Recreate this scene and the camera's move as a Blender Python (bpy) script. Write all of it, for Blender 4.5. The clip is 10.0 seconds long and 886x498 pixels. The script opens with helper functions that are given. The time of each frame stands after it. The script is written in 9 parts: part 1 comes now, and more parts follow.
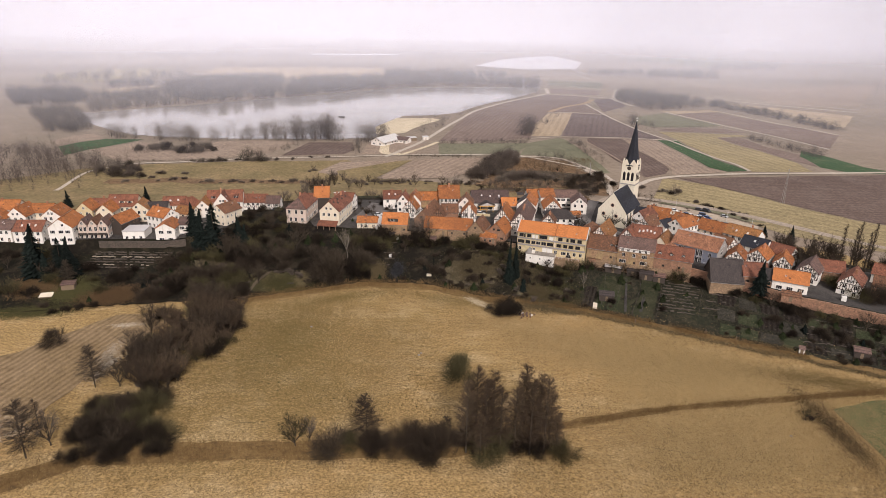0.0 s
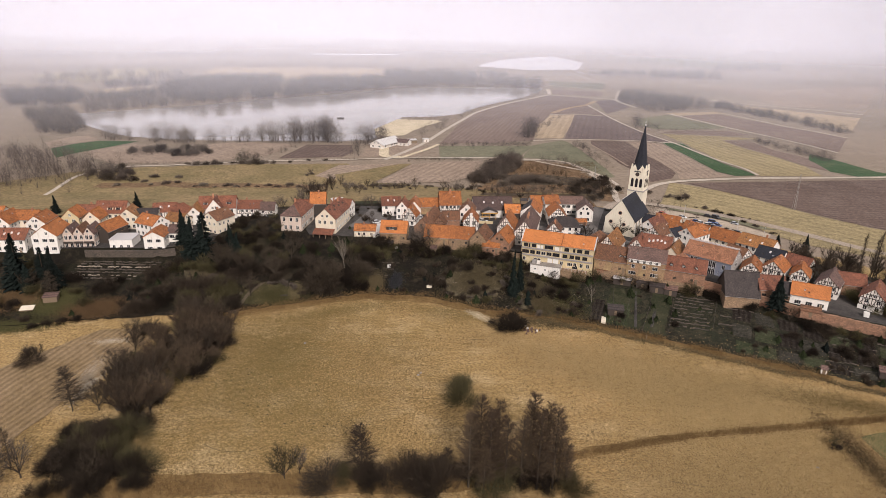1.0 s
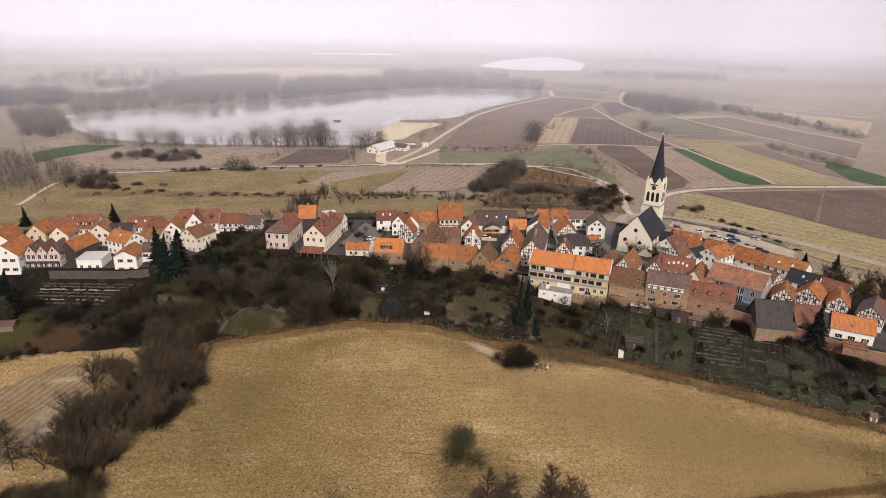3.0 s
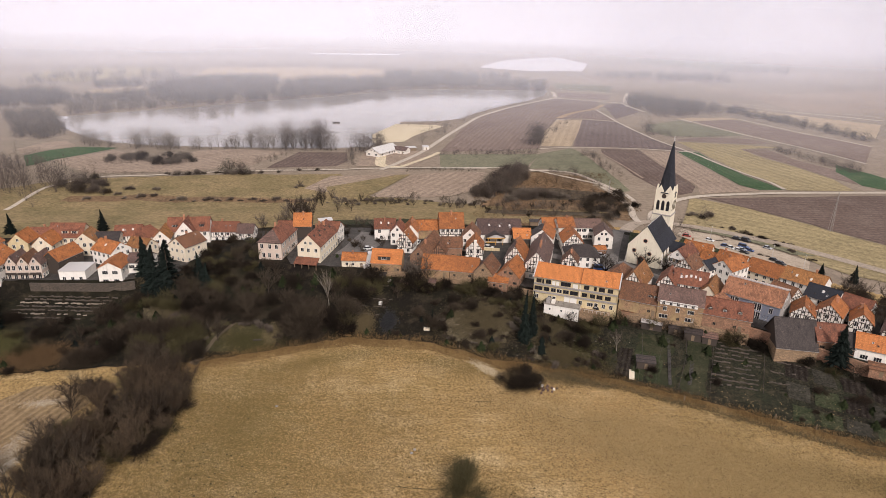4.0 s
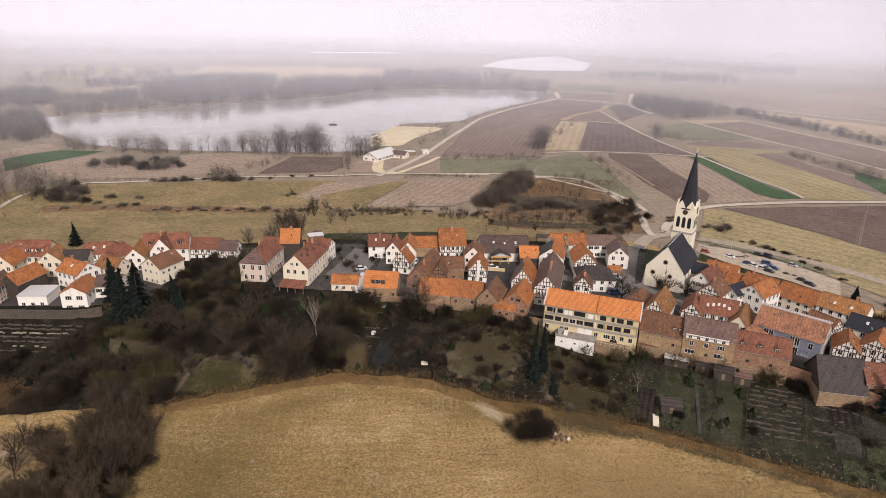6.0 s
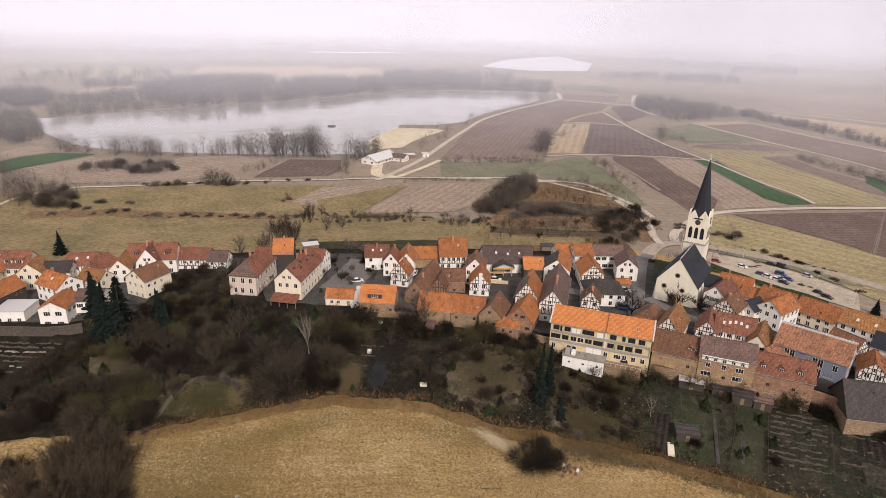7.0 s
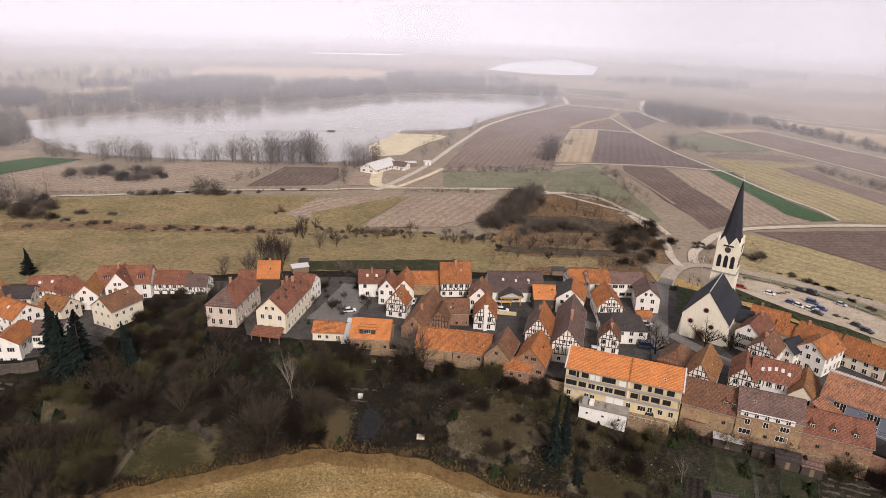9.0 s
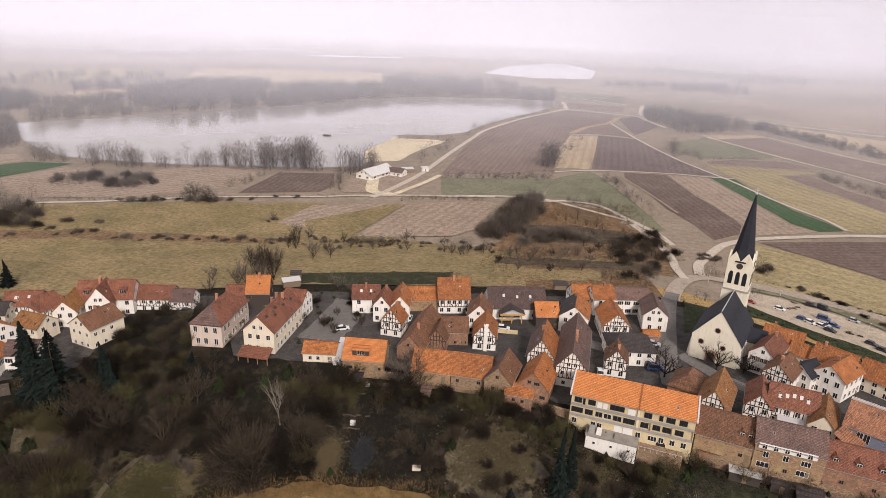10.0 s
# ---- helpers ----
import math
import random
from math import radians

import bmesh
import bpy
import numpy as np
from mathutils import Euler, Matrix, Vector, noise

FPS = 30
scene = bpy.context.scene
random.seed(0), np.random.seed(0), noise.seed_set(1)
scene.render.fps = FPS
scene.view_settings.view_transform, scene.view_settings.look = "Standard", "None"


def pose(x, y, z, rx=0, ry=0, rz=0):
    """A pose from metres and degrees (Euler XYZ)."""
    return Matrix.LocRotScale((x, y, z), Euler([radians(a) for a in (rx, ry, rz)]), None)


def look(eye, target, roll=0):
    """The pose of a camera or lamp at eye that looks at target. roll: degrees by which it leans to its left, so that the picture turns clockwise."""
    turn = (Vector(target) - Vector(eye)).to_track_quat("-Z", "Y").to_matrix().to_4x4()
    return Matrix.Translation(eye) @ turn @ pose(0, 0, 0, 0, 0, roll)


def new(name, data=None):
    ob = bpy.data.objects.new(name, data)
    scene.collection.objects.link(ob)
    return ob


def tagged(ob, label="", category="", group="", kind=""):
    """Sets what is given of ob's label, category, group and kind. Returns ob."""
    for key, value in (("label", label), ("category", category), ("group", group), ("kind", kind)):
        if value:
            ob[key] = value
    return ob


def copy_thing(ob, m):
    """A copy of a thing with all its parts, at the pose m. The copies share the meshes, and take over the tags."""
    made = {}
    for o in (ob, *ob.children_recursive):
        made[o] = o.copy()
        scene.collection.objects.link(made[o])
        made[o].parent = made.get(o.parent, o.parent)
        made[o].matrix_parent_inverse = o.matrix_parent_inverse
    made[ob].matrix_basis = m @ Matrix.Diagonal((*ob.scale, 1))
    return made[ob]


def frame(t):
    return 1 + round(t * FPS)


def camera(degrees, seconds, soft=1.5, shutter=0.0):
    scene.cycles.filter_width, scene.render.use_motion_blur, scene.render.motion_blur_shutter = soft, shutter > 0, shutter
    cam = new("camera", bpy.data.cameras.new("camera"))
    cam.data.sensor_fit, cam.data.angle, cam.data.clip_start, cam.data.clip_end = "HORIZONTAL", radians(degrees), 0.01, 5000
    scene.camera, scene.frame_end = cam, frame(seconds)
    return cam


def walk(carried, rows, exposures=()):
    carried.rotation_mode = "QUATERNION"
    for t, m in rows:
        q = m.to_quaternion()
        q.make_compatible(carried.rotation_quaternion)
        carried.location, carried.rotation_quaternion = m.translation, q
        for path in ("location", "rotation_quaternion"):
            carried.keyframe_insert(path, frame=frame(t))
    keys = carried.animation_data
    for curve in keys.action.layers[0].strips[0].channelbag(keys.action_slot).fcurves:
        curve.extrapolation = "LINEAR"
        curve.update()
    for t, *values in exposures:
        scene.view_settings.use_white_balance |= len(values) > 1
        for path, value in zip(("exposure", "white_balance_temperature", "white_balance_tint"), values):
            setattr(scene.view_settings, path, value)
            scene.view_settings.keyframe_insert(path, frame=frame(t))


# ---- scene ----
cam = camera(71.0, 10.0, soft=0.75)
PATH = [
    (0, (2.305, -0.632, 100.92), (2.278, 1.248, 100.238), 1.0),
    (0.5, (2.06, 5.372, 100.948), (2.032, 7.251, 100.264), 1.0),
    (1, (1.842, 11.491, 100.939), (1.814, 13.371, 100.257), 1.1),
    (1.5, (1.726, 17.629, 100.912), (1.7, 19.508, 100.229), 1.1),
    (2, (1.578, 23.771, 100.916), (1.552, 25.651, 100.233), 1.1),
    (2.5, (1.437, 29.801, 100.929), (1.412, 31.681, 100.246), 1.2),
    (4, (1.238, 48.011, 101.18), (1.208, 49.891, 100.497), 1.4),
    (4.5, (1.101, 53.858, 101.238), (1.071, 55.738, 100.555), 1.4),
    (5, (0.968, 59.755, 101.305), (0.938, 61.634, 100.621), 1.4),
    (5.5, (0.837, 65.557, 101.374), (0.807, 67.435, 100.688), 1.5),
    (7, (0.473, 83.478, 101.571), (0.441, 85.355, 100.883), 1.6),
    (7.5, (0.325, 89.307, 101.617), (0.293, 91.185, 100.929), 1.8),
    (8, (0.205, 95.137, 101.706), (0.171, 97.015, 101.02), 1.9),
    (8.5, (0.112, 100.896, 101.817), (0.076, 102.775, 101.132), 2.0),
    (9, (-0.065, 106.75, 101.944), (-0.104, 108.63, 101.26), 2.1),
    (9.5, (-0.32, 112.15, 102.109), (-0.359, 114.031, 101.43), 2.3),
    (10, (-0.692, 117.183, 102.247), (-0.722, 119.065, 101.572), 2.4),
]
walk(cam, [(t, look(eye, target, roll)) for t, eye, target, roll in PATH])

# ---- world, sun, exposure ----
world = bpy.data.worlds.new("overcast_sky")
scene.world = world
world.use_nodes = True
wn, wl = world.node_tree.nodes, world.node_tree.links
wn.clear()
sky = wn.new("ShaderNodeTexSky")
sky.sky_type, sky.sun_disc = "NISHITA", False
sky.sun_elevation, sky.sun_rotation = radians(35), radians(163)
sky.dust_density, sky.air_density = 6.0, 1.0
sky_bg = wn.new("ShaderNodeBackground")
sky_bg.inputs["Strength"].default_value = 0.008
wl.new(sky.outputs[0], sky_bg.inputs["Color"])
cloud_bg = wn.new("ShaderNodeBackground")
cloud_bg.inputs["Color"].default_value = (0.965, 0.935, 0.985, 1)
cloud_bg.inputs["Strength"].default_value = 0.67
sky_sum = wn.new("ShaderNodeAddShader")
wl.new(sky_bg.outputs[0], sky_sum.inputs[0])
wl.new(cloud_bg.outputs[0], sky_sum.inputs[1])
world_out = wn.new("ShaderNodeOutputWorld")
wl.new(sky_sum.outputs[0], world_out.inputs["Surface"])

sun = new("sun", bpy.data.lights.new("sun", "SUN"))
sun.data.energy, sun.data.angle, sun.data.color = 3.1, radians(10), (1.0, 0.93, 0.895)
sun.matrix_world = look((40, -130, 95), (0, 0, 0))
scene.view_settings.exposure = 0.0

# ---- materials ----
def nodes_of(name):
    m = bpy.data.materials.new(name)
    m.use_nodes = True
    n, l = m.node_tree.nodes, m.node_tree.links
    return m, n, l, n["Principled BSDF"]


def mix_rgb(n, l, fac, a, b, how="MIX"):
    k = n.new("ShaderNodeMix")
    k.data_type, k.blend_type = "RGBA", how
    for i, v in ((0, fac), (6, a), (7, b)):
        if isinstance(v, (int, float)):
            k.inputs[i].default_value = v
        elif isinstance(v, tuple):
            k.inputs[i].default_value = (*v, 1)
        else:
            l.new(v, k.inputs[i])
    return k.outputs[2]


def noise_tex(n, l, vec, scale, detail=4, rough=0.6):
    t = n.new("ShaderNodeTexNoise")
    t.inputs["Scale"].default_value, t.inputs["Detail"].default_value, t.inputs["Roughness"].default_value = scale, detail, rough
    l.new(vec, t.inputs["Vector"])
    return t.outputs[0]


def ramp(n, l, fac, lo, hi):
    r = n.new("ShaderNodeMapRange")
    l.new(fac, r.inputs[0])
    r.inputs[1].default_value, r.inputs[2].default_value = lo, hi
    return r.outputs[0]


def where(n, l, space, squash=(1, 1, 1), turn=0):
    if space == "world":
        v = n.new("ShaderNodeNewGeometry").outputs["Position"]
    else:
        v = n.new("ShaderNodeTexCoord").outputs["Object"]
    m = n.new("ShaderNodeMapping")
    m.inputs["Scale"].default_value = squash
    m.inputs["Rotation"].default_value = (0, 0, radians(turn))
    l.new(v, m.inputs[0])
    return m.outputs[0]


def bump(n, l, bsdf, height, strength, distance):
    b = n.new("ShaderNodeBump")
    b.inputs["Strength"].default_value, b.inputs["Distance"].default_value = strength, distance
    l.new(height, b.inputs["Height"])
    l.new(b.outputs[0], bsdf.inputs["Normal"])


def ground_mat(name, a, b, c, big=0.02, mid=0.15, fine=1.6, stripes=0.0, turn=0.0, streak=1.0, lift=0.25, contrast=0.38, furrow=0.09, wander=0.6):
    """Grass or soil: two colours in broad patches, a third in small ones, grain, and drill rows if stripes are given."""
    m, n, l, p = nodes_of(name)
    v = where(n, l, "world")
    s = where(n, l, "world", (streak, 1, 1), turn)
    col = mix_rgb(n, l, ramp(n, l, noise_tex(n, l, v, big, 5), 0.35, 0.65), a, b)
    col = mix_rgb(n, l, ramp(n, l, noise_tex(n, l, s, mid, 6, 0.7), 0.48, 0.72), col, c)
    grain = noise_tex(n, l, s, fine, 6, 0.8)
    col = mix_rgb(n, l, ramp(n, l, grain, 0.3, 0.7), mix_rgb(n, l, 1.0, col, (1 - contrast,) * 3, "MULTIPLY"), mix_rgb(n, l, 1.0, col, (1 + contrast, 1 + contrast * 0.92, 1 + contrast * 0.8), "MULTIPLY"))
    if stripes:
        w = n.new("ShaderNodeTexWave")
        w.inputs["Scale"].default_value, w.inputs["Distortion"].default_value = stripes, wander
        w.inputs["Detail"].default_value, w.inputs["Detail Scale"].default_value = 2, 0.6
        l.new(where(n, l, "world", (1, 1, 0), turn), w.inputs["Vector"])
        col = mix_rgb(n, l, w.outputs[1], mix_rgb(n, l, 1.0, col, (1 - furrow, 1 - furrow * 1.1, 1 - furrow * 1.2), "MULTIPLY"), mix_rgb(n, l, 1.0, col, (1 + furrow * 0.8,) * 3, "MULTIPLY"))
    l.new(col, p.inputs["Base Color"])
    p.inputs["Roughness"].default_value = 0.95
    p.inputs["Specular IOR Level"].default_value = 0.1
    bump(n, l, p, grain, 0.8, lift)
    return m


def wall_mat(name, a, b, scale=0.6, stone=0.0, stone_col=(0.3, 0.2, 0.13), rough=0.9):
    """Render or plaster with streaks; stone > 0 shows rubble through it."""
    m, n, l, p = nodes_of(name)
    v = where(n, l, "object")
    s = where(n, l, "object", (1.6, 1.6, 0.25))
    info = n.new("ShaderNodeObjectInfo")
    col = mix_rgb(n, l, ramp(n, l, noise_tex(n, l, v, scale, 6, 0.7), 0.35, 0.7), a, b)
    col = mix_rgb(n, l, ramp(n, l, noise_tex(n, l, s, 1.1, 5, 0.7), 0.55, 0.8), col, mix_rgb(n, l, 1.0, col, (0.58, 0.53, 0.47), "MULTIPLY"))
    col = mix_rgb(n, l, ramp(n, l, info.outputs["Random"], -1.5, 1.0), mix_rgb(n, l, 1.0, col, (0.86, 0.84, 0.8), "MULTIPLY"), col)
    fine = noise_tex(n, l, v, 9, 4)
    if stone:
        vo = n.new("ShaderNodeTexVoronoi")
        vo.inputs["Scale"].default_value = 2.2
        l.new(where(n, l, "object", (1, 1, 1.7)), vo.inputs["Vector"])
        block = mix_rgb(n, l, ramp(n, l, vo.outputs[0], 0.05, 0.5), stone_col, tuple(min(1, k * 1.7) for k in stone_col))
        grey = n.new("ShaderNodeRGBToBW")
        l.new(vo.outputs[1], grey.inputs[0])
        block = mix_rgb(n, l, grey.outputs[0], mix_rgb(n, l, 1.0, block, (0.5, 0.5, 0.52), "MULTIPLY"), mix_rgb(n, l, 1.0, block, (1.35, 1.3, 1.25), "MULTIPLY"))
        col = mix_rgb(n, l, ramp(n, l, noise_tex(n, l, v, 0.35, 6, 0.75), 0.62 - stone * 0.4, 0.7 - stone * 0.3), col, block)
        fine = vo.outputs[0]
    l.new(col, p.inputs["Base Color"])
    p.inputs["Roughness"].default_value = rough
    bump(n, l, p, fine, 0.5, 0.04)
    return m


def tile_mat(name, a, b, moss, row=0.34, gloss=0.75, patch=0.5):
    """Clay or slate tiles: courses up the slope, single tiles of uneven colour, lichen in patches."""
    m, n, l, p = nodes_of(name)
    v = where(n, l, "object")
    info = n.new("ShaderNodeObjectInfo")
    br = n.new("ShaderNodeTexBrick")
    br.inputs["Scale"].default_value = 1.0
    br.inputs["Brick Width"].default_value, br.inputs["Row Height"].default_value = 0.26, row * 0.62
    br.inputs["Mortar Size"].default_value, br.inputs["Mortar Smooth"].default_value = 0.045, 0.5
    br.inputs["Color1"].default_value, br.inputs["Color2"].default_value = (*a, 1), (*b, 1)
    br.inputs["Mortar"].default_value = (*[k * 0.28 for k in a], 1)
    sw = n.new("ShaderNodeSeparateXYZ")
    l.new(v, sw.inputs[0])
    cb = n.new("ShaderNodeCombineXYZ")
    l.new(sw.outputs[0], cb.inputs[0])
    l.new(sw.outputs[2], cb.inputs[1])
    l.new(cb.outputs[0], br.inputs["Vector"])
    col = mix_rgb(n, l, ramp(n, l, noise_tex(n, l, v, 0.25, 5, 0.7), 0.3, 0.7), br.outputs[0], mix_rgb(n, l, 0.55, br.outputs[0], b))
    col = mix_rgb(n, l, ramp(n, l, noise_tex(n, l, v, 1.3, 9, 0.85), 0.70 - patch * 0.3, 0.80 - patch * 0.22), col, moss)
    streaks = noise_tex(n, l, where(n, l, "object", (2.5, 1, 0.3)), 1.3, 5, 0.75)
    col = mix_rgb(n, l, ramp(n, l, streaks, 0.35, 0.75), mix_rgb(n, l, 1.0, col, (1.2, 1.16, 1.1), "MULTIPLY"), mix_rgb(n, l, 1.0, col, (0.42, 0.42, 0.44) if patch > 0.2 else (0.8, 0.79, 0.78), "MULTIPLY"))
    blotch = noise_tex(n, l, v, 0.55, 6, 0.75)
    col = mix_rgb(n, l, ramp(n, l, blotch, 0.47, 0.68), col, mix_rgb(n, l, 1.0, col, (0.5, 0.5, 0.5) if patch > 0.2 else (0.8, 0.78, 0.76), "MULTIPLY"))
    speck = noise_tex(n, l, v, 3.2, 5, 0.85)
    col = mix_rgb(n, l, ramp(n, l, speck, 0.36, 0.64), mix_rgb(n, l, 1.0, col, (0.52, 0.5, 0.5) if patch > 0.2 else (0.82, 0.8, 0.79), "MULTIPLY"), mix_rgb(n, l, 1.0, col, (1.42, 1.38, 1.3) if patch > 0.2 else (1.14, 1.13, 1.12), "MULTIPLY"))
    col = mix_rgb(n, l, info.outputs["Random"], mix_rgb(n, l, 1.0, col, (0.78, 0.76, 0.76), "MULTIPLY"), mix_rgb(n, l, 1.0, col, (1.1, 1.08, 1.05), "MULTIPLY"))
    l.new(col, p.inputs["Base Color"])
    p.inputs["Roughness"].default_value = gloss
    bump(n, l, p, br.outputs[1], 0.6, -0.05)
    return m


def plain_mat(name, a, rough=0.7, metal=0.0, vary=0.25, scale=3.0, random_shade=0.0):
    m, n, l, p = nodes_of(name)
    v = where(n, l, "object")
    col = mix_rgb(n, l, noise_tex(n, l, v, scale, 5, 0.7), tuple(k * (1 - vary) for k in a), tuple(min(1, k * (1 + vary)) for k in a))
    if random_shade:
        info = n.new("ShaderNodeObjectInfo")
        col = mix_rgb(n, l, info.outputs["Random"], mix_rgb(n, l, 1.0, col, (1 - random_shade,) * 3, "MULTIPLY"), mix_rgb(n, l, 1.0, col, (1 + random_shade, 1 + random_shade * 0.9, 1 + random_shade * 0.7), "MULTIPLY"))
    l.new(col, p.inputs["Base Color"])
    p.inputs["Roughness"].default_value, p.inputs["Metallic"].default_value = rough, metal
    return m


def twig_mat(name, a, b):
    """Bark and twigs, uneven from clump to clump."""
    m, n, l, p = nodes_of(name)
    geo = n.new("ShaderNodeNewGeometry")
    info = n.new("ShaderNodeObjectInfo")
    col = mix_rgb(n, l, geo.outputs["Random Per Island"], a, b)
    col = mix_rgb(n, l, info.outputs["Random"], mix_rgb(n, l, 1.0, col, (0.72, 0.68, 0.62), "MULTIPLY"), mix_rgb(n, l, 1.0, col, (1.25, 1.26, 1.12), "MULTIPLY"))
    l.new(col, p.inputs["Base Color"])
    p.inputs["Roughness"].default_value = 0.95
    p.inputs["Specular IOR Level"].default_value = 0.1
    return m


M = {}
M["meadow"] = ground_mat("dry_meadow_grass", (0.40, 0.268, 0.125), (0.285, 0.2, 0.088), (0.49, 0.365, 0.205), 0.018, 0.085, 1.7, 0.11, 86, 0.7, 0.35, 0.85, 0.07, 9.0)
M["pasture"] = ground_mat("pale_pasture", (0.27, 0.2, 0.11), (0.2, 0.155, 0.08), (0.15, 0.125, 0.065), 0.03, 0.07, 0.7, streak=0.7, contrast=0.6)
M["bracken_ground"] = ground_mat("russet_bracken_litter", (0.2, 0.125, 0.072), (0.13, 0.09, 0.058), (0.28, 0.185, 0.11), 0.03, 0.12, 0.6, contrast=0.6)
# soil and grass taken near black: the thickets' deep shade is in the colour
M["garden"] = ground_mat("shade_dark_soil_and_grass", (0.012, 0.0095, 0.008), (0.016, 0.015, 0.009), (0.05, 0.039, 0.026), 0.06, 0.22, 1.2)
M["pasture_green"] = ground_mat("rough_green_pasture", (0.085, 0.095, 0.042), (0.11, 0.108, 0.05), (0.17, 0.135, 0.07), 0.06, 0.3, 1.5, contrast=0.6)
M["lawn"] = ground_mat("worn_lawn", (0.028, 0.031, 0.017), (0.04, 0.041, 0.024), (0.075, 0.066, 0.04), 0.1, 0.35, 1.5)
M["reed"] = ground_mat("reed_litter", (0.19, 0.118, 0.05), (0.26, 0.168, 0.074), (0.1, 0.062, 0.03), 0.08, 0.4, 2.2)
M["paving"] = ground_mat("grey_paving", (0.06, 0.054, 0.052), (0.09, 0.081, 0.076), (0.036, 0.033, 0.031), 0.08, 0.3, 2.0, lift=0.03, contrast=0.5)
M["road"] = ground_mat("pale_dusty_road", (0.47, 0.4, 0.33), (0.53, 0.455, 0.38), (0.4, 0.335, 0.275), 0.05, 0.2, 1.0, lift=0.03)
M["asphalt"] = ground_mat("grey_asphalt", (0.33, 0.27, 0.215), (0.385, 0.315, 0.255), (0.27, 0.22, 0.175), 0.05, 0.2, 1.0, lift=0.02)
M["lane"] = ground_mat("grey_lane_paving", (0.15, 0.135, 0.128), (0.185, 0.168, 0.158), (0.11, 0.1, 0.095), 0.1, 0.4, 2.0, lift=0.02)
M["sand"] = ground_mat("beach_sand", (0.58, 0.48, 0.34), (0.64, 0.54, 0.39), (0.5, 0.41, 0.29), 0.03, 0.1, 0.6)
M["gravel"] = ground_mat("gravel_yard", (0.42, 0.34, 0.265), (0.48, 0.395, 0.31), (0.3, 0.245, 0.185), 0.06, 0.2, 1.2)
FIELD_KINDS = {
    "plough": ("ploughed_brown_soil", (0.18, 0.128, 0.108), (0.21, 0.155, 0.13), (0.245, 0.185, 0.155), 0.07),
    "plough_dark": ("dark_ploughed_soil", (0.125, 0.088, 0.074), (0.15, 0.108, 0.092), (0.18, 0.135, 0.115), 0.08),
    "vineyard": ("bare_row_field", (0.15, 0.112, 0.104), (0.18, 0.136, 0.124), (0.12, 0.09, 0.085), 0.055),
    "stubble": ("tan_stubble", (0.38, 0.29, 0.2), (0.43, 0.335, 0.235), (0.31, 0.235, 0.16), 0.045),
    "pinkstubble": ("pinkish_stubble", (0.29, 0.22, 0.17), (0.325, 0.25, 0.195), (0.24, 0.18, 0.14), 0.06),
    "khaki": ("khaki_fallow", (0.29, 0.23, 0.13), (0.33, 0.265, 0.15), (0.235, 0.19, 0.11), 0.04),
    "green": ("winter_green_crop", (0.042, 0.082, 0.034), (0.052, 0.095, 0.042), (0.085, 0.11, 0.055), 0.06),
    "greygreen": ("grey_green_orchard_grass", (0.165, 0.16, 0.105), (0.2, 0.185, 0.125), (0.125, 0.118, 0.078), 0.05),
}


def field_of(kind, rows):
    """The field's material with its furrows turned to run along rows, in degrees."""
    if kind not in FIELD_KINDS:
        return kind
    key = kind if rows is None else "%s_%d" % (kind, rows)
    if key not in M:
        name, a, b, c, pitch = FIELD_KINDS[kind]
        M[key] = ground_mat(name, a, b, c, 0.012, 0.05, 0.45, 0.0 if rows is None else pitch, 0 if rows is None else 90 - rows, contrast=0.45, furrow=0.085)
    return key


for kind in FIELD_KINDS:
    field_of(kind, None)
M["ivy_ground"] = ground_mat("dark_ivy_bank", (0.025, 0.034, 0.016), (0.034, 0.042, 0.022), (0.075, 0.072, 0.04), 0.1, 0.4, 1.6, contrast=0.8)
M["drygrass"] = ground_mat("dry_slope_grass", (0.1, 0.082, 0.052), (0.05, 0.043, 0.028), (0.22, 0.185, 0.13), 0.12, 0.25, 1.6, contrast=0.8)
M["scrub_ground"] = ground_mat("dark_scrub_litter", (0.07, 0.055, 0.042), (0.09, 0.072, 0.052), (0.13, 0.1, 0.07), 0.05, 0.2, 0.8, contrast=0.7)
M["plot_green"] = ground_mat("worn_garden_grass", (0.034, 0.042, 0.022), (0.046, 0.052, 0.03), (0.075, 0.07, 0.045), 0.12, 0.4, 1.8, contrast=0.8)
M["plot_soil"] = ground_mat("dug_garden_soil", (0.02, 0.016, 0.014), (0.028, 0.023, 0.02), (0.05, 0.042, 0.036), 0.12, 0.5, 1.8, 0.2, 20, contrast=0.8, furrow=0.3)
M["plot_grey"] = ground_mat("frosted_garden_bed", (0.034, 0.031, 0.026), (0.044, 0.041, 0.033), (0.075, 0.068, 0.055), 0.12, 0.5, 1.8, contrast=0.8)
M["park_grass"] = ground_mat("rough_park_grass", (0.06, 0.053, 0.026), (0.034, 0.032, 0.018), (0.13, 0.1, 0.05), 0.1, 0.2, 1.5, contrast=0.7)
M["litter_path"] = ground_mat("trodden_earth", (0.11, 0.085, 0.06), (0.09, 0.07, 0.05), (0.15, 0.12, 0.085), 0.1, 0.4, 1.5, contrast=0.6)
M["earth"] = ground_mat("bare_orange_earth", (0.34, 0.235, 0.15), (0.4, 0.29, 0.19), (0.27, 0.18, 0.115), 0.05, 0.2, 1.0)
M["chalk"] = ground_mat("pale_mud_stubble", (0.225, 0.158, 0.088), (0.28, 0.2, 0.12), (0.16, 0.11, 0.06), 0.05, 0.2, 1.2, 0.14, 12, 1.0, furrow=0.2, wander=3.5)

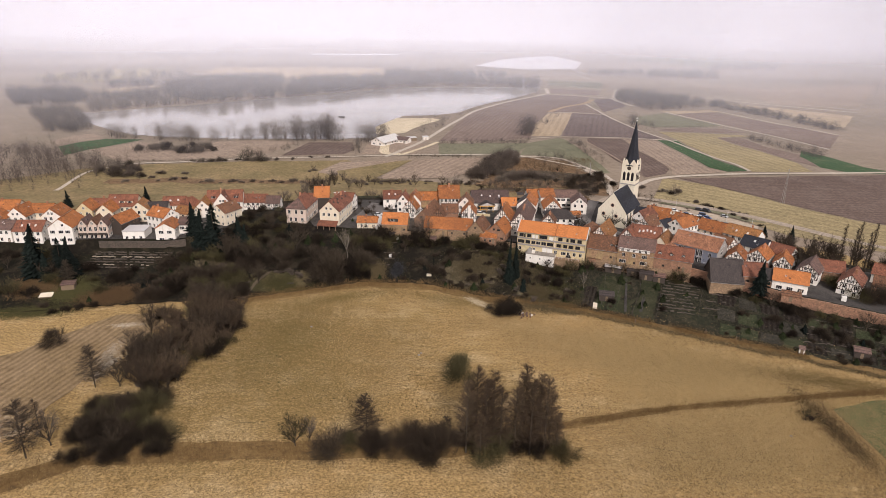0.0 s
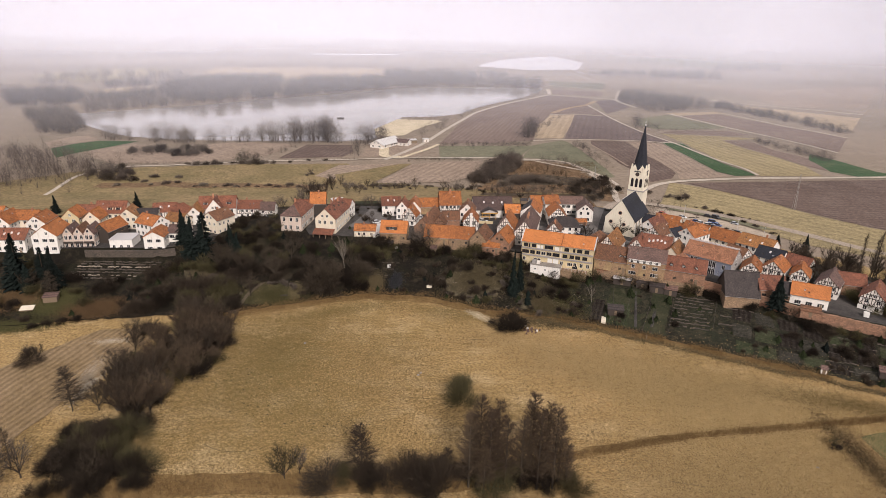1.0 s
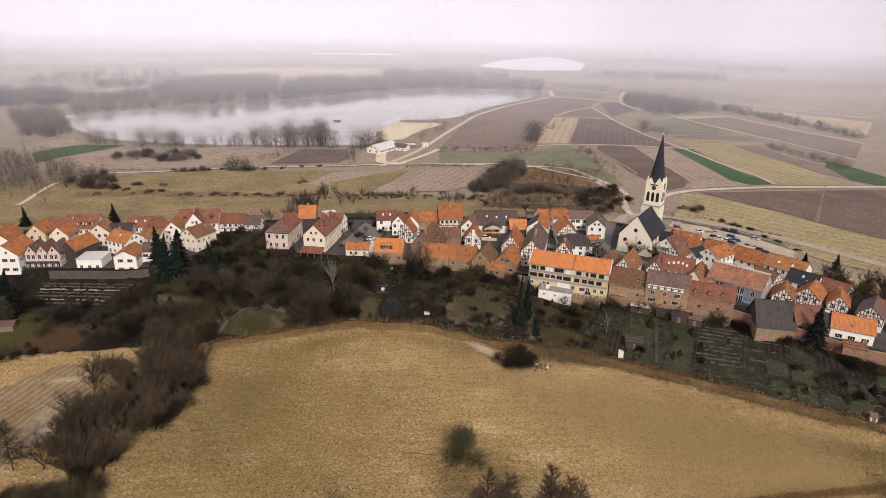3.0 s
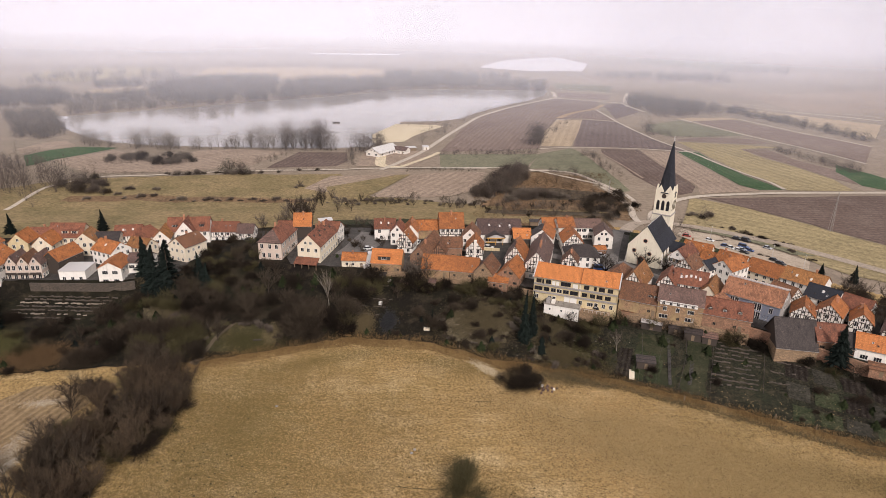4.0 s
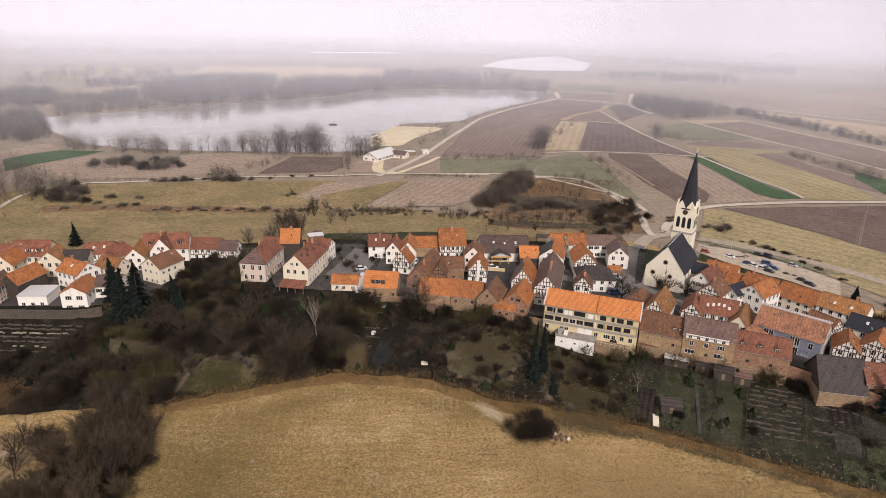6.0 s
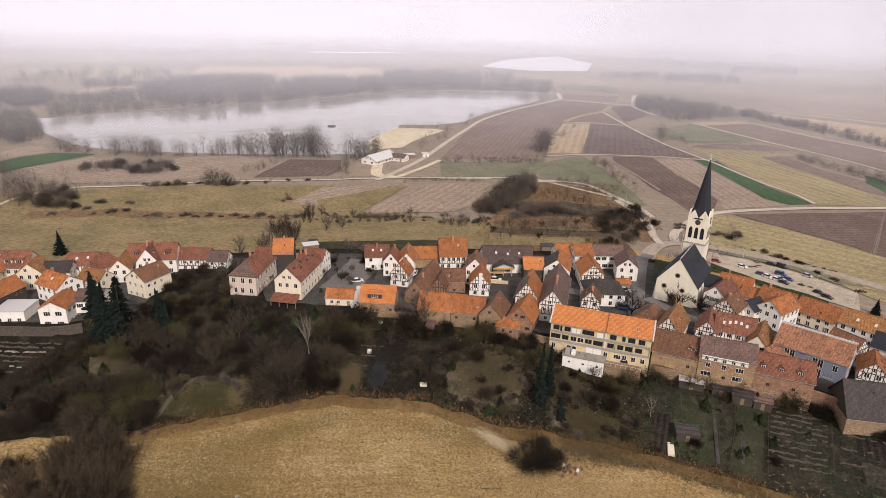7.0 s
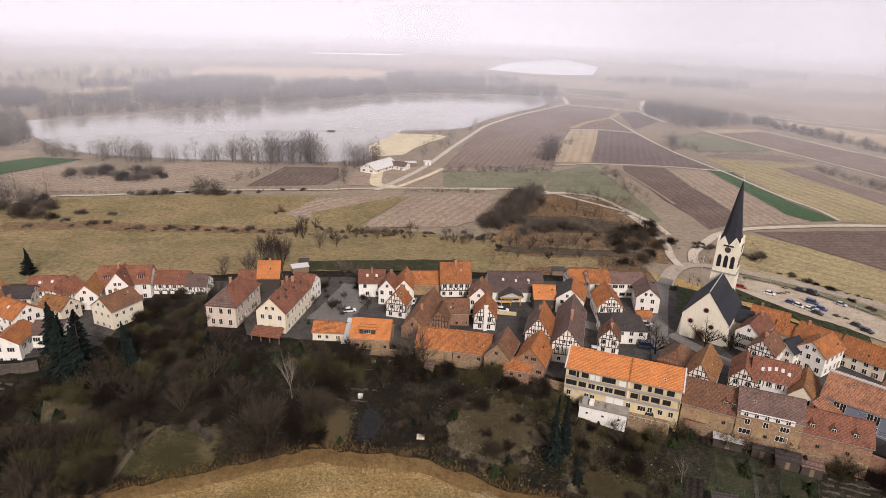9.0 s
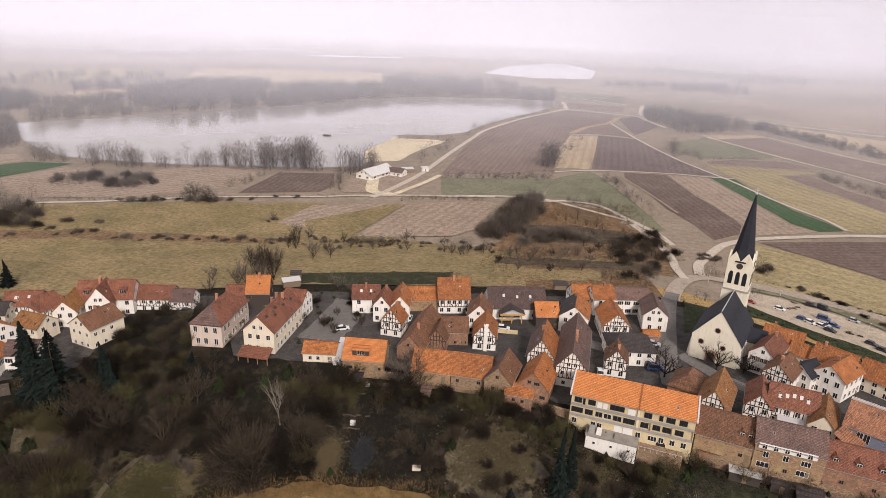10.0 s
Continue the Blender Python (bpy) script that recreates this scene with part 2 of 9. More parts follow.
M["plain"] = ground_mat("winter_plain", (0.27, 0.21, 0.16), (0.225, 0.18, 0.135), (0.31, 0.245, 0.19), 0.006, 0.04, 0.3, contrast=0.3)
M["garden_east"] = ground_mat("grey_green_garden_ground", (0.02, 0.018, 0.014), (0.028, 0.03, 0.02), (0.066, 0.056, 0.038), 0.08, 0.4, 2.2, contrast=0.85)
M["rough"] = ground_mat("rough_slope_grass", (0.075, 0.06, 0.036), (0.06, 0.052, 0.03), (0.13, 0.105, 0.065), 0.1, 0.3, 1.4, contrast=0.6)
M["white"] = wall_mat("white_render", (0.86, 0.8, 0.74), (0.77, 0.71, 0.65))
M["cream"] = wall_mat("cream_render", (0.78, 0.67, 0.53), (0.7, 0.6, 0.46))
M["yellow"] = wall_mat("yellow_render", (0.66, 0.535, 0.33), (0.52, 0.41, 0.24))
M["pinkish"] = wall_mat("pale_pink_render", (0.66, 0.53, 0.45), (0.58, 0.46, 0.38))
M["stone"] = wall_mat("rubble_stone_wall", (0.3, 0.21, 0.13), (0.15, 0.1, 0.065), 0.5, 0.8, (0.175, 0.118, 0.073))
M["ochre"] = wall_mat("flaking_ochre_wall", (0.43, 0.3, 0.155), (0.21, 0.135, 0.078), 0.5, 0.45, (0.2, 0.125, 0.075))
M["brick"] = wall_mat("old_brick_wall", (0.27, 0.155, 0.098), (0.15, 0.09, 0.06), 0.5, 0.6, (0.19, 0.105, 0.067))
M["fieldstone"] = wall_mat("pale_field_stone", (0.27, 0.225, 0.175), (0.16, 0.13, 0.1), 0.8, 0.6, (0.2, 0.165, 0.13))
M["oldstone"] = wall_mat("dark_garden_stone", (0.075, 0.06, 0.048), (0.045, 0.037, 0.03), 0.8, 0.6, (0.06, 0.047, 0.037))
M["oldconcrete"] = wall_mat("stained_concrete", (0.33, 0.29, 0.25), (0.22, 0.19, 0.16))
M["greywall"] = wall_mat("grey_render", (0.36, 0.33, 0.31), (0.30, 0.27, 0.25))
M["darkwood"] = plain_mat("dark_stained_boards", (0.055, 0.04, 0.032), 0.8)
M["timber"] = plain_mat("black_brown_timber", (0.05, 0.033, 0.025), 0.85)
M["wood"] = plain_mat("weathered_wood", (0.20, 0.14, 0.09), 0.85)
M["yellowwood"] = plain_mat("yellow_stained_wood", (0.48, 0.27, 0.08), 0.7)
M["orange"] = tile_mat("orange_clay_tiles", (0.51, 0.17, 0.047), (0.57, 0.22, 0.07), (0.23, 0.095, 0.045), patch=0.3)
M["bright"] = tile_mat("fresh_orange_tiles", (0.6, 0.205, 0.057), (0.66, 0.25, 0.077), (0.46, 0.165, 0.06), patch=0.15)
M["gold"] = tile_mat("lichened_golden_tiles", (0.42, 0.175, 0.055), (0.5, 0.24, 0.085), (0.16, 0.09, 0.045), patch=0.6)
M["red"] = tile_mat("red_brown_tiles", (0.29, 0.105, 0.06), (0.34, 0.135, 0.08), (0.17, 0.085, 0.06), patch=0.4)
M["brown"] = tile_mat("mossy_brown_tiles", (0.24, 0.105, 0.055), (0.31, 0.15, 0.08), (0.105, 0.062, 0.04), patch=0.65)
M["rose"] = tile_mat("pale_red_tiles", (0.4, 0.18, 0.1), (0.46, 0.22, 0.13), (0.25, 0.12, 0.08), patch=0.3)
M["mauve"] = tile_mat("grey_mauve_tiles", (0.20, 0.125, 0.11), (0.24, 0.15, 0.13), (0.15, 0.10, 0.085), patch=0.5)
M["plum"] = tile_mat("plum_brown_tiles", (0.12, 0.075, 0.07), (0.145, 0.092, 0.086), (0.09, 0.06, 0.055), patch=0.4)
M["slate"] = tile_mat("blue_grey_slate", (0.018, 0.020, 0.033), (0.025, 0.028, 0.044), (0.036, 0.037, 0.05), 0.28, 0.8, patch=0.2)
M["darktile"] = tile_mat("dark_grey_tiles", (0.06, 0.047, 0.047), (0.08, 0.064, 0.064), (0.11, 0.09, 0.085), patch=0.45)
M["zinc"] = plain_mat("pale_sheet_metal", (0.62, 0.58, 0.56), 0.45, 0.3, 0.12)
M["pale_sheet"] = plain_mat("pale_corrugated_roof", (0.6, 0.56, 0.53), 0.6, 0.0, 0.2)
M["frame"] = plain_mat("white_painted_frame", (0.75, 0.71, 0.66), 0.55, vary=0.06)
M["glass"] = plain_mat("dark_window_glass", (0.022, 0.022, 0.026), 0.12, vary=0.3)
M["sandstone"] = plain_mat("red_sandstone", (0.36, 0.20, 0.14), 0.85)
M["chimney"] = plain_mat("chimney_brick", (0.36, 0.17, 0.10), 0.9, random_shade=0.3)
M["bark"] = twig_mat("grey_brown_bark", (0.05, 0.038, 0.032), (0.075, 0.058, 0.048))
M["bark_dark"] = twig_mat("dark_wet_bark", (0.022, 0.017, 0.015), (0.035, 0.027, 0.023))
M["twig"] = twig_mat("bare_twigs", (0.032, 0.024, 0.02), (0.08, 0.06, 0.047))
# paler than the bare twigs: distance haze is mixed into the colour
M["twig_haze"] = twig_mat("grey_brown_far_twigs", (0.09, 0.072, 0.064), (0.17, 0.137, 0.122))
M["twig_warm"] = twig_mat("warm_brown_twigs", (0.06, 0.042, 0.032), (0.125, 0.088, 0.064))
# greyed in the base colour as haze greys the far woods
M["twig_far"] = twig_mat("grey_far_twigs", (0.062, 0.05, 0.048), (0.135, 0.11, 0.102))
M["twig_ivy"] = twig_mat("ivy_leaves", (0.018, 0.022, 0.016), (0.05, 0.055, 0.035))
# dark brown twigs, darkened further for the shade inside dense brush
M["twig_dark"] = twig_mat("shade_dark_twigs", (0.016, 0.012, 0.01), (0.04, 0.03, 0.024))
M["twig_green"] = twig_mat("lichen_green_twigs", (0.06, 0.052, 0.03), (0.1, 0.083, 0.045))
M["twig_gold"] = twig_mat("dry_reed_stems", (0.14, 0.085, 0.042), (0.29, 0.19, 0.095))
M["birch"] = twig_mat("pale_birch_bark", (0.22, 0.19, 0.17), (0.3, 0.265, 0.24))
M["needle"] = twig_mat("dark_conifer_needles", (0.0055, 0.008, 0.0075), (0.014, 0.019, 0.018))
M["evergreen"] = twig_mat("evergreen_leaves", (0.013, 0.018, 0.009), (0.03, 0.036, 0.017))
wm, wnn, wll, wp = nodes_of("still_lake_water")
wp.inputs["Base Color"].default_value = (0.31, 0.27, 0.24, 1)
wp.inputs["IOR"].default_value = 2.2
wp.inputs["Roughness"].default_value = 0.012
wp.inputs["Specular IOR Level"].default_value = 0.6
bump(wnn, wll, wp, noise_tex(wnn, wll, where(wnn, wll, "world", (0.4, 1, 1)), 0.35, 3), 0.04, 0.03)
M["water"] = wm
# plain white surface in the colour of horizon haze, for the backdrop
mm, mnn, mll, mp = nodes_of("haze_white")
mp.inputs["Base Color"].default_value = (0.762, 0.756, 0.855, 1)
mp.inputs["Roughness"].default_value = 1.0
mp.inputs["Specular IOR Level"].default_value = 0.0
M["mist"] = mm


# ---- mesh helpers ----
def mesh_from(name, verts, faces, mats, idx=None, smooth=False):
    me = bpy.data.meshes.new(name)
    me.from_pydata([tuple(v) for v in verts], [], faces)
    for m in mats:
        me.materials.append(M[m])
    if idx:
        me.polygons.foreach_set("material_index", idx)
    if smooth:
        me.polygons.foreach_set("use_smooth", [True] * len(faces))
    me.update()
    return me


def put(name, me, parent=None, m=None, label=""):
    ob = new(name, me)
    if parent is not None:
        ob.parent = parent
    if m is not None:
        ob.matrix_basis = m
    if label:
        ob["label"] = label
    return ob


class Build:
    """Collects boxes, prisms and faces, and links them as one mesh object."""

    def __init__(self):
        self.v, self.f, self.i = [], [], []

    def face(self, pts, k=0):
        b = len(self.v)
        self.v += [tuple(p) for p in pts]
        self.f.append(tuple(range(b, b + len(pts))))
        self.i.append(k)

    def solid(self, bottom, top, k=0):
        """Closed prism between two rings of equal length."""
        n, b = len(bottom), len(self.v)
        self.v += [tuple(p) for p in bottom] + [tuple(p) for p in top]
        self.f += [tuple(range(b + n - 1, b - 1, -1)), tuple(range(b + n, b + 2 * n))]
        self.f += [(b + j, b + (j + 1) % n, b + n + (j + 1) % n, b + n + j) for j in range(n)]
        self.i += [k] * (n + 2)

    def box(self, x0, y0, z0, x1, y1, z1, k=0):
        ring = [(x0, y0), (x1, y0), (x1, y1), (x0, y1)]
        self.solid([(x, y, z0) for x, y in ring], [(x, y, z1) for x, y in ring], k)

    def beam(self, a, b, w, d, up, k=0):
        """A bar from a to b, w wide in the wall's plane, d thick along up."""
        a, b, up = Vector(a), Vector(b), Vector(up).normalized()
        side = (b - a).cross(up)
        if side.length < 1e-6:
            return
        side = side.normalized() * w / 2
        self.solid([a - side, a + side, b + side, b - side], [p + up * d for p in (a - side, a + side, b + side, b - side)], k)

    def tube(self, a, b, r0, r1, n=6, k=0):
        a, b = Vector(a), Vector(b)
        ax = (b - a).normalized()
        s = ax.orthogonal().normalized()
        t = ax.cross(s)
        ring = [(math.cos(2 * math.pi * j / n), math.sin(2 * math.pi * j / n)) for j in range(n)]
        self.solid([a + (s * c + t * q) * r0 for c, q in ring], [b + (s * c + t * q) * r1 for c, q in ring], k)

    def mesh(self, name, mats, smooth=False):
        return mesh_from(name, self.v, self.f, mats, self.i, smooth)

    def link(self, name, mats, parent=None, m=None, label=""):
        return put(name, self.mesh(name, mats), parent, m, label)


def empty(name, x, y, z, rz=0, label="", category="", group="", kind=""):
    e = new(name)
    e.empty_display_size = 0.5
    e.matrix_basis = pose(x, y, z, 0, 0, rz)
    return tagged(e, label, category, group, kind)


def lerp_line(pts, x):
    if x <= pts[0][0]:
        return pts[0][1]
    for (a, b), (c, d) in zip(pts, pts[1:]):
        if x <= c:
            return b + (d - b) * (x - a) / (c - a)
    return pts[-1][1]


def smooth01(t):
    t = max(0.0, min(1.0, t))
    return t * t * (3 - 2 * t)


# ---- terrain: a low spur with the village on it, meadow before it, plain behind ----
FOOT = [(-260, 186), (-159, 197), (-120, 206), (-77, 214), (-34, 233), (-6, 232), (14, 222), (30, 218.5), (44, 215), (60, 209), (75, 202.5), (90, 194.5), (105, 187.5), (138, 172), (200, 145), (260, 120)]
WALL = [(-260, 236), (-190, 246), (-150, 250), (-120, 251), (-90, 266), (-60, 268), (-20, 266), (10, 262), (30, 252), (60, 243), (95, 230), (110, 219), (125, 206), (150, 194), (200, 172), (260, 150)]
BACK = [(-260, 285), (-150, 300), (-100, 312), (-60, 320), (0, 326), (50, 328), (75, 326), (95, 316), (110, 303), (125, 288), (140, 270), (160, 250), (200, 222), (260, 190)]


def top_z(x):
    return lerp_line([(-200, 9.5), (-100, 10.5), (-60, 12), (80, 12), (120, 11), (160, 9), (240, 5)], x)


def ground_z(x, y):
    foot, wall, back, top = lerp_line(FOOT, x), lerp_line(WALL, x), lerp_line(BACK, x), top_z(x)
    low = top - lerp_line([(-62, 4.5), (-42, 2.4), (28, 2.4), (42, 4.5)], x)
    if y < foot:
        z = 0.0
    elif y < wall - 2:
        z = low * smooth01((y - foot) / (wall - 2 - foot) * 0.92)
    elif y < wall + 2:
        z = low + (top - low) * smooth01((y - wall + 2) / 4)
    elif y < back:
        z = top
    elif y < back + 22:
        z = top - (top - 4.2) * smooth01((y - back) / 22)
    else:
        z = 4.2 * (1 - smooth01((y - back - 30) / 60))
    return z


def axis(lo, hi, step, far):
    a = [lo + step * k for k in range(int((hi - lo) / step) + 1)]
    s, up, dn = step, hi, lo
    left, right = [], []
    while up < far:
        s *= 1.35
        up, dn = up + s, dn - s
        right.append(up)
        left.append(dn)
    return left[::-1] + a + right


gx, gy = axis(-264, 264, 2, 5200), axis(96, 424, 2, 5200)
gv = [(x, y, ground_z(x, y) + 0.5 * noise.noise((x * 0.02, y * 0.02, 0)) * (1 if y < 210 else 0.2)) for y in gy for x in gx]
nx = len(gx)
gf = [(j * nx + i, j * nx + i + 1, (j + 1) * nx + i + 1, (j + 1) * nx + i) for j in range(len(gy) - 1) for i in range(nx - 1)]
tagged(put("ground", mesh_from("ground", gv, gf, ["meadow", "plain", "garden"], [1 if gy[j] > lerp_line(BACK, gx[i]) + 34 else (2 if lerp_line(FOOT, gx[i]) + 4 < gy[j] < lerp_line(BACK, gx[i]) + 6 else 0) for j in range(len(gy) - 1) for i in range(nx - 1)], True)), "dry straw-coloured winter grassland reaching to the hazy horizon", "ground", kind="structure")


def drape(name, left, right, mat, label, category="field", lift=0.2, across=8, step=4.0, jag=0.0, kind="structure"):
    """A patch laid on the ground between two lines of plan points."""
    def along(line, n):
        seg = [math.dist(a, b) for a, b in zip(line, line[1:])]
        total, out = sum(seg), []
        for k in range(n + 1):
            d, i = total * k / n, 0
            while i < len(seg) - 1 and d > seg[i]:
                d -= seg[i]
                i += 1
            t = d / seg[i]
            out.append((line[i][0] + (line[i + 1][0] - line[i][0]) * t, line[i][1] + (line[i + 1][1] - line[i][1]) * t))
        return out
    n = max(2, int(sum(math.dist(a, b) for a, b in zip(left, left[1:])) / step))
    a, b = along(left, n), along(right, n)
    vs = []
    for k in range(n + 1):
        for q in range(across + 1):
            t = q / across
            x, y = a[k][0] + (b[k][0] - a[k][0]) * t, a[k][1] + (b[k][1] - a[k][1]) * t
            if jag and q in (0, across):
                x += jag * noise.noise((x * 0.3, y * 0.3, 7.0))
                y += jag * noise.noise((x * 0.3, y * 0.3, 3.0))
            vs.append((x, y, ground_z(x, y) + 0.5 * noise.noise((x * 0.02, y * 0.02, 0)) * (1 if y < 210 else 0.2) + lift))
    w = across + 1
    fs = [(k * w + q, (k + 1) * w + q, (k + 1) * w + q + 1, k * w + q + 1) for k in range(n) for q in range(across)]
    me = mesh_from(name, vs, fs, [mat], smooth=True)
    if me.polygons[0].normal.z < 0:
        me.flip_normals()
    return tagged(put(name, me), label, category, kind=kind)


def road(name, pts, width, mat, label, lift=0.42):
    left, right = [], []
    fine = []
    for (a, b), (c, d) in zip(pts, pts[1:]):
        fine += [(a + (c - a) * t / 6, b + (d - b) * t / 6) for t in range(6)]
    fine.append(pts[-1])
    for _ in range(3):
        fine = [fine[0]] + [((p[0] + 2 * q[0] + r[0]) / 4, (p[1] + 2 * q[1] + r[1]) / 4) for p, q, r in zip(fine, fine[1:], fine[2:])] + [fine[-1]]
    for k, p in enumerate(fine):
        q, r = fine[max(0, k - 1)], fine[min(len(fine) - 1, k + 1)]
        d = math.hypot(r[0] - q[0], r[1] - q[1]) or 1
        ox, oy = -(r[1] - q[1]) / d * width / 2, (r[0] - q[0]) / d * width / 2
        left.append((p[0] + ox, p[1] + oy))
        right.append((p[0] - ox, p[1] - oy))
    return drape(name, left, right, mat, label, "road", lift, 2, 5.0)


FIELDS = [0]


def patch(name, pts, mat, label, category="field", lift=None, kind="structure", rows=None):
    """A flat field of the plain; rows: the direction of its furrows in degrees."""
    out = []
    FIELDS[0] += 1
    lift = 0.12 + 0.003 * FIELDS[0] if lift is None else lift
    mat = field_of(mat, rows)
    for (a, b), (c, d) in zip(pts, pts[1:] + pts[:1]):
        n = max(1, int(math.hypot(c - a, d - b) / 12))
        for k in range(n):
            x, y = a + (c - a) * k / n, b + (d - b) * k / n
            out.append((x + 1.2 * noise.noise((x * 0.05, y * 0.05, 1.0)), y + 1.2 * noise.noise((x * 0.05, y * 0.05, 5.0)), lift))
    me = mesh_from(name, out, [tuple(range(len(out)))], [mat])
    if me.polygons[0].normal.z < 0:
        me.flip_normals()
    return tagged(put(name, me), label, category, kind=kind)


# ---- fields, water and roads of the plain ----
drape("scrub_strip", [(-225, 386), (-198, 388), (-184, 394), (-163, 391), (-143, 394), (-102, 396), (-84, 398)], [(-225, 398), (-198, 401), (-184, 408), (-163, 403), (-143, 405), (-102, 405), (-84, 406)], "bracken_ground", "russet strip of tall dead grass across the pasture", "grass", 0.34, 4, 3, 3.0)
drape("meadow_behind_village", [(px, lerp_line(BACK, px) + 6) for px in range(-330, 31, 12)], [(px, lerp_line([(-330, 350), (-250, 438), (-150, 464), (-70, 474), (-60, 420), (30, 400)], px)) for px in range(-330, 31, 12)], "pasture", "pale yellowish pasture behind the village", "field", 0.25, 24, 6, 3.0)
patch("ploughed_field", [(-11, 565), (-6, 597), (8, 688), (26, 774), (55, 844), (94, 905), (146, 991), (207, 969), (184, 888), (146, 840), (118, 780), (91, 683), (75, 593), (37, 573)], "plough", "large ploughed brown field beside the lake", rows=77)
patch("ploughed_field", [(119, 780), (144, 831), (179, 868), (184, 775), (148, 788)], "plough", "small ploughed wedge between farm tracks", rows=77)
patch("stubble_field", [(116, 768), (147, 780), (125, 682), (105, 606), (78, 604), (91, 683)], "stubble", "narrow pale tan stubble field", rows=77)
patch("row_field", [(147, 777), (183, 768), (187, 703), (193, 656), (209, 598), (174, 605), (147, 606), (107, 606)], "vineyard", "grey-brown field with fine rows", rows=77)
patch("ploughed_field", [(163, 1086), (244, 1065), (225, 993), (155, 1013)], "plough", "ploughed field beyond the farm road", rows=77)
patch("ploughed_field", [(203, 929), (237, 951), (235, 861), (214, 830), (189, 792)], "vineyard", "grey-brown field below the far wood", rows=-88)
patch("orchard_meadow", [(72, 567), (103, 597), (108, 584), (113, 534), (117, 479), (117, 449), (110, 444), (101, 466), (88, 500), (70, 508), (57, 509)], "greygreen", "grey-green orchard meadow")
patch("dark_field", [(130, 598), (163, 597), (163, 535), (168, 487), (166, 465), (158, 449), (139, 436), (138, 461), (132, 496), (131, 529), (126, 570)], "plough_dark", "dark brown ploughed strip field", rows=-88)
patch("stubble_field", [(164, 597), (193, 593), (195, 546), (197, 507), (198, 472), (207, 460), (162, 446), (168, 467), (164, 535)], "pinkstubble", "pinkish tan stubble strip field", rows=-88)
patch("green_field", [(196, 595), (214, 597), (214, 552), (216, 508), (223, 481), (224, 465), (208, 461), (200, 475), (199, 510), (197, 549)], "green", "strip of bright green winter crop", rows=-87)
patch("fallow_field", [(212, 646), (276, 637), (304, 629), (260, 616), (261, 584), (272, 542), (279, 499), (274, 466), (227, 463), (226, 483), (219, 513), (216, 597)], "khaki", "yellowish khaki fallow field", rows=-75)
patch("brown_field", [(260, 614), (284, 617), (287, 569), (300, 532), (288, 486), (281, 502), (274, 546), (264, 588)], "plough", "grey-brown ploughed strip beside scrub", rows=-75)
patch("green_field", [(312, 555), (320, 523), (326, 487), (347, 460), (301, 467), (289, 483), (296, 528)], "green", "narrow green crop strip", rows=-87)
patch("meadow_field", [(213, 749), (266, 797), (278, 752), (299, 695), (243, 677), (213, 678), (203, 709)], "greygreen", "grey-green meadow below the wood", rows=-70)
patch("ploughed_field", [(217, 659), (246, 673), (291, 673), (304, 649), (278, 644), (216, 652)], "plough", "narrow ploughed strip field", rows=-70)
patch("ploughed_field", [(268, 783), (333, 811), (345, 772), (368, 711), (396, 644), (341, 564), (336, 602), (325, 636), (311, 682), (291, 742)], "plough", "broad purplish ploughed field", rows=-70)
patch("stubble_field", [(266, 812), (337, 831), (345, 818), (270, 787)], "stubble", "pale straw field below the wood")
patch("far_field", [(463, 1142), (558, 1153), (853, 1307), (582, 914), (465, 904), (471, 1031)], "pinkstubble", "wide pale pinkish field in haze")
patch("far_field", [(396, 1157), (496, 1219), (556, 1168), (471, 1161)], "pinkstubble", "pale field in haze")
patch("far_field", [(385, 943), (435, 874), (504, 801), (432, 696), (405, 797), (388, 861)], "stubble", "pale tan field along the railway")
patch("far_field", [(183, 1262), (285, 1226), (249, 1095), (170, 1145)], "greygreen", "greyish meadow in haze behind the lake")
patch("far_field", [(-482, 1217), (-539, 1447), (-336, 1521), (-150, 1526), (-141, 1257), (-306, 1189), (-405, 1314)], "stubble", "pale straw field in haze behind the woods")
patch("far_field", [(-527, 934), (-496, 1002), (-463, 1000), (-443, 946), (-479, 904)], "stubble", "pale reed meadow in haze behind the lake")
patch("far_field", [(-758, 1140), (-756, 1321), (-614, 1416), (-555, 1203), (-603, 1044)], "khaki", "pale meadow fading into haze")
patch("far_field", [(540, 2131), (692, 1777), (973, 1961), (1099, 2784)], "greygreen", "pale meadow fading into haze")
patch("straw_field", [(-81, 436), (-38, 476), (-30, 478), (-50, 420), (-59, 405), (-74, 408)], "pasture", "yellowish grass field between drill rows", lift=0.36)
patch("row_field", [(-29, 477), (-4, 488), (23, 493), (17, 441), (-2, 421), (-49, 414)], "pinkstubble", "pinkish field with fine drill rows", rows=67, lift=0.34)
patch("pink_field", [(-94, 431), (-84, 467), (-40, 477), (-65, 439), (-80, 423)], "pinkstubble", "pinkish fallow corner of the pasture", rows=51, lift=0.34)
patch("brown_field", [(-135, 487), (-126, 546), (-88, 550), (-81, 519), (-86, 499)], "plough_dark", "dark brown ploughed field", rows=81)
patch("stubble_field", [(-247, 455), (-291, 489), (-294, 493), (-270, 533), (-230, 509), (-206, 541), (-172, 553), (-135, 546), (-148, 493), (-190, 468)], "pinkstubble", "pinkish tan stubble field", rows=38)
patch("green_field", [(-299, 471), (-294, 493), (-285, 512), (-273, 544), (-305, 543), (-318, 526), (-324, 504)], "green", "dull green crop strip", rows=56)
patch("stubble_field", [(-327, 507), (-320, 530), (-307, 546), (-331, 569), (-340, 558), (-345, 530)], "pinkstubble", "pinkish tan field behind the crop strip")
patch("row_field", [(-11, 553), (72, 565), (56, 513), (24, 504), (-4, 502), (-9, 504)], "greygreen", "grey-green allotment grass")

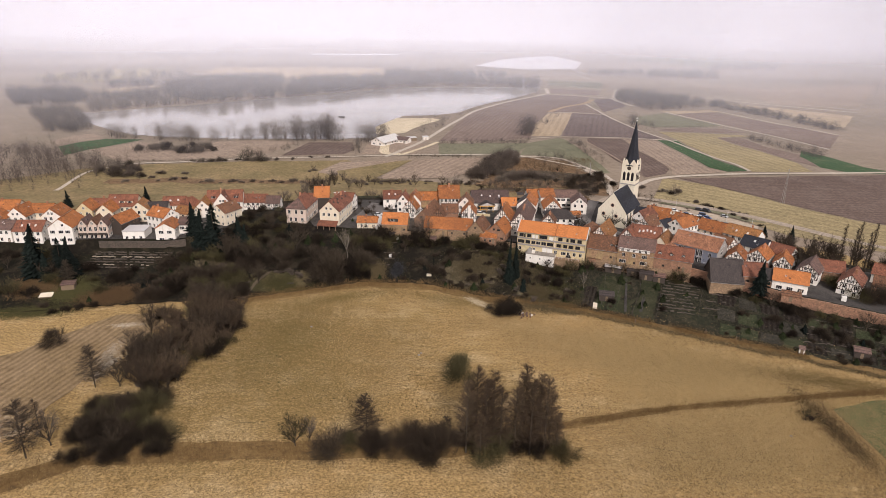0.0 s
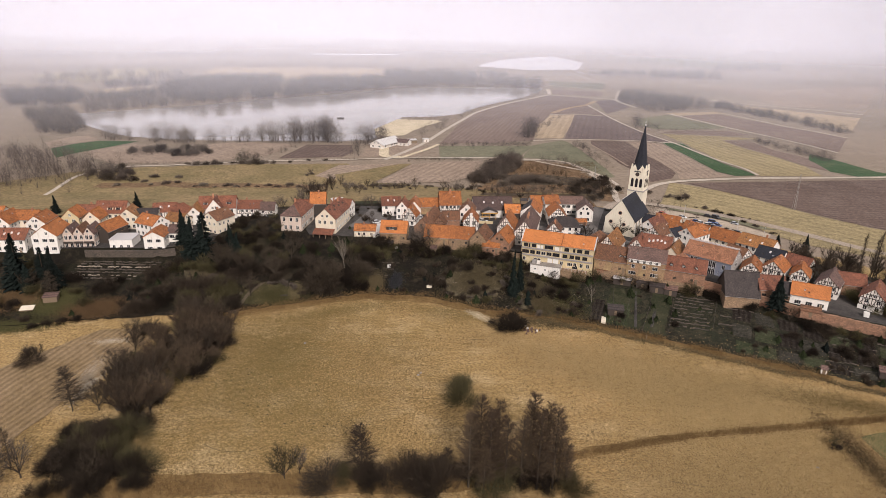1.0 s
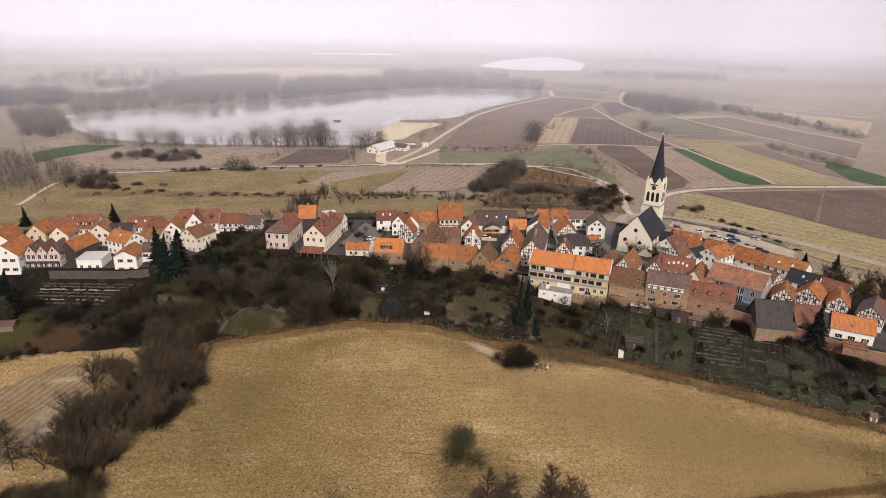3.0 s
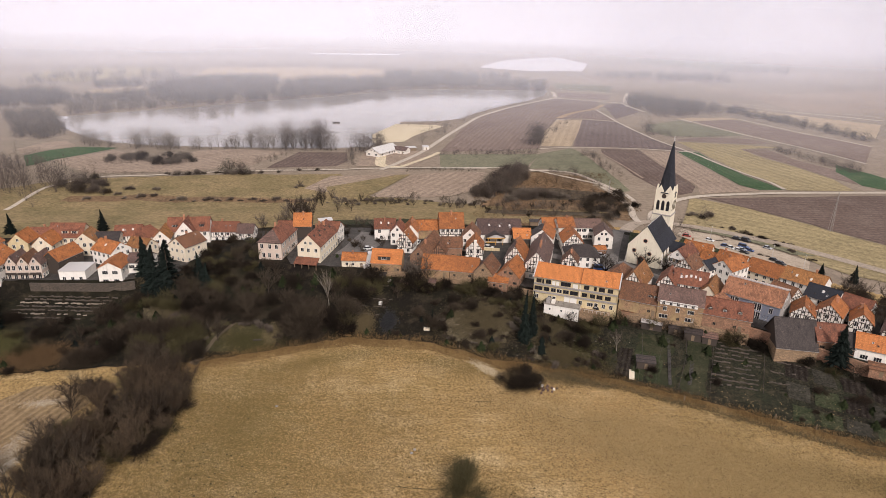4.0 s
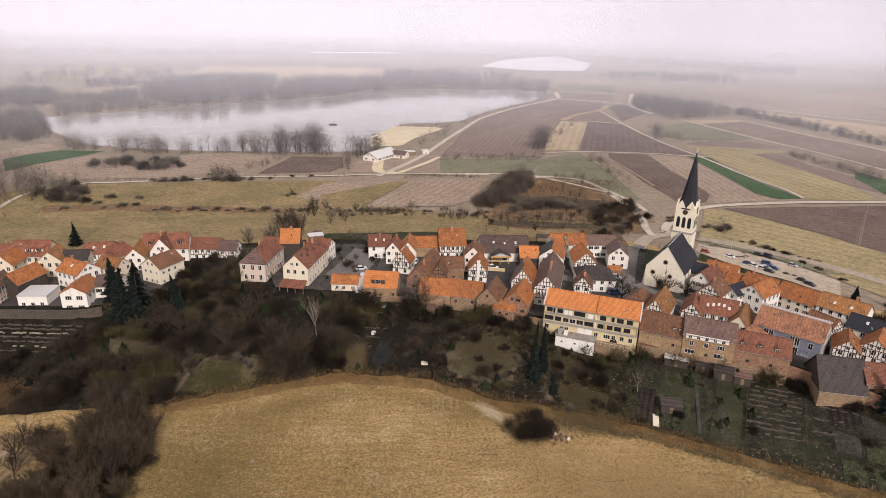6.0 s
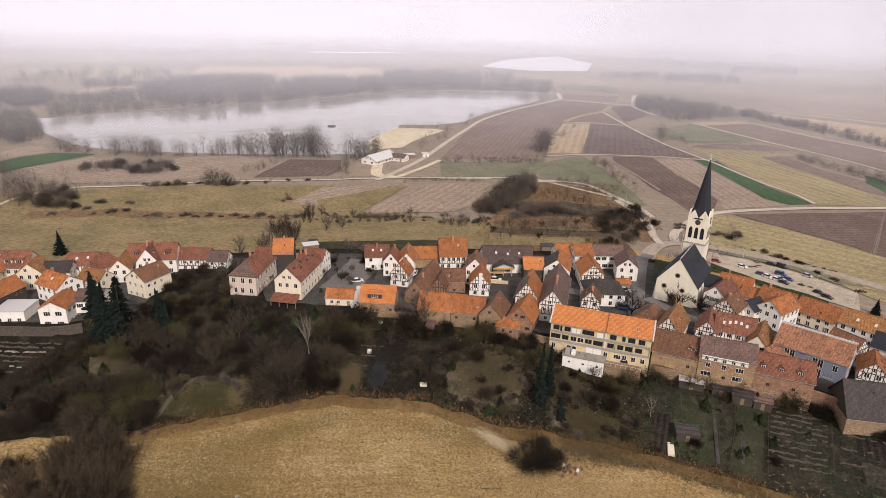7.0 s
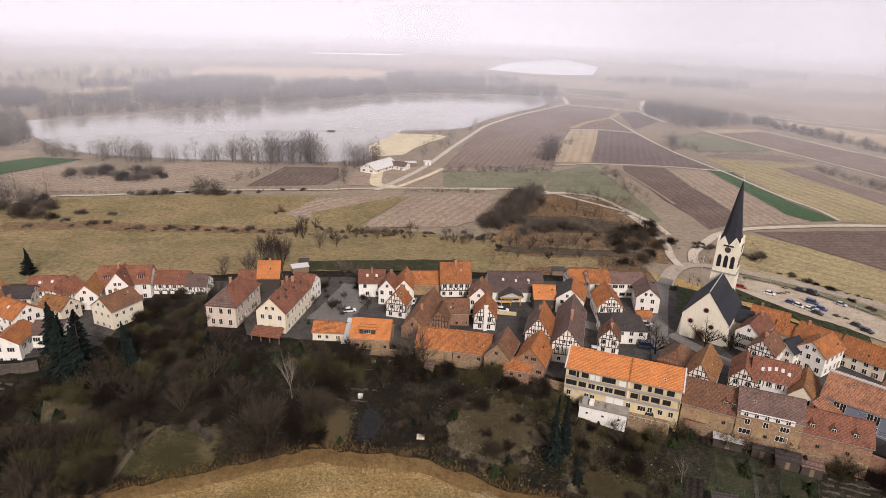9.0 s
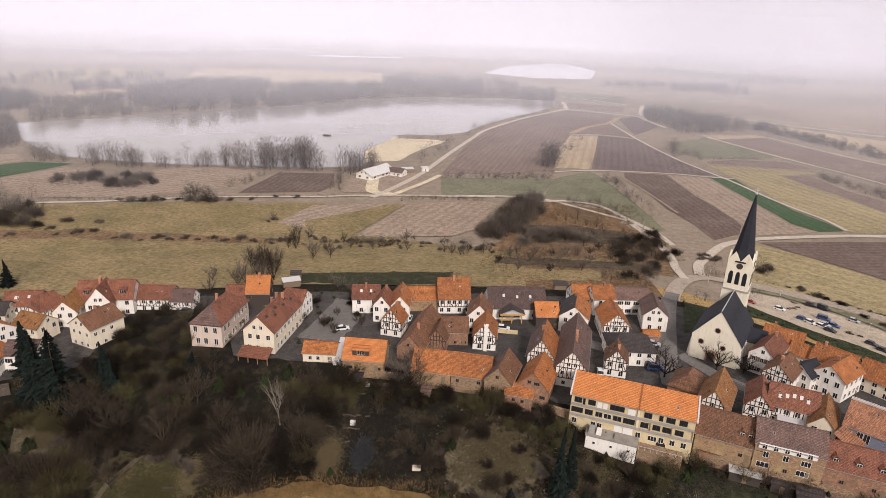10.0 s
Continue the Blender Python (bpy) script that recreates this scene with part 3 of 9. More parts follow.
road("path", [(75, 589), (105, 601), (146, 602), (173, 601), (196, 595), (214, 593)], 2.6, "road", "pale field track")
road("path", [(116, 772), (147, 784), (184, 769)], 2.6, "road", "pale field track")
road("path", [(120, 784), (145, 835), (182, 878), (204, 930)], 7, "earth", "bare orange earth track")
road("path", [(182, 878), (184, 772), (188, 706), (193, 656), (201, 617), (209, 581), (213, 543), (218, 513), (226, 486), (226, 465)], 2.6, "road", "pale straight field track")
road("path", [(269, 802), (281, 759), (300, 690), (319, 641), (332, 595), (340, 562)], 3.2, "road", "pale field track")
road("path", [(343, 814), (361, 747), (370, 714), (385, 681), (396, 644)], 3.2, "road", "pale field track")
road("railway", [(383, 975), (421, 929), (451, 905), (469, 887), (499, 862), (528, 835)], 5, "road", "pale gravel bed of a distant railway")
road("railway", [(418, 985), (463, 927), (518, 892), (547, 863)], 3, "road", "pale service track along the railway")
road("road", [(147, 998), (187, 980), (209, 964), (237, 956), (236, 909), (243, 859)], 5, "road", "pale farm road in haze")
road("road", [(234, 913), (245, 976), (278, 1091)], 6, "road", "pale road in haze")
road("path", [(168, 1161), (217, 1130), (254, 1090)], 5, "road", "pale railway line in haze")
road("path", [(157, 1092), (149, 1005)], 6, "road", "pale lane end by the lake")
road("path", [(399, 1378), (531, 1378), (668, 1534)], 6, "road", "pale far road in haze")
road("path", [(396, 1181), (509, 1250)], 5, "road", "pale far track in haze")
road("path", [(526, 1344), (690, 1390), (814, 1451), (857, 1503), (826, 1423), (855, 1373)], 7, "road", "pale far road in haze")
road("path", [(50, 498), (69, 504), (90, 498), (102, 466), (111, 442), (113, 423)], 3.4, "road", "pale lane along the orchard meadow")
road("path", [(-9, 501), (25, 505)], 3.2, "road", "pale farm track beside the allotments")
road("path", [(125, 580), (133, 522), (136, 486)], 2, "pinkstubble", "pale grass strip along scrub")
road("path", [(-40, 499), (-21, 537), (-12, 560)], 4, "sand", "sandy drive to the beach hut")
road("path", [(-58, 543), (-55, 503), (-40, 499)], 8, "sand", "sandy forecourt of the beach hut")

patch("ploughed_field", [(163, 436), (335, 462), (420, 470), (330, 330), (262, 318), (226, 345), (200, 387)], "plough_dark", "broad dark brown ploughed field beside the road", rows=8)
drape("rough_grass", [(128, 378), (146, 366), (160, 348), (168, 329), (175, 304), (186, 296), (214, 279), (290, 238)], [(152, 436), (176, 418), (199, 385), (212, 362), (232, 338), (262, 316), (300, 298), (360, 272)], field_of("khaki", 138), "rough greenish yellow grass verge", "grass", 0.25, 10, 5, 1.5)

patch("lake", [(-430, 690), (-413, 701), (-388, 728), (-341, 772), (-307, 806), (-277, 847), (-236, 889), (-191, 935), (-134, 1004), (-92, 1066), (-16, 1088), (72, 1106), (151, 1105), (134, 1030), (99, 950), (62, 886), (28, 819), (8, 762), (-20, 735), (-60, 724), (-56, 704), (-66, 660), (-70, 630), (-68, 600), (-72, 578), (-105, 566), (-152, 562), (-201, 557), (-258, 560), (-290, 566), (-320, 585), (-362, 622)], "water", "still pale lake mirroring the white sky", "water", 0.18)
patch("lake", [(54, 1665), (100, 1850), (138, 1998), (240, 2170), (338, 2298), (377, 1926), (300, 1606), (165, 1567)], "water", "pale distant lake in haze", "water", 0.2)
patch("pond", [(-480, 1115), (-433, 1150), (-437, 1128), (-476, 1098)], "water", "pale distant strip of water", "water", 0.3)
patch("pond", [(-480, 2150), (-200, 2250), (-190, 2180), (-460, 2090)], "water", "pale distant strip of water", "water", 0.3)
patch("beach", [(-72, 594), (-78, 637), (-62, 708), (-22, 708), (-12, 700), (-36, 644), (-46, 604)], "sand", "pale sandy bathing beach on the lake shore", "beach", 0.3)
patch("yard", [(-72, 500), (-74, 545), (-58, 560), (-34, 570), (-20, 545), (-30, 505)], "pinkstubble", "gravel yard beside the beach hut", "yard", 0.22)
road("path", [(-241, 365), (-253, 418), (-236, 447), (-209, 452), (-152, 474), (-88, 485), (-56, 495), (20, 507), (54, 510), (100, 465)], 2.8, "road", "pale gravel farm track")
road("path", [(-52, 490), (-40, 520), (-26, 560), (-8, 640), (12, 720), (27, 780), (78, 889), (146, 998)], 4.2, "road", "pale dusty track along the lake")
road("road", [(101, 458), (106, 430), (106.5, 404), (103.5, 390), (102, 373)], 4.0, "road", "pale tarred lane joining the village road")
road("road", [(112, 382), (116, 396), (125, 408), (140, 428), (161, 441), (219, 455), (272, 460), (340, 470), (600, 500)], 4.6, "road", "pale country road running across the fields")
road("lane", [(61, 266), (63, 276), (66, 286), (72, 306), (78, 324), (85, 341), (89, 350)], 5.5, "lane", "grey paved lane climbing past the church", 0.44)
road("road", [(86, 343), (92, 356), (102, 372), (112, 380), (121, 377), (132, 373), (142, 367.5), (151, 361), (160, 354), (171.5, 343.5), (186, 327), (203, 305), (230, 275), (290, 230)], 6.5, "asphalt", "pale grey village road curving round the church", 0.4)
drape("car_park", [(114, 347), (117, 343), (120.6, 335.2), (126.6, 326), (133, 319), (140, 313), (146, 305), (153, 297)], [(124, 368), (127.4, 364), (138.5, 359), (146.5, 352), (154, 345), (160, 337), (163.5, 331), (168, 322)], "gravel", "sandy gravel car park below the church", "car park", 0.34, 8, 3, 0.8)
drape("ivy_bank", [(110, 333), (117.7, 327), (124, 319), (129, 311), (135, 304), (142, 297)], [(115.5, 343), (120.6, 335.6), (126.6, 326.4), (133, 319.4), (140, 313.4), (146, 305.6)], "ivy_ground", "dark green ivy-grown bank below the car park", "bank", 0.4, 4, 2, 1.2)
drape("road_verge", [(128, 366), (139, 361.5), (147, 354.5), (154.5, 347.5), (161, 340), (166, 332)], [(131, 369.5), (141, 364), (149.5, 357.5), (158, 350.5), (168, 340.5), (176, 331)], "greygreen", "narrow grey-green verge beside the road", "verge", 0.38, 3, 2, 0.6)

# ---- ground of the village and of the slope in front of it ----
def shifted(line, lo, hi, dy, step=4):
    n = int((hi - lo) / step)
    return [(lo + (hi - lo) * k / n, lerp_line(line, lo + (hi - lo) * k / n) + dy) for k in range(n + 1)]


drape("garden_slope", shifted(FOOT, -255, 58, 2), shifted(WALL, -255, 44, 3.2), "garden", "garden slope of soil, dead grass and terraces, darkened for shade", "garden ground", 0.22, 28, 2, 1.5)
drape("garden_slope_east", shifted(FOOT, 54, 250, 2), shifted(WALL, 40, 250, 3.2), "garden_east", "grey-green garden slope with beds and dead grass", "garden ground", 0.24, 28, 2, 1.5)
drape("street", shifted(WALL, -240, 190, 2.6), shifted(BACK, -240, 190, -4), "paving", "grey paved lanes and yards between the houses", "pavement", 0.26, 20, 2, 1.0)
drape("bracken_ground", [(14, 400), (24, 420), (30, 440), (44, 470), (52, 500)], [(98, 372), (104, 400), (104, 430), (98, 455), (92, 488)], "bracken_ground", "russet ground of dead bracken behind the village", "bracken", 0.2, 12, 3, 4.0)
drape("tree_strip", shifted(BACK, -40, 84, 3), [(px, 398 + 3 * math.sin(px * 0.2)) for px in range(-40, 85, 4)], "bracken_ground", "tangled brown ground under the orchard trees", "orchard ground", 0.16, 12, 3, 3.0)
drape("pasture_strip", [(-72, 356), (-40, 360), (-4, 364), (12, 372)], [(-74, 400), (-40, 404), (-6, 404), (14, 398)], "pasture", "yellow grass strip behind the gardens", "field", 0.32, 8, 4, 3.0)
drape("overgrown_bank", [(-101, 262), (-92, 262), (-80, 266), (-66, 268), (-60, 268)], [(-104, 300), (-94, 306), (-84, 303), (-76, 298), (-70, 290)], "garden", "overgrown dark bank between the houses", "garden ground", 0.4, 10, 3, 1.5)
drape("kitchen_garden", [(-66, 334), (-40, 338), (-2, 345)], [(-64, 352), (-40, 356), (0, 362)], "lawn", "small green kitchen gardens behind the houses", "garden ground", 0.3, 6, 3, 1.5)
road("lane", [(63, 275.5), (57, 279), (40, 290)], 5.0, "lane", "grey paved lane leading off the church square", 0.4)
road("lane", [(69, 284), (76, 272), (86, 262), (98, 258)], 4.5, "lane", "grey paved lane between the houses", 0.42)
drape("hill_path", [(41, 390), (61, 389), (88, 391)], [(42, 394), (63, 393.5), (90, 394.5)], "pasture", "pale strip of grass between the orchard rows", "grass", 0.36, 4, 2, 1.5)
drape("orchard_grass", [(22, 354), (43, 358), (62, 359)], [(23, 371), (45, 372), (65, 372)], "pasture", "bleached grass behind the gardens", "grass", 0.34, 6, 2, 2.5)
drape("dark_scrub_ground", [(33, 420), (60, 420), (96, 422)], [(40, 447), (62, 450), (100, 442)], "scrub_ground", "dark ground under the hill scrub", "scrub ground", 0.36, 6, 3, 4.0)
drape("dark_scrub_ground", [(18, 378), (50, 376), (94, 380)], [(20, 389), (50, 388), (94, 390)], "scrub_ground", "dark ground under the old orchard", "scrub ground", 0.34, 5, 3, 3.0)
drape("churchyard", [(88, 338), (81, 316), (75.4, 299)], [(95, 338), (91, 318), (83, 303)], "plot_green", "small green churchyard beside the lane", "lawn", 0.45, 5, 1, 0.8)
drape("yard", [(-46, 283), (-42, 300), (-40, 312)], [(-33, 281), (-29, 298), (-28, 310)], "lane", "grey gravel yard with planting beds", "yard", 0.38, 6, 2, 1.0)
drape("reed_strip", shifted(FOOT, -80, 150, -3), shifted(FOOT, -80, 150, 4), "reed", "russet strip of flattened reed along the meadow edge", "ground", 0.18, 4, 4, 1.6)
drape("ditch_bank", [(-104, 105), (-85, 119), (-53, 123), (-25, 124), (4, 126), (31, 138), (67, 149), (102, 155), (160, 165)], [(-104, 114), (-85, 126), (-53, 130), (-25, 132), (4, 134), (31, 141.5), (67, 151.5), (102, 157.5), (160, 168)], "reed", "russet reed bank of a meadow ditch", "ground", 0.2, 4, 4, 1.2)
drape("pale_field", [(-190, 130), (-160, 150), (-135, 172), (-118, 200)], [(-120, 105), (-108, 140), (-104, 165), (-95, 203)], "chalk", "tan stubble field with fine furrows", "field", 0.2, 8, 4, 1.5)

# ---- vegetation kinds ----
def scrub_mesh(seed, radius, height, n, mat, w=0.035, bushy=0.5):
    """Brushwood: stems that leave the ground inside a ragged outline and carry lobes of fine twigs pointing every way."""
    r = random.Random(seed)
    v, f = [], []

    def blade(p, e, wd):
        g = r.random() * 3.14
        o = Vector((math.cos(g), math.sin(g), r.uniform(-0.7, 0.7))) * wd
        b = len(v)
        v.extend([p - o, p + o, e])
        f.append((b, b + 1, b + 2))

    lobes = []
    for k in range(11):
        a, q = r.random() * 6.283, math.sqrt(r.random()) * 0.72
        hh = height * (1.0 - 0.5 * q) * r.uniform(0.55, 1.0)
        size = radius * r.uniform(0.22, 0.42)
        lobes.append((Vector((math.cos(a) * q * radius, math.sin(a) * q * radius, max(size * 0.5, hh - size * 0.8))), size))
    for c, size in lobes:
        for _ in range(6):
            blade(Vector((c.x * 0.6 + r.gauss(0, 0.3), c.y * 0.6 + r.gauss(0, 0.3), -0.3)), c + Vector((r.gauss(0, 0.5), r.gauss(0, 0.5), r.gauss(0, 0.5))) * size, w * 1.6)
    total = sum(q * q for _, q in lobes)
    for c, size in lobes:
        for _ in range(int(n * 5.0 * size * size / total)):
            d = Vector((r.gauss(0, 1), r.gauss(0, 1), r.gauss(0, 1))).normalized()
            p = c + Vector((d.x, d.y, d.z * 0.9)) * size * r.random() ** 0.45
            if p.z < 0.1:
                p.z = r.uniform(0.1, 0.8)
            fan = Vector((p.x, p.y, p.z * 0.8 + 0.8)).normalized()
            e = p + (fan * 0.8 + d * 0.35 + Vector((r.gauss(0, 0.34), r.gauss(0, 0.34), r.gauss(0.1, 0.34)))).normalized() * r.uniform(0.5, 1.3) * (0.5 + 0.16 * height)
            blade(p - (e - p) * 0.3, e, w)
    return mesh_from("brushwood", v, f, [mat])


def conifer_mesh(seed, height, radius, mat, tiers=26, per=11, sprays=6, start=0.06):
    rnd = random.Random(seed)
    v, f = [], []
    for t in range(tiers):
        k = start + (1 - start) * t / tiers
        z, r = height * k, radius * (1 - k) ** 0.85 * rnd.uniform(0.82, 1.12) + 0.12
        for j in range(max(4, int(per * (1 - k * 0.6)))):
            a = 6.283 * (j + rnd.random()) / per
            d = Vector((math.cos(a), math.sin(a), rnd.uniform(-0.42, 0.02)))
            ln = r * rnd.uniform(0.75, 1.15)
            p = Vector((0, 0, z + rnd.uniform(-0.3, 0.3)))
            for q in range(sprays):
                m = p + d * ln * (0.15 + 0.85 * q / sprays)
                side = Vector((-d.y, d.x, 0)) * (0.16 + 0.28 * ln * (1 - 0.55 * q / sprays)) * rnd.uniform(0.6, 1.1)
                e = m + d * ln * 0.3 + Vector((0, 0, rnd.uniform(-0.45, 0.1)))
                b = len(v)
                v += [m - side + Vector((0, 0, rnd.uniform(-0.4, 0.0))), m + Vector((0, 0, 0.12)), m + side + Vector((0, 0, rnd.uniform(-0.4, 0.0))), e]
                f += [(b, b + 1, b + 3), (b + 1, b + 2, b + 3)]
    return mesh_from("crown", v, f, [mat])


def winter_tree(seed, height, spread, mats, limbs=6, fork=0.22, twigs=9, w=0.02, droop=0.0, radius=0.02):
    """A bare tree grown limb by limb: forks, boughs and branches as tapered prisms, the last twigs as thin blades."""
    r = random.Random(seed)
    wood, v, f = Build(), [], []

    def twig(p, d, ln, wd):
        o = d.orthogonal().normalized()
        o.rotate(Matrix.Rotation(r.random() * 6.3, 3, d))
        b = len(v)
        v.extend([p - o * wd, p + o * wd, p + d * ln])
        f.append((b, b + 1, b + 2))

    def grow(p, d, ln, rad, lev):
        bend = (d + Vector((r.gauss(0, 0.12), r.gauss(0, 0.12), r.gauss(0.1, 0.1) - droop * lev * 0.12))).normalized()
        q = p + d * ln * 0.5
        e = q + bend * ln * 0.5
        if lev < 3:
            wood.tube(p, q, rad, rad * 0.75, 5 if lev == 0 else 3)
            wood.tube(q, e, rad * 0.75, rad * 0.45, 5 if lev == 0 else 3)
        else:
            twig(p, d, ln, rad)
        if lev == 3:
            for _ in range(twigs):
                t = r.uniform(0.15, 1.0)
                u = (bend + Vector((r.gauss(0, 0.55), r.gauss(0, 0.55), r.gauss(0.08, 0.45)))).normalized()
                twig(p + d * ln * t, u, height * r.uniform(0.035, 0.09), w)
            return
        n = limbs if lev == 0 else 5
        for k in range(n):
            t = r.uniform(0.75, 1.0) if lev == 0 else (k + 0.6 + r.random() * 0.4) / n * 0.75 + 0.25
            a = 6.283 * (k + r.random() * 0.7) / n
            side = Vector((math.cos(a), math.sin(a), 0)) * spread * (1.0 if lev == 0 else 0.9)
            u = (bend * (0.7 if lev == 0 else 0.75) + side + Vector((0, 0, 0.25))).normalized()
            base = p + d * ln * min(t, 0.5) + bend * ln * max(0, t - 0.5)
            size = height * (0.40, 0.2, 0.12)[lev] * r.uniform(0.7, 1.1) * (1.15 - 0.35 * t if lev else 1)
            grow(base, u, size, rad * 0.52, lev + 1)
        grow(e, bend, height * (0.42, 0.2, 0.12)[lev], rad * 0.5, lev + 1)

    grow(Vector((0, 0, -0.4)), Vector((r.gauss(0, 0.05), r.gauss(0, 0.05), 1)).normalized(), height * fork, height * radius, 0)
    return wood.mesh("trunk", [mats[0]]), mesh_from("crown", v, f, [mats[1]])


TREES = {}


def tree_kind(key, name, trunk, crown, label, category, crown_name="crown"):
    if trunk is None:
        ob = tagged(put(name, crown), label, category)
    else:
        ob = empty(name, 0, -400, -60, 0, label, category)
        put("trunk", trunk, ob)
        put(crown_name, crown, ob)
    TREES[key] = ob


def simple_trunk(h, r):
    b = Build()
    b.tube((0, 0, -0.5), (0, 0, h), r, r * 0.3, 7)
    return b.mesh("trunk", ["bark"])


def spire_tree(seed, height, radius, stems, mats, per=46, twigs=9, w=0.04, start=0.22, rise=0.35, lean=0.12):
    """Alder or poplar: upright stems with many short side branches, each feathered with twigs."""
    r = random.Random(seed)
    wood, v, f = Build(), [], []
    for s in range(stems):
        a = 6.283 * s / stems + r.random()
        foot = Vector((math.cos(a), math.sin(a), 0)) * (0.5 if stems > 1 else 0)
        h = height * r.uniform(0.82, 1.0)
        top = foot + Vector((math.cos(a) * lean * h * (stems > 1), math.sin(a) * lean * h * (stems > 1), h))
        wood.tube(foot - Vector((0, 0, 0.5)), foot.lerp(top, 0.5), height * 0.013, height * 0.008, 6)
        wood.tube(foot.lerp(top, 0.5), top, height * 0.008, 0.03, 5)
        for k in range(per):
            t = start + (0.98 - start) * (k + r.random()) / per
            p = foot.lerp(top, t)
            ln = radius * (1 - t) ** 0.55 * min(1.0, (t - start + 0.15) * 3.2) * r.uniform(0.6, 1.15) + 0.3
            b = r.random() * 6.283
            d = Vector((math.cos(b), math.sin(b), rise + r.uniform(-0.15, 0.25))).normalized()
            q = p + d * ln
            wood.tube(p, q, 0.05, 0.02, 3)
            for _ in range(twigs):
                m = p.lerp(q, r.uniform(0.2, 1.0))
                e = m + (d + Vector((r.gauss(0, 0.6), r.gauss(0, 0.6), r.gauss(0.1, 0.5)))).normalized() * r.uniform(0.7, 1.7) * (0.5 + 0.18 * ln)
                g = r.random() * 3.14
                o = Vector((math.cos(g), math.sin(g), r.uniform(-0.6, 0.6))) * w
                n = len(v)
                v += [m - o, m + o, e]
                f.append((n, n + 1, n + 2))
    return wood.mesh("trunk", [mats[0]]), mesh_from("crown", v, f, [mats[1]])


for k in range(3):
    tree_kind("bare%d" % k, "bare_tree", *winter_tree(10 + k, 10, 0.62, ("bark", "twig"), 5 + k % 2, 0.2, 9, 0.018), "leafless broad-crowned tree with fine grey-brown twigs", "tree")
for k in range(3):
    tree_kind("tall%d" % k, "alder_tree", *spire_tree(20 + k, 20, 4.4, 1, ("bark", "twig_warm"), 130, 56, 0.013, 0.14, 0.62), "tall straight leafless alder with fine brown twigs", "tree")
tree_kind("cone", "alder_tree", *spire_tree(25, 14, 5.0, 1, ("bark", "twig"), 150, 44, 0.02, 0.18, 0.12), "leafless alder with a conical crown of dark twigs", "tree")
tree_kind("birch", "birch_tree", *winter_tree(33, 15, 0.42, ("birch", "twig_haze"), 4, 0.3, 5, 0.012, 0.5, 0.013), "leafless birch with pale bark", "tree")
tree_kind("orchard", "fruit_tree", *winter_tree(41, 5, 0.8, ("bark", "twig_dark"), 6, 0.26, 8, 0.014, 0.3, 0.028), "small leafless fruit tree with a round crown", "tree")
tree_kind("poplar", "poplar_tree", *spire_tree(51, 22, 2.0, 1, ("bark", "twig"), 120, 22, 0.02, 0.1, 1.2), "tall narrow leafless poplar", "tree")
tree_kind("lichen", "bare_tree", *winter_tree(61, 8, 0.7, ("bark", "twig_green"), 6, 0.18, 11, 0.018), "leafless tree with olive green twigs", "tree")
for k in range(3):
    tree_kind("scrub%d" % k, "thicket", None, scrub_mesh(70 + k, 5.0, 5.0, 700, "twig_dark", 0.026), "dense leafless thicket of dark brown brushwood", "bush", "brushwood")
for k in range(2):
    tree_kind("grey%d" % k, "bramble_thicket", None, scrub_mesh(76 + k, 5.0, 5.4, 680, "twig", 0.024), "leafless thicket of grey-brown branches", "bush", "brushwood")
for k in range(2):
    tree_kind("bush%d" % k, "bush", None, scrub_mesh(80 + k, 2.2, 2.4, 300, "twig", 0.022), "leafless grey-brown garden shrub", "bush", "brushwood")
for k in range(2):
    tree_kind("hz%d" % k, "hedge_bush", None, scrub_mesh(110 + k, 3.0, 2.7, 330, "twig_haze", 0.04), "grey-brown leafless bush in the pasture", "bush", "brushwood")
for k in range(2):
    tree_kind("far%d" % k, "hedge_thicket", None, scrub_mesh(140 + k, 5.0, 5.2, 560, "twig_haze", 0.035), "rounded grey-brown leafless thicket in the pasture", "bush", "brushwood")
for k in range(2):
    tree_kind("pale%d" % k, "pasture_tree", *winter_tree(150 + k, 10, 0.58, ("bark", "twig_haze"), 5, 0.18, 7, 0.018), "leafless tree with an open grey-brown crown", "tree")
for k in range(2):
    tree_kind("dense%d" % k, "bare_tree", *winter_tree(180 + k, 10, 0.6, ("bark", "twig_warm"), 7, 0.14, 13, 0.014), "leafless tree with a dense crown of brown twigs", "tree")
tree_kind("broad", "lime_tree", *winter_tree(190, 10, 0.95, ("bark_dark", "twig_dark"), 6, 0.2, 5, 0.016, 0.2, 0.03), "broad leafless lime tree with dark spreading boughs", "tree")
tree_kind("open", "bare_tree", *winter_tree(120, 10, 0.7, ("bark", "twig"), 5, 0.24, 6, 0.014), "leafless tree with an open crown of thin boughs", "tree")
for k in range(2):
    tree_kind("brown%d" % k, "hazel_thicket", None, scrub_mesh(130 + k, 5.0, 5.2, 640, "twig_green", 0.024), "olive-brown leafless hazel thicket", "bush", "brushwood")
tree_kind("olive", "willow_bush", None, scrub_mesh(85, 3.4, 4.2, 700, "twig_green", 0.02, 0.8), "round olive-brown willow bush in the meadow", "bush", "brushwood")
for k in range(2):
    tree_kind("fir%d" % k, "fir_tree", simple_trunk(13, 0.28), conifer_mesh(90 + k, 16, 4.4, "needle", 32, 15, 8), "tall dark green fir tree", "conifer")
tree_kind("cypress", "cypress_tree", simple_trunk(8, 0.2), conifer_mesh(95, 15, 1.7, "needle", 40, 12, 5, 0.02), "slender dark green cypress", "conifer")
tree_kind("ever", "evergreen_bush", None, conifer_mesh(97, 3.0, 1.5, "evergreen", 16, 12, 5, 0.0), "dark evergreen garden shrub", "bush", "foliage")
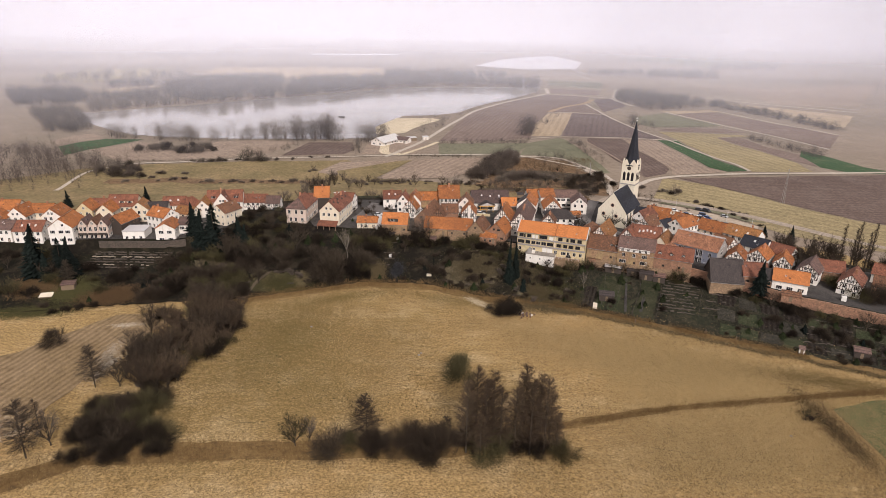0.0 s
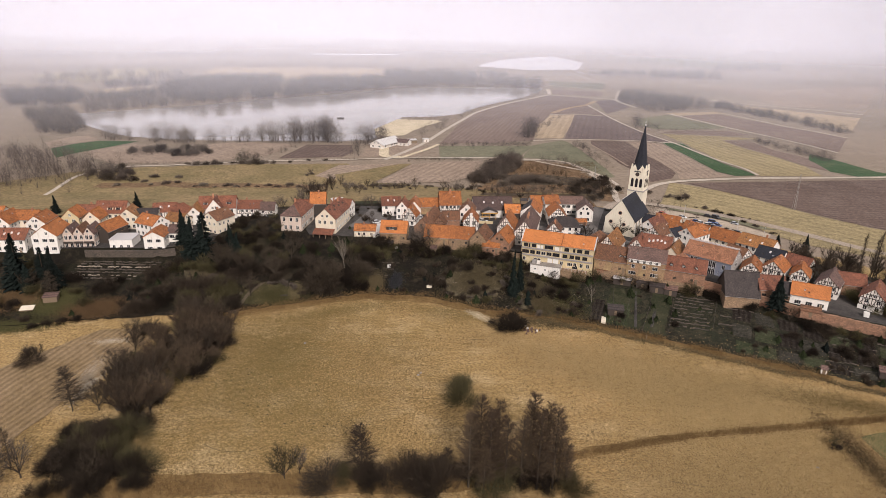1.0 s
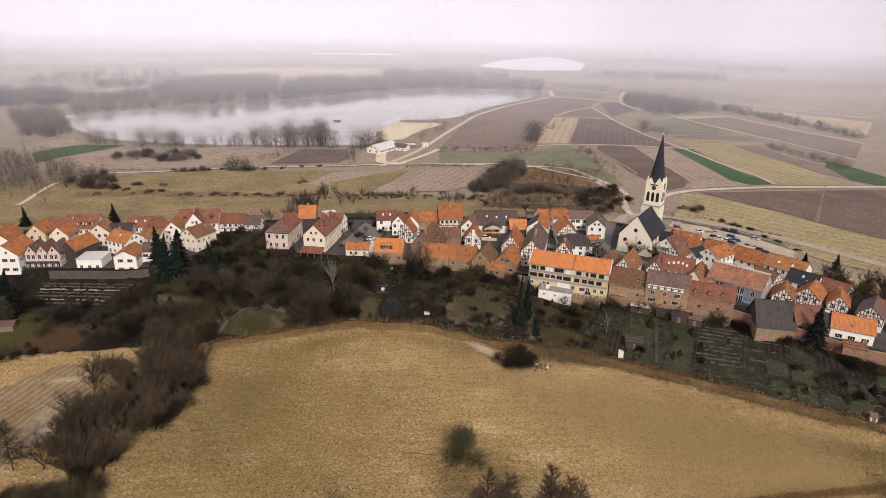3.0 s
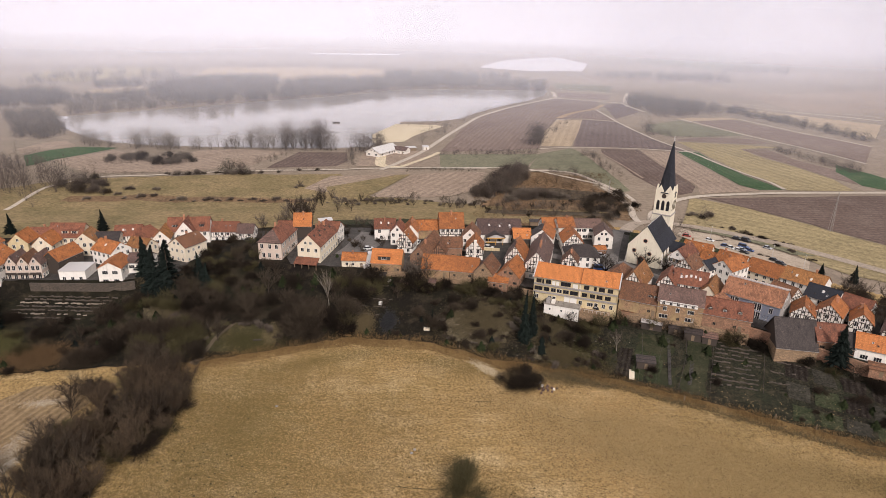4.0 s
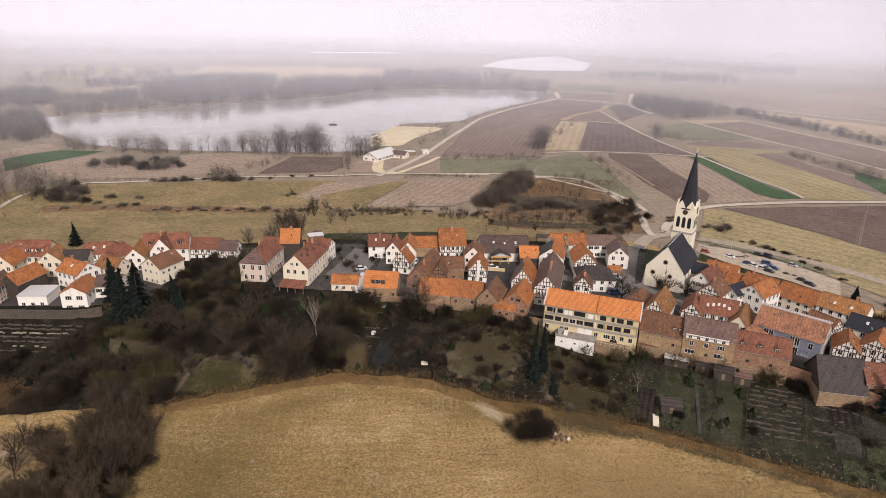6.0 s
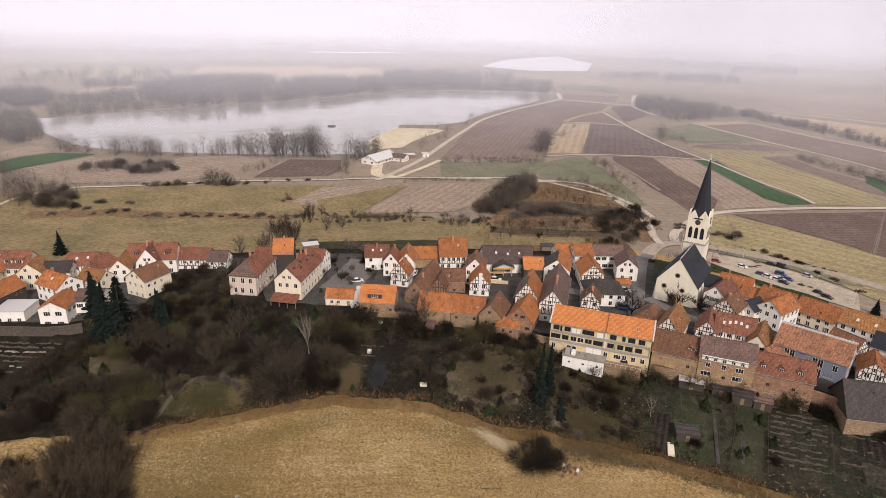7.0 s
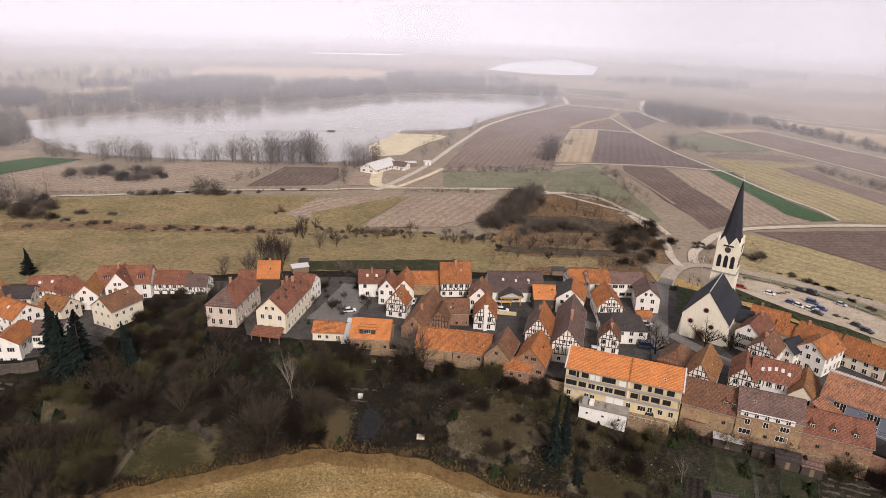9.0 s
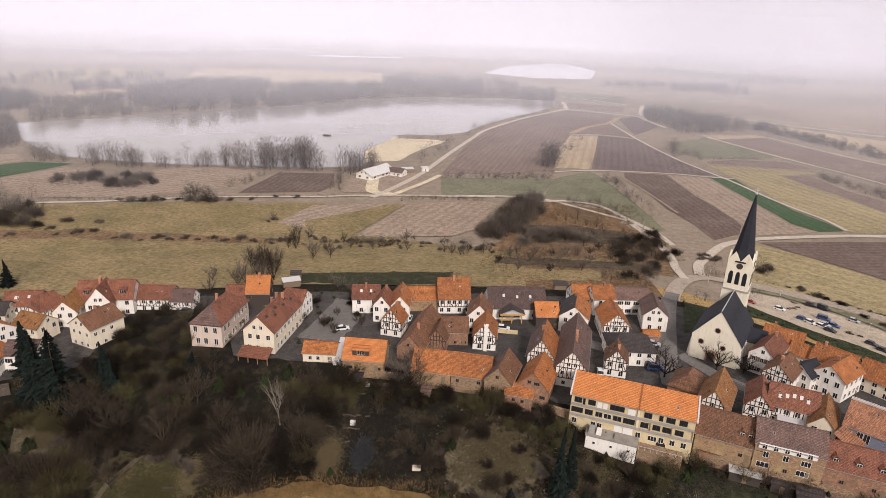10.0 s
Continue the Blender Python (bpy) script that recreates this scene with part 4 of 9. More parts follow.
tree_kind("yew", "yew_bush", None, conifer_mesh(99, 3.4, 1.6, "needle", 16, 12, 5, 0.0), "dark blue-green yew in a garden", "bush", "foliage")


def plant(key, x, y, size=1.0, rz=None, z=None, squash=1.0, group=""):
    rnd = random.Random(int(x * 37 + y * 101))
    ob = copy_thing(TREES[key], Matrix.Identity(4))
    s = size * rnd.uniform(0.92, 1.08)
    ob.matrix_basis = pose(x, y, ground_z(x, y) - 0.1 if z is None else z, 0, 0, rnd.uniform(0, 360) if rz is None else rz) @ Matrix.Diagonal((s, s, s * squash, 1))
    if group:
        ob["group"] = group
    return ob


# ---- houses ----
def window_mesh(name, w, h, bars=1, mat="frame"):
    """A frame with its mullions, one connected plate standing proud of the wall, and the pane set back in it. Local x across, y out of the wall, z up."""
    t, d = 0.07, 0.08
    xs = [-w / 2, -w / 2 + t]
    for k in range(bars):
        x = -w / 2 + w * (k + 1) / (bars + 1)
        xs += [x - 0.03, x + 0.03]
    xs += [w / 2 - t, w / 2]
    zs = [0, t, h - t, h]
    n = len(xs)
    v = [(x, y, z) for y in (0.0, d) for z in zs for x in xs]
    f = []

    def solid_cell(i, j):
        return 0 <= i < n - 1 and 0 <= j < 3 and (j != 1 or i % 2 == 0)

    for j in range(3):
        for i in range(n - 1):
            if solid_cell(i, j):
                a, b, c, e = (q + 4 * n for q in (j * n + i, j * n + i + 1, (j + 1) * n + i + 1, (j + 1) * n + i))
                f.append((e, c, b, a))
                for di, dj, p, q in ((-1, 0, a, e), (1, 0, c, b), (0, -1, b, a), (0, 1, e, c)):
                    if not solid_cell(i + di, j + dj):
                        f.append((p, q, q - 4 * n, p - 4 * n))
    pane = Build()
    pane.box(-w / 2 + t * 0.6, 0.006, t * 0.6, w / 2 - t * 0.6, 0.03, h - t * 0.6)
    return mesh_from(name, v, f, [mat]), pane.mesh("pane", ["glass"])


WIN = {
    "small": window_mesh("window", 1.0, 1.2),
    "mid": window_mesh("window", 1.2, 1.55),
    "tall": window_mesh("window", 1.2, 1.9),
    "wide": window_mesh("window", 2.0, 1.4, 2),
    "band": window_mesh("window", 2.6, 1.4, 2),
    "dark": window_mesh("window", 2.5, 1.35, 1),
    "shutter": window_mesh("window", 0.95, 1.35),
    "hole": window_mesh("window", 0.9, 0.95, 1, "wood"),
    "slot": window_mesh("window", 1.5, 1.0, 2, "wood"),
    "french": window_mesh("window", 1.3, 2.5),
    "lone": window_mesh("window", 0.7, 0.7, 0),
}


sb = Build()
sb.box(-0.26, 0.0, 0.0, 0.26, 0.06, 1.35)
SHUTTER = sb.mesh("shutter", ["wood"])


def window_on(parent, kind, x, y, z, rz, name="window"):
    me, pane = WIN[kind]
    w = put(name, me, parent, pose(x, y, z, 0, 0, rz))
    put("pane", pane, w)
    if kind == "shutter":
        for s in (-0.78, 0.78):
            put("shutter", SHUTTER, w, pose(s, 0.0, 0.0))
    return w


def timber_lines(b, width, z0, z1, up_to, storeys, step=1.0):
    """Half-timbering in the plane y = 0, which faces -y. up_to(x) gives the wall's top at x."""
    hs = [z0 + (z1 - z0) * k / storeys for k in range(storeys + 1)]
    out = (0, -1, 0)
    for h in hs:
        b.beam((-width / 2, 0, h), (width / 2, 0, h), 0.26, 0.05, out)
    n = max(2, round(width / step))
    for k in range(n + 1):
        x = -width / 2 + 0.12 + (width - 0.24) * k / n
        b.beam((x, 0, z0), (x, 0, max(z0 + 0.1, up_to(x) - 0.1)), 0.22, 0.045, out)
    for lo, hi in zip(hs, hs[1:]):
        for s in (-1, 1):
            b.beam((s * width * 0.48, 0, lo), (s * width * 0.27, 0, hi), 0.2, 0.04, out)
            if width > 6:
                b.beam((s * width * 0.04, 0, lo), (s * width * 0.2, 0, hi), 0.18, 0.04, out)
    top = up_to(0)
    h = z1 + 1.3
    while h < top - 0.8:
        half = width / 2 * (top - h) / (top - z1 + 1e-6)
        b.beam((-half, 0, h), (half, 0, h), 0.22, 0.045, out)
        h += 1.5


def dormer(house_ob, x, y, z, w, depth, face, roof, wall, name="dormer", flat=False):
    """A dormer whose front looks along face (+1 or -1 on local y)."""
    b = Build()
    h = 1.5
    y1 = y - face * depth
    ya, yb = sorted((y, y1))
    b.box(x - w / 2, ya, z - 0.6, x + w / 2, yb, z + h)
    d = put(name, b.mesh(name, [wall]), house_ob)
    r = Build()
    o = 0.2
    yo, yi = y + face * o, y1 - face * depth * 0.6
    if flat:
        r.solid([(x - w / 2 - o, yo, z + h), (x + w / 2 + o, yo, z + h), (x + w / 2 + o, yi, z + h + 0.7), (x - w / 2 - o, yi, z + h + 0.7)],
                [(x - w / 2 - o, yo, z + h + 0.15), (x + w / 2 + o, yo, z + h + 0.15), (x + w / 2 + o, yi, z + h + 0.85), (x - w / 2 - o, yi, z + h + 0.85)])
    else:
        t = 0.14
        for s in (-1, 1):
            q = [(x + s * (w / 2 + o), yo, z + h - 0.12), (x, yo, z + h + w * 0.45), (x, yi, z + h + w * 0.45), (x + s * (w / 2 + o), yi, z + h - 0.12)]
            r.solid(q, [(a, c, e + t) for a, c, e in q])
        b2 = Build()
        b2.face([(x - w / 2, y + face * 0.01, z + h), (x + w / 2, y + face * 0.01, z + h), (x, y + face * 0.01, z + h + w * 0.42)])
        put("gable", b2.mesh("gable", [wall]), d)
    put("dormer_roof", r.mesh("dormer_roof", [roof]), d)
    window_on(d, "wide" if w > 2 else "small", x, y + face * 0.005, z + 0.25, 180 if face < 0 else 0)
    return d


def house(label, x, y, ang, length, width, eave, rise, roof, wall, g=None, below=4.0, base=None, hip=0.0, win="mid", storeys=2, timber="", fronts="abcd",
          chimneys=1, over=0.35, gap=2.6, roof2=None, skylights=0, name="house", category="house", bays=True, door=True):
    """Ridge along local x. Sides: a = -y, b = +y, c = -x gable, d = +x gable."""
    g = ground_z(x, y) if g is None else g
    if fronts == "abcd":
        fronts = "abc" if abs(ang) > 45 else "acd"
    if len(label.split()) < 4:
        label += " and pale rendered walls"
    e = empty(name, x, y, g, ang, label, category, "houses of the village")
    rnd = random.Random(int(abs(x) * 13 + abs(y) * 7))
    L, W, E, T = length / 2, width / 2, eave, eave + rise
    wb = Build()
    zb = -0.0 if base else -below
    ring = [(-L, -W), (L, -W), (L, W), (-L, W)]
    n = len(wb.v)
    wb.v += [(a, c, zb) for a, c in ring] + [(a, c, E) for a, c in ring]
    if hip:
        wb.f += [(n + j, n + (j + 1) % 4, n + 4 + (j + 1) % 4, n + 4 + j) for j in range(4)]
        wb.i += [0] * 4
    else:
        wb.v += [(L, 0, T - 0.05), (-L, 0, T - 0.05)]
        wb.f += [(n, n + 1, n + 5, n + 4), (n + 1, n + 2, n + 6, n + 8, n + 5), (n + 2, n + 3, n + 7, n + 6), (n + 3, n, n + 4, n + 9, n + 7)]
        wb.i += [0] * 4
    wb.link("wall", [wall], e)
    if base:
        bb = Build()
        bb.box(-L - 0.06, -W - 0.06, -below, L + 0.06, W + 0.06, 0.0)
        bb.link("plinth", [base], e)
    # roof: slabs with thickness, overhang, and a ridge roll
    t, sl = 0.2, rise / W
    og = over * 0.8
    for s in (-1, 1):
        r = Build()
        lo = (W + over)
        zl = E - over * sl
        if hip:
            q = [(-L - over, s * lo, zl), (L + over, s * lo, zl), (L - hip, 0, T), (-L + hip, 0, T)]
        else:
            q = []
            for k in range(9):
                q.append((-L - og + (2 * L + 2 * og) * k / 8, s * lo, zl + rnd.uniform(-0.04, 0.04)))
            for k in range(8, -1, -1):
                q.append((-L - og + (2 * L + 2 * og) * k / 8, 0, T + (rnd.uniform(-0.09, 0.02) if 0 < k < 8 else 0)))
        if s > 0:
            q = q[::-1]
        r.solid(q, [(a, c, z + t) for a, c, z in q])
        r.link("roof_slope", [roof2 if roof2 and s > 0 else roof], e)
    if hip:
        for s in (-1, 1):
            r = Build()
            q = [(s * (L + over), -s * (W + over), E - over * sl), (s * (L + over), s * (W + over), E - over * sl), (s * (L - hip), 0, T)]
            r.solid(q, [(a, c, z + t) for a, c, z in q])
            r.link("roof_slope", [roof2 or roof], e)
    rr = Build()
    rr.tube((-L - og + hip, 0, T + t * 0.75), (L + og - hip, 0, T + t * 0.75), 0.16, 0.16, 6)
    rr.link("ridge_tiles", [roof], e)
    for s in (-1, 1):
        gutter = Build()
        gutter.box(-L - og, s * (W + over) - 0.07, E - over * sl - 0.06, L + og, s * (W + over) + 0.07, E - over * sl + 0.06)
        gutter.link("gutter", ["greywall"], e)
    # chimneys
    for k in range(chimneys):
        cx = rnd.uniform(-0.6, 0.6) * L
        c = Build()
        cy = rnd.uniform(-0.25, 0.25) * W
        c.box(cx - 0.3, cy - 0.35, E + rise * 0.6, cx + 0.3, cy + 0.35, T + 1.0)
        c.box(cx - 0.38, cy - 0.43, T + 1.0, cx + 0.38, cy + 0.43, T + 1.12)
        c.link("chimney", ["chimney"], e)
    for k in range(skylights):
        sx = -L * 0.7 + 1.4 * L * (k + 0.5) / skylights
        sy = -W * rnd.uniform(0.42, 0.6)
        a = math.atan2(rise, W)
        s = Build()
        s.box(-0.36, -0.5, 0.0, 0.36, 0.5, 0.1)
        sk = s.link("skylight", ["frame"], e, Matrix.Translation((sx, sy, T + sy * -0 + (-abs(sy)) * sl + t)) @ Matrix.Rotation(a, 4, "X"))
        s = Build()
        s.box(-0.28, -0.42, 0.1, 0.28, 0.42, 0.12)
        s.link("pane", ["zinc"], sk)
    # small hatches and vents in the tiles
    for k in range(rnd.randint(0, 3) if not hip and rise > 2.4 and name == "house" else 0):
        hx, hy = rnd.uniform(-0.75, 0.75) * L, rnd.choice((-1, -1, 1)) * W * rnd.uniform(0.25, 0.75)
        hb = Build()
        hb.box(-0.24, -0.3, 0.0, 0.24, 0.3, 0.09)
        hb.box(-0.17, -0.22, 0.09, 0.17, 0.22, 0.12, 1)
        hb.link("roof_hatch", [rnd.choice(["zinc", "darkwood", "greywall"]), "glass"], e, Matrix.Translation((hx, hy, T - abs(hy) * sl + t)) @ Matrix.Rotation(math.atan2(rise, W) * (1 if hy < 0 else -1), 4, "X"))
    # windows, storey by storey
    def row(side, z, n, span, kind):
        old = wall in ("stone", "brick", "ochre", "darkwood") and kind in ("small", "mid", "wide")
        for k in range(n):
            if rnd.random() < (0.35 if old else 0.08):
                continue
            u = -span / 2 + span * (k + 0.5 + rnd.uniform(-0.12, 0.12) * (2 if old else 1)) / n
            if old:
                kind, z = ("slot" if rnd.random() < 0.25 else "hole"), z + rnd.uniform(-0.2, 0.25)
            if side == "a":
                window_on(e, kind, u, -W - 0.004, z, 180)
            elif side == "b":
                window_on(e, kind, u, W + 0.004, z, 0)
            elif side == "c":
                window_on(e, kind, -L - 0.004, u, z, 90)
            else:
                window_on(e, kind, L + 0.004, u, z, -90)
    h = E / storeys
    for st in range(storeys):
        for side in fronts if win else "":
            span = length if side in "ab" else width
            row(side, st * h + min(0.95, h * 0.3), max(1, int(span / gap)), span * 0.92, win)
    if not hip and win and rise > 2.4:
        for side in "cd":
            if side in fronts:
                row(side, E + 0.5, 2 if width > 7.5 else 1, width * 0.45, "small")
    if door and "a" in fronts:
        db = Build()
        db.box(L * 0.55, -W - 0.06, 0, L * 0.55 + 1.0, -W - 0.003, 2.05)
        db.link("door", ["wood"], e)
    # half-timbering
    for side in timber:
        tb = Build()
        span = length if side in "ab" else width
        z0 = 0.2 if storeys == 1 else h * 1.0 - 0.1
        if side in "ab" or hip:
            timber_lines(tb, span, z0, E - 0.1, lambda u: E, max(1, storeys - 1))
        else:
            timber_lines(tb, span, z0, E, lambda u: T - abs(u) / W * rise, max(1, storeys - 1))
        place = {"a": pose(0, -W - 0.003, 0), "b": pose(0, W + 0.003, 0, 0, 0, 180), "c": pose(-L - 0.003, 0, 0, 0, 0, -90), "d": pose(L + 0.003, 0, 0, 0, 0, 90)}[side]
        tb.link("timber_frame", ["timber"], e, place, "dark half-timber beams")
    return e


# middle of the village
house("pale two-storey schoolhouse with hipped red-grey roof and rows of windows", -69.5, 284.5, 85, 18.6, 9.4, 7.2, 4.0, "red", "pinkish", g=12, hip=4.6, win="tall", gap=2.5, roof2="mauve", chimneys=1)
h = house("cream gabled house with a patched red roof full of holes", -53, 283.5, 82, 20.8, 9.2, 7.0, 4.4, "red", "cream", g=12, win="mid", gap=2.9, chimneys=3)
house("orange tiled house with a dark boarded front", -64.4, 306.3, 7, 7.4, 8, 6.5, 4.5, "bright", "darkwood", g=11, timber="", chimneys=1, win="small")
house("low red tiled outbuilding", -71.7, 307.2, 7, 7.5, 7, 4.2, 2.8, "red", "darkwood", g=11, storeys=1, chimneys=0)
house("red tiled white end house", -50.0, 299, -10, 7, 8, 6, 3, "red", "white", g=12, chimneys=0)
house("low cream outhouse with orange tiles", -36.5, 272.7, 0, 9.2, 6.5, 3.0, 2.0, "orange", "cream", g=12, storeys=1, win="small", chimneys=1, base="stone")
h = house("orange tiled house with a wide dormer on a stone base", -23.4, 270.6, -3, 11.4, 9.5, 3.6, 3.9, "bright", "ochre", g=12, storeys=1, win="small", chimneys=0, base="stone", below=5)
dormer(h, -0.8, -3.9, 4.5, 4.6, 2.6, -1, "bright", "darkwood", flat=True)
house("small half-timbered gabled house with red tiles", -17.6, 290, 78, 6.5, 6.6, 5.0, 4.0, "orange", "white", g=12, timber="ca", chimneys=1)
house("white narrow gabled house with red tiles", -22.1, 300.7, 87, 9.2, 5.4, 6, 3.2, "red", "white", g=12, chimneys=1)
house("white gabled house with orange tiles", -16.6, 302.5, 91, 11.5, 5.8, 6, 3.2, "orange", "white", g=12, chimneys=1)
house("white house with red roof and skylights", -28.5, 305.8, 7, 9.0, 8, 5.5, 3.2, "red", "white", g=12, skylights=2, gap=3.2)
house("long low barn with orange tiles", -11.0, 309.5, 7, 11.5, 8, 4.2, 3.3, "orange", "ochre", g=12, storeys=1, win="small", chimneys=0)
house("tall half-timbered house with a steep orange roof", 0.2, 310, 7, 10.6, 10, 5.6, 5.4, "orange", "white", g=12, timber="acd", gap=2.0, chimneys=1)
house("old house with a sagging mossy brown roof", -9.0, 283.6, 77, 22, 7.6, 4.0, 4.0, "brown", "brick", g=12, storeys=1, win="small", chimneys=1)
house("brown tiled wing house", 1.0, 287.3, 3, 8, 8.4, 4.6, 3.0, "brown", "brick", g=12, win="small", chimneys=0)
house("small brown gabled barn with a timber front", -3.4, 282.5, 80, 8, 5.6, 4.0, 3.2, "brown", "brick", g=12, timber="c", storeys=1, win="", chimneys=0)
house("white gabled house with a brown roof", 9.0, 295.5, 85, 9.5, 7.2, 6.4, 3.8, "brown", "white", g=12, chimneys=1, gap=2.2)
house("half-timbered cottage with an orange roof and a white chimney", 10.4, 286.0, 86, 10, 6.8, 4.8, 4.0, "orange", "white", g=12, timber="c", chimneys=0)
house("long barn roof of bright orange tiles on a stone wall", -4.2, 267.4, -8, 10.6, 10, 3.2, 3.8, "orange", "ochre", g=12, storeys=1, win="", chimneys=0, base="stone", below=5)
house("barn of bright orange tiles on a stone wall", 6.5, 265.9, -10, 10.2, 10, 3.2, 3.8, "orange", "stone", g=12, storeys=1, win="small", gap=4, chimneys=0, base="stone", below=5)
house("grey stone gabled house with brown tiles", 14.4, 262.8, 72, 11, 7.2, 4.2, 4.0, "brown", "stone", g=12, storeys=1, win="small", chimneys=0, below=6, roof2="mauve")
house("tall narrow half-timbered house with orange roof", 26.4, 275.0, 77, 13, 7.6, 5.8, 5.2, "orange", "white", g=12, timber="c", roof2="mauve", chimneys=1, win="small")
house("brick gabled house with bright orange tiles", 23.6, 261.5, 70, 12, 8.2, 4.0, 4.2, "orange", "brick", g=12, storeys=1, win="small", chimneys=0, below=6)
house("low brick annexe with orange tiles", 18.6, 257.6, -12, 7, 6, 2.6, 1.8, "orange", "brick", g=11.5, storeys=1, win="small", chimneys=0, below=6)
house("long half-timbered house with a dark brown roof", 35.2, 275, 77, 25, 8.4, 6.0, 5.0, "mauve", "white", g=12, timber="c", chimneys=2, win="small", gap=3.5)
house("gabled house with slate and orange roof slopes", 40, 301, 76, 12, 9, 5.6, 3.6, "orange", "white", g=12, roof2="darktile", chimneys=1)
house("half-timbered white gabled house with orange roof", 51.3, 297.5, 89, 12.5, 8.2, 5.2, 4.0, "orange", "white", g=12, timber="c", chimneys=1)
house("white house under a dark hipped roof", 52.6, 281.6, -1, 13, 11, 4.8, 3.0, "darktile", "white", g=12, hip=3.4, chimneys=0, gap=3)
house("small half-timbered gabled house", 46.8, 272.8, 76, 7, 6.0, 5.0, 3.4, "brown", "white", g=12, timber="c", chimneys=1)
house("orange tiled barn", 30.6, 302.0, 3, 7.4, 9, 4.4, 3.0, "bright", "darkwood", g=12, storeys=1, win="", chimneys=0)
h = house("broad barn with a dark mauve roof and skylights", 21.2, 309.4, 5, 19, 13, 4.2, 4.8, "plum", "white", g=12, storeys=1, win="wide", gap=5, chimneys=0, skylights=3)
house("orange tiled house", 44.3, 316, 7, 7, 9, 5, 3.4, "orange", "white", g=12, chimneys=0)
house("white house with small orange roof", 50.6, 313.5, 12, 7.5, 8, 6.2, 3.2, "orange", "white", g=12, chimneys=1)
house("white house with dark brown roof and a balcony", 60.8, 315, 4, 12, 8, 5.8, 2.8, "mauve", "white", g=12, chimneys=0, win="wide")
house("white gabled house with a brown roof", 66.2, 304.5, 82, 11, 7.6, 5.8, 3.2, "mauve", "white", g=12, chimneys=0)
house("small orange tiled shed", 62.5, 293.5, 6, 5, 3.2, 2.4, 1.1, "orange", "brick", g=12, storeys=1, win="", chimneys=0, name="shed", category="shed", door=False)

# the long yellow house on the village wall, with its terrace block
h = house("long yellow house with bright orange roof and loggias", 45.46, 249.54, -19.0, 28.5, 10.7, 5.6, 3.1, "bright", "yellow", g=13.75, win="", below=9, chimneys=0, base="yellow", fronts="", door=False, over=0.5)
# dark panes on the uncut wall; some stand for shaded loggia recesses
def facade_opening(parent, x0, x1, z0, z1, frame_mat="darkwood", bars=1):
    me, pane = window_mesh("window", x1 - x0, z1 - z0, bars, frame_mat)
    put("pane", pane, put("window", me, parent, pose((x0 + x1) / 2, -5.37, z0, 0, 0, 180)))


for x0, x1, bars in ((-13.5, -11.7, 1), (-10.2, -8.4, 1), (-5.0, -1.6, 2), (2.9, 4.7, 1), (6.3, 7.2, 0), (7.9, 9.9, 1), (10.8, 12.6, 1)):
    facade_opening(h, x0, x1, 3.3, 4.75, bars=bars)
facade_opening(h, -11.45, -10.85, 2.85, 4.75, bars=0)
for x0, x1, mat in ((-14.0, -11.2, "darkwood"), (-10.7, -8.8, "darkwood"), (-8.2, -6.5, "greywall"), (-6.2, -4.4, "frame"), (-4.0, -2.0, "greywall"), (-1.6, 1.1, "darkwood"), (2.4, 4.2, "darkwood"), (5.2, 6.9, "darkwood"), (7.4, 9.3, "darkwood"), (10.2, 12.1, "darkwood")):
    facade_opening(h, x0, x1, 0.5, 1.95, mat)
for x0, x1 in ((-8.0, -6.9), (-6.6, -5.6), (-0.8, 0.9)):
    b = Build()
    b.box(x0, -5.42, 2.9, x1, -5.36, 4.6)
    b.link("panel", ["frame"], h, label="white infill panel")
for x0, x1 in ((-3.4, -1.5), (-1.3, 0.9)):
    b = Build()
    b.box(x0, -5.46, -2.5, x1, -5.36, -0.5)
    b.link("panel", ["frame"], h, label="white closed shutter door")
b = Build()
b.box(1.4, -5.62, -0.2, 1.9, -5.36, 5.2)
b.link("downpipe_wall", ["cream"], h, label="pale party wall between the two halves")
b = Build()
b.beam((1.6, -5.9, 5.6 - 0.29), (1.6, 0.0, 5.6 + 3.1), 0.3, 0.34, (0, -0.5, 0.87))
b.link("party_verge", ["orange"], h, label="upstand of tiles between the roof halves")
for zz in (2.75, -0.15):
    b = Build()
    b.box(-14.25, -5.85, zz - 0.14, 14.25, -5.38, zz)
    b.box(-14.25, -5.85, zz, 14.25, -5.77, zz + 0.5)
    b.link("balcony", ["greywall"], h, label="grey concrete gallery")
for kx in (-14.25, 4.7, 9.5, 14.1):
    b = Build()
    b.box(kx, -5.8, -0.1, kx + 0.15, -5.4, 2.6)
    b.link("pier", ["yellow"], h)
for s in (-1, 1):
    b = Build()
    q = [(s * 14.35, -5.95, 5.2), (s * 14.35, 0, 8.75), (s * 14.35, 5.95, 5.2), (s * 14.35, 5.95, 5.6), (s * 14.35, 0, 9.2), (s * 14.35, -5.95, 5.6)]
    b.solid(q, [(x + s * 0.35, y, z) for x, y, z in q])
    b.link("verge", ["zinc"], h, label="white verge wall of the gable")
for k in (-10.0, -5.4, -3.9, 5.2, 8.5, 10.5, 13.0, 15.5):
    window_on(h, "mid" if k != 8.5 else "wide", -3 + k, -5.43, -2.6, 180)
b = Build()
b.box(-9.4, -9.5, -8.2, 2.4, -5.42, -2.55)
b.box(-9.6, -9.7, -2.55, 2.6, -5.42, -2.4, 1)
b.box(-9.6, -9.7, -2.4, -9.4, -5.42, -2.0, 1)
b.box(-9.4, -9.7, -2.4, 2.6, -9.5, -2.1, 1)
terrace = b.link("terrace_block", ["white", "oldconcrete"], h, label="white flat-roofed terrace block with a grey roof")
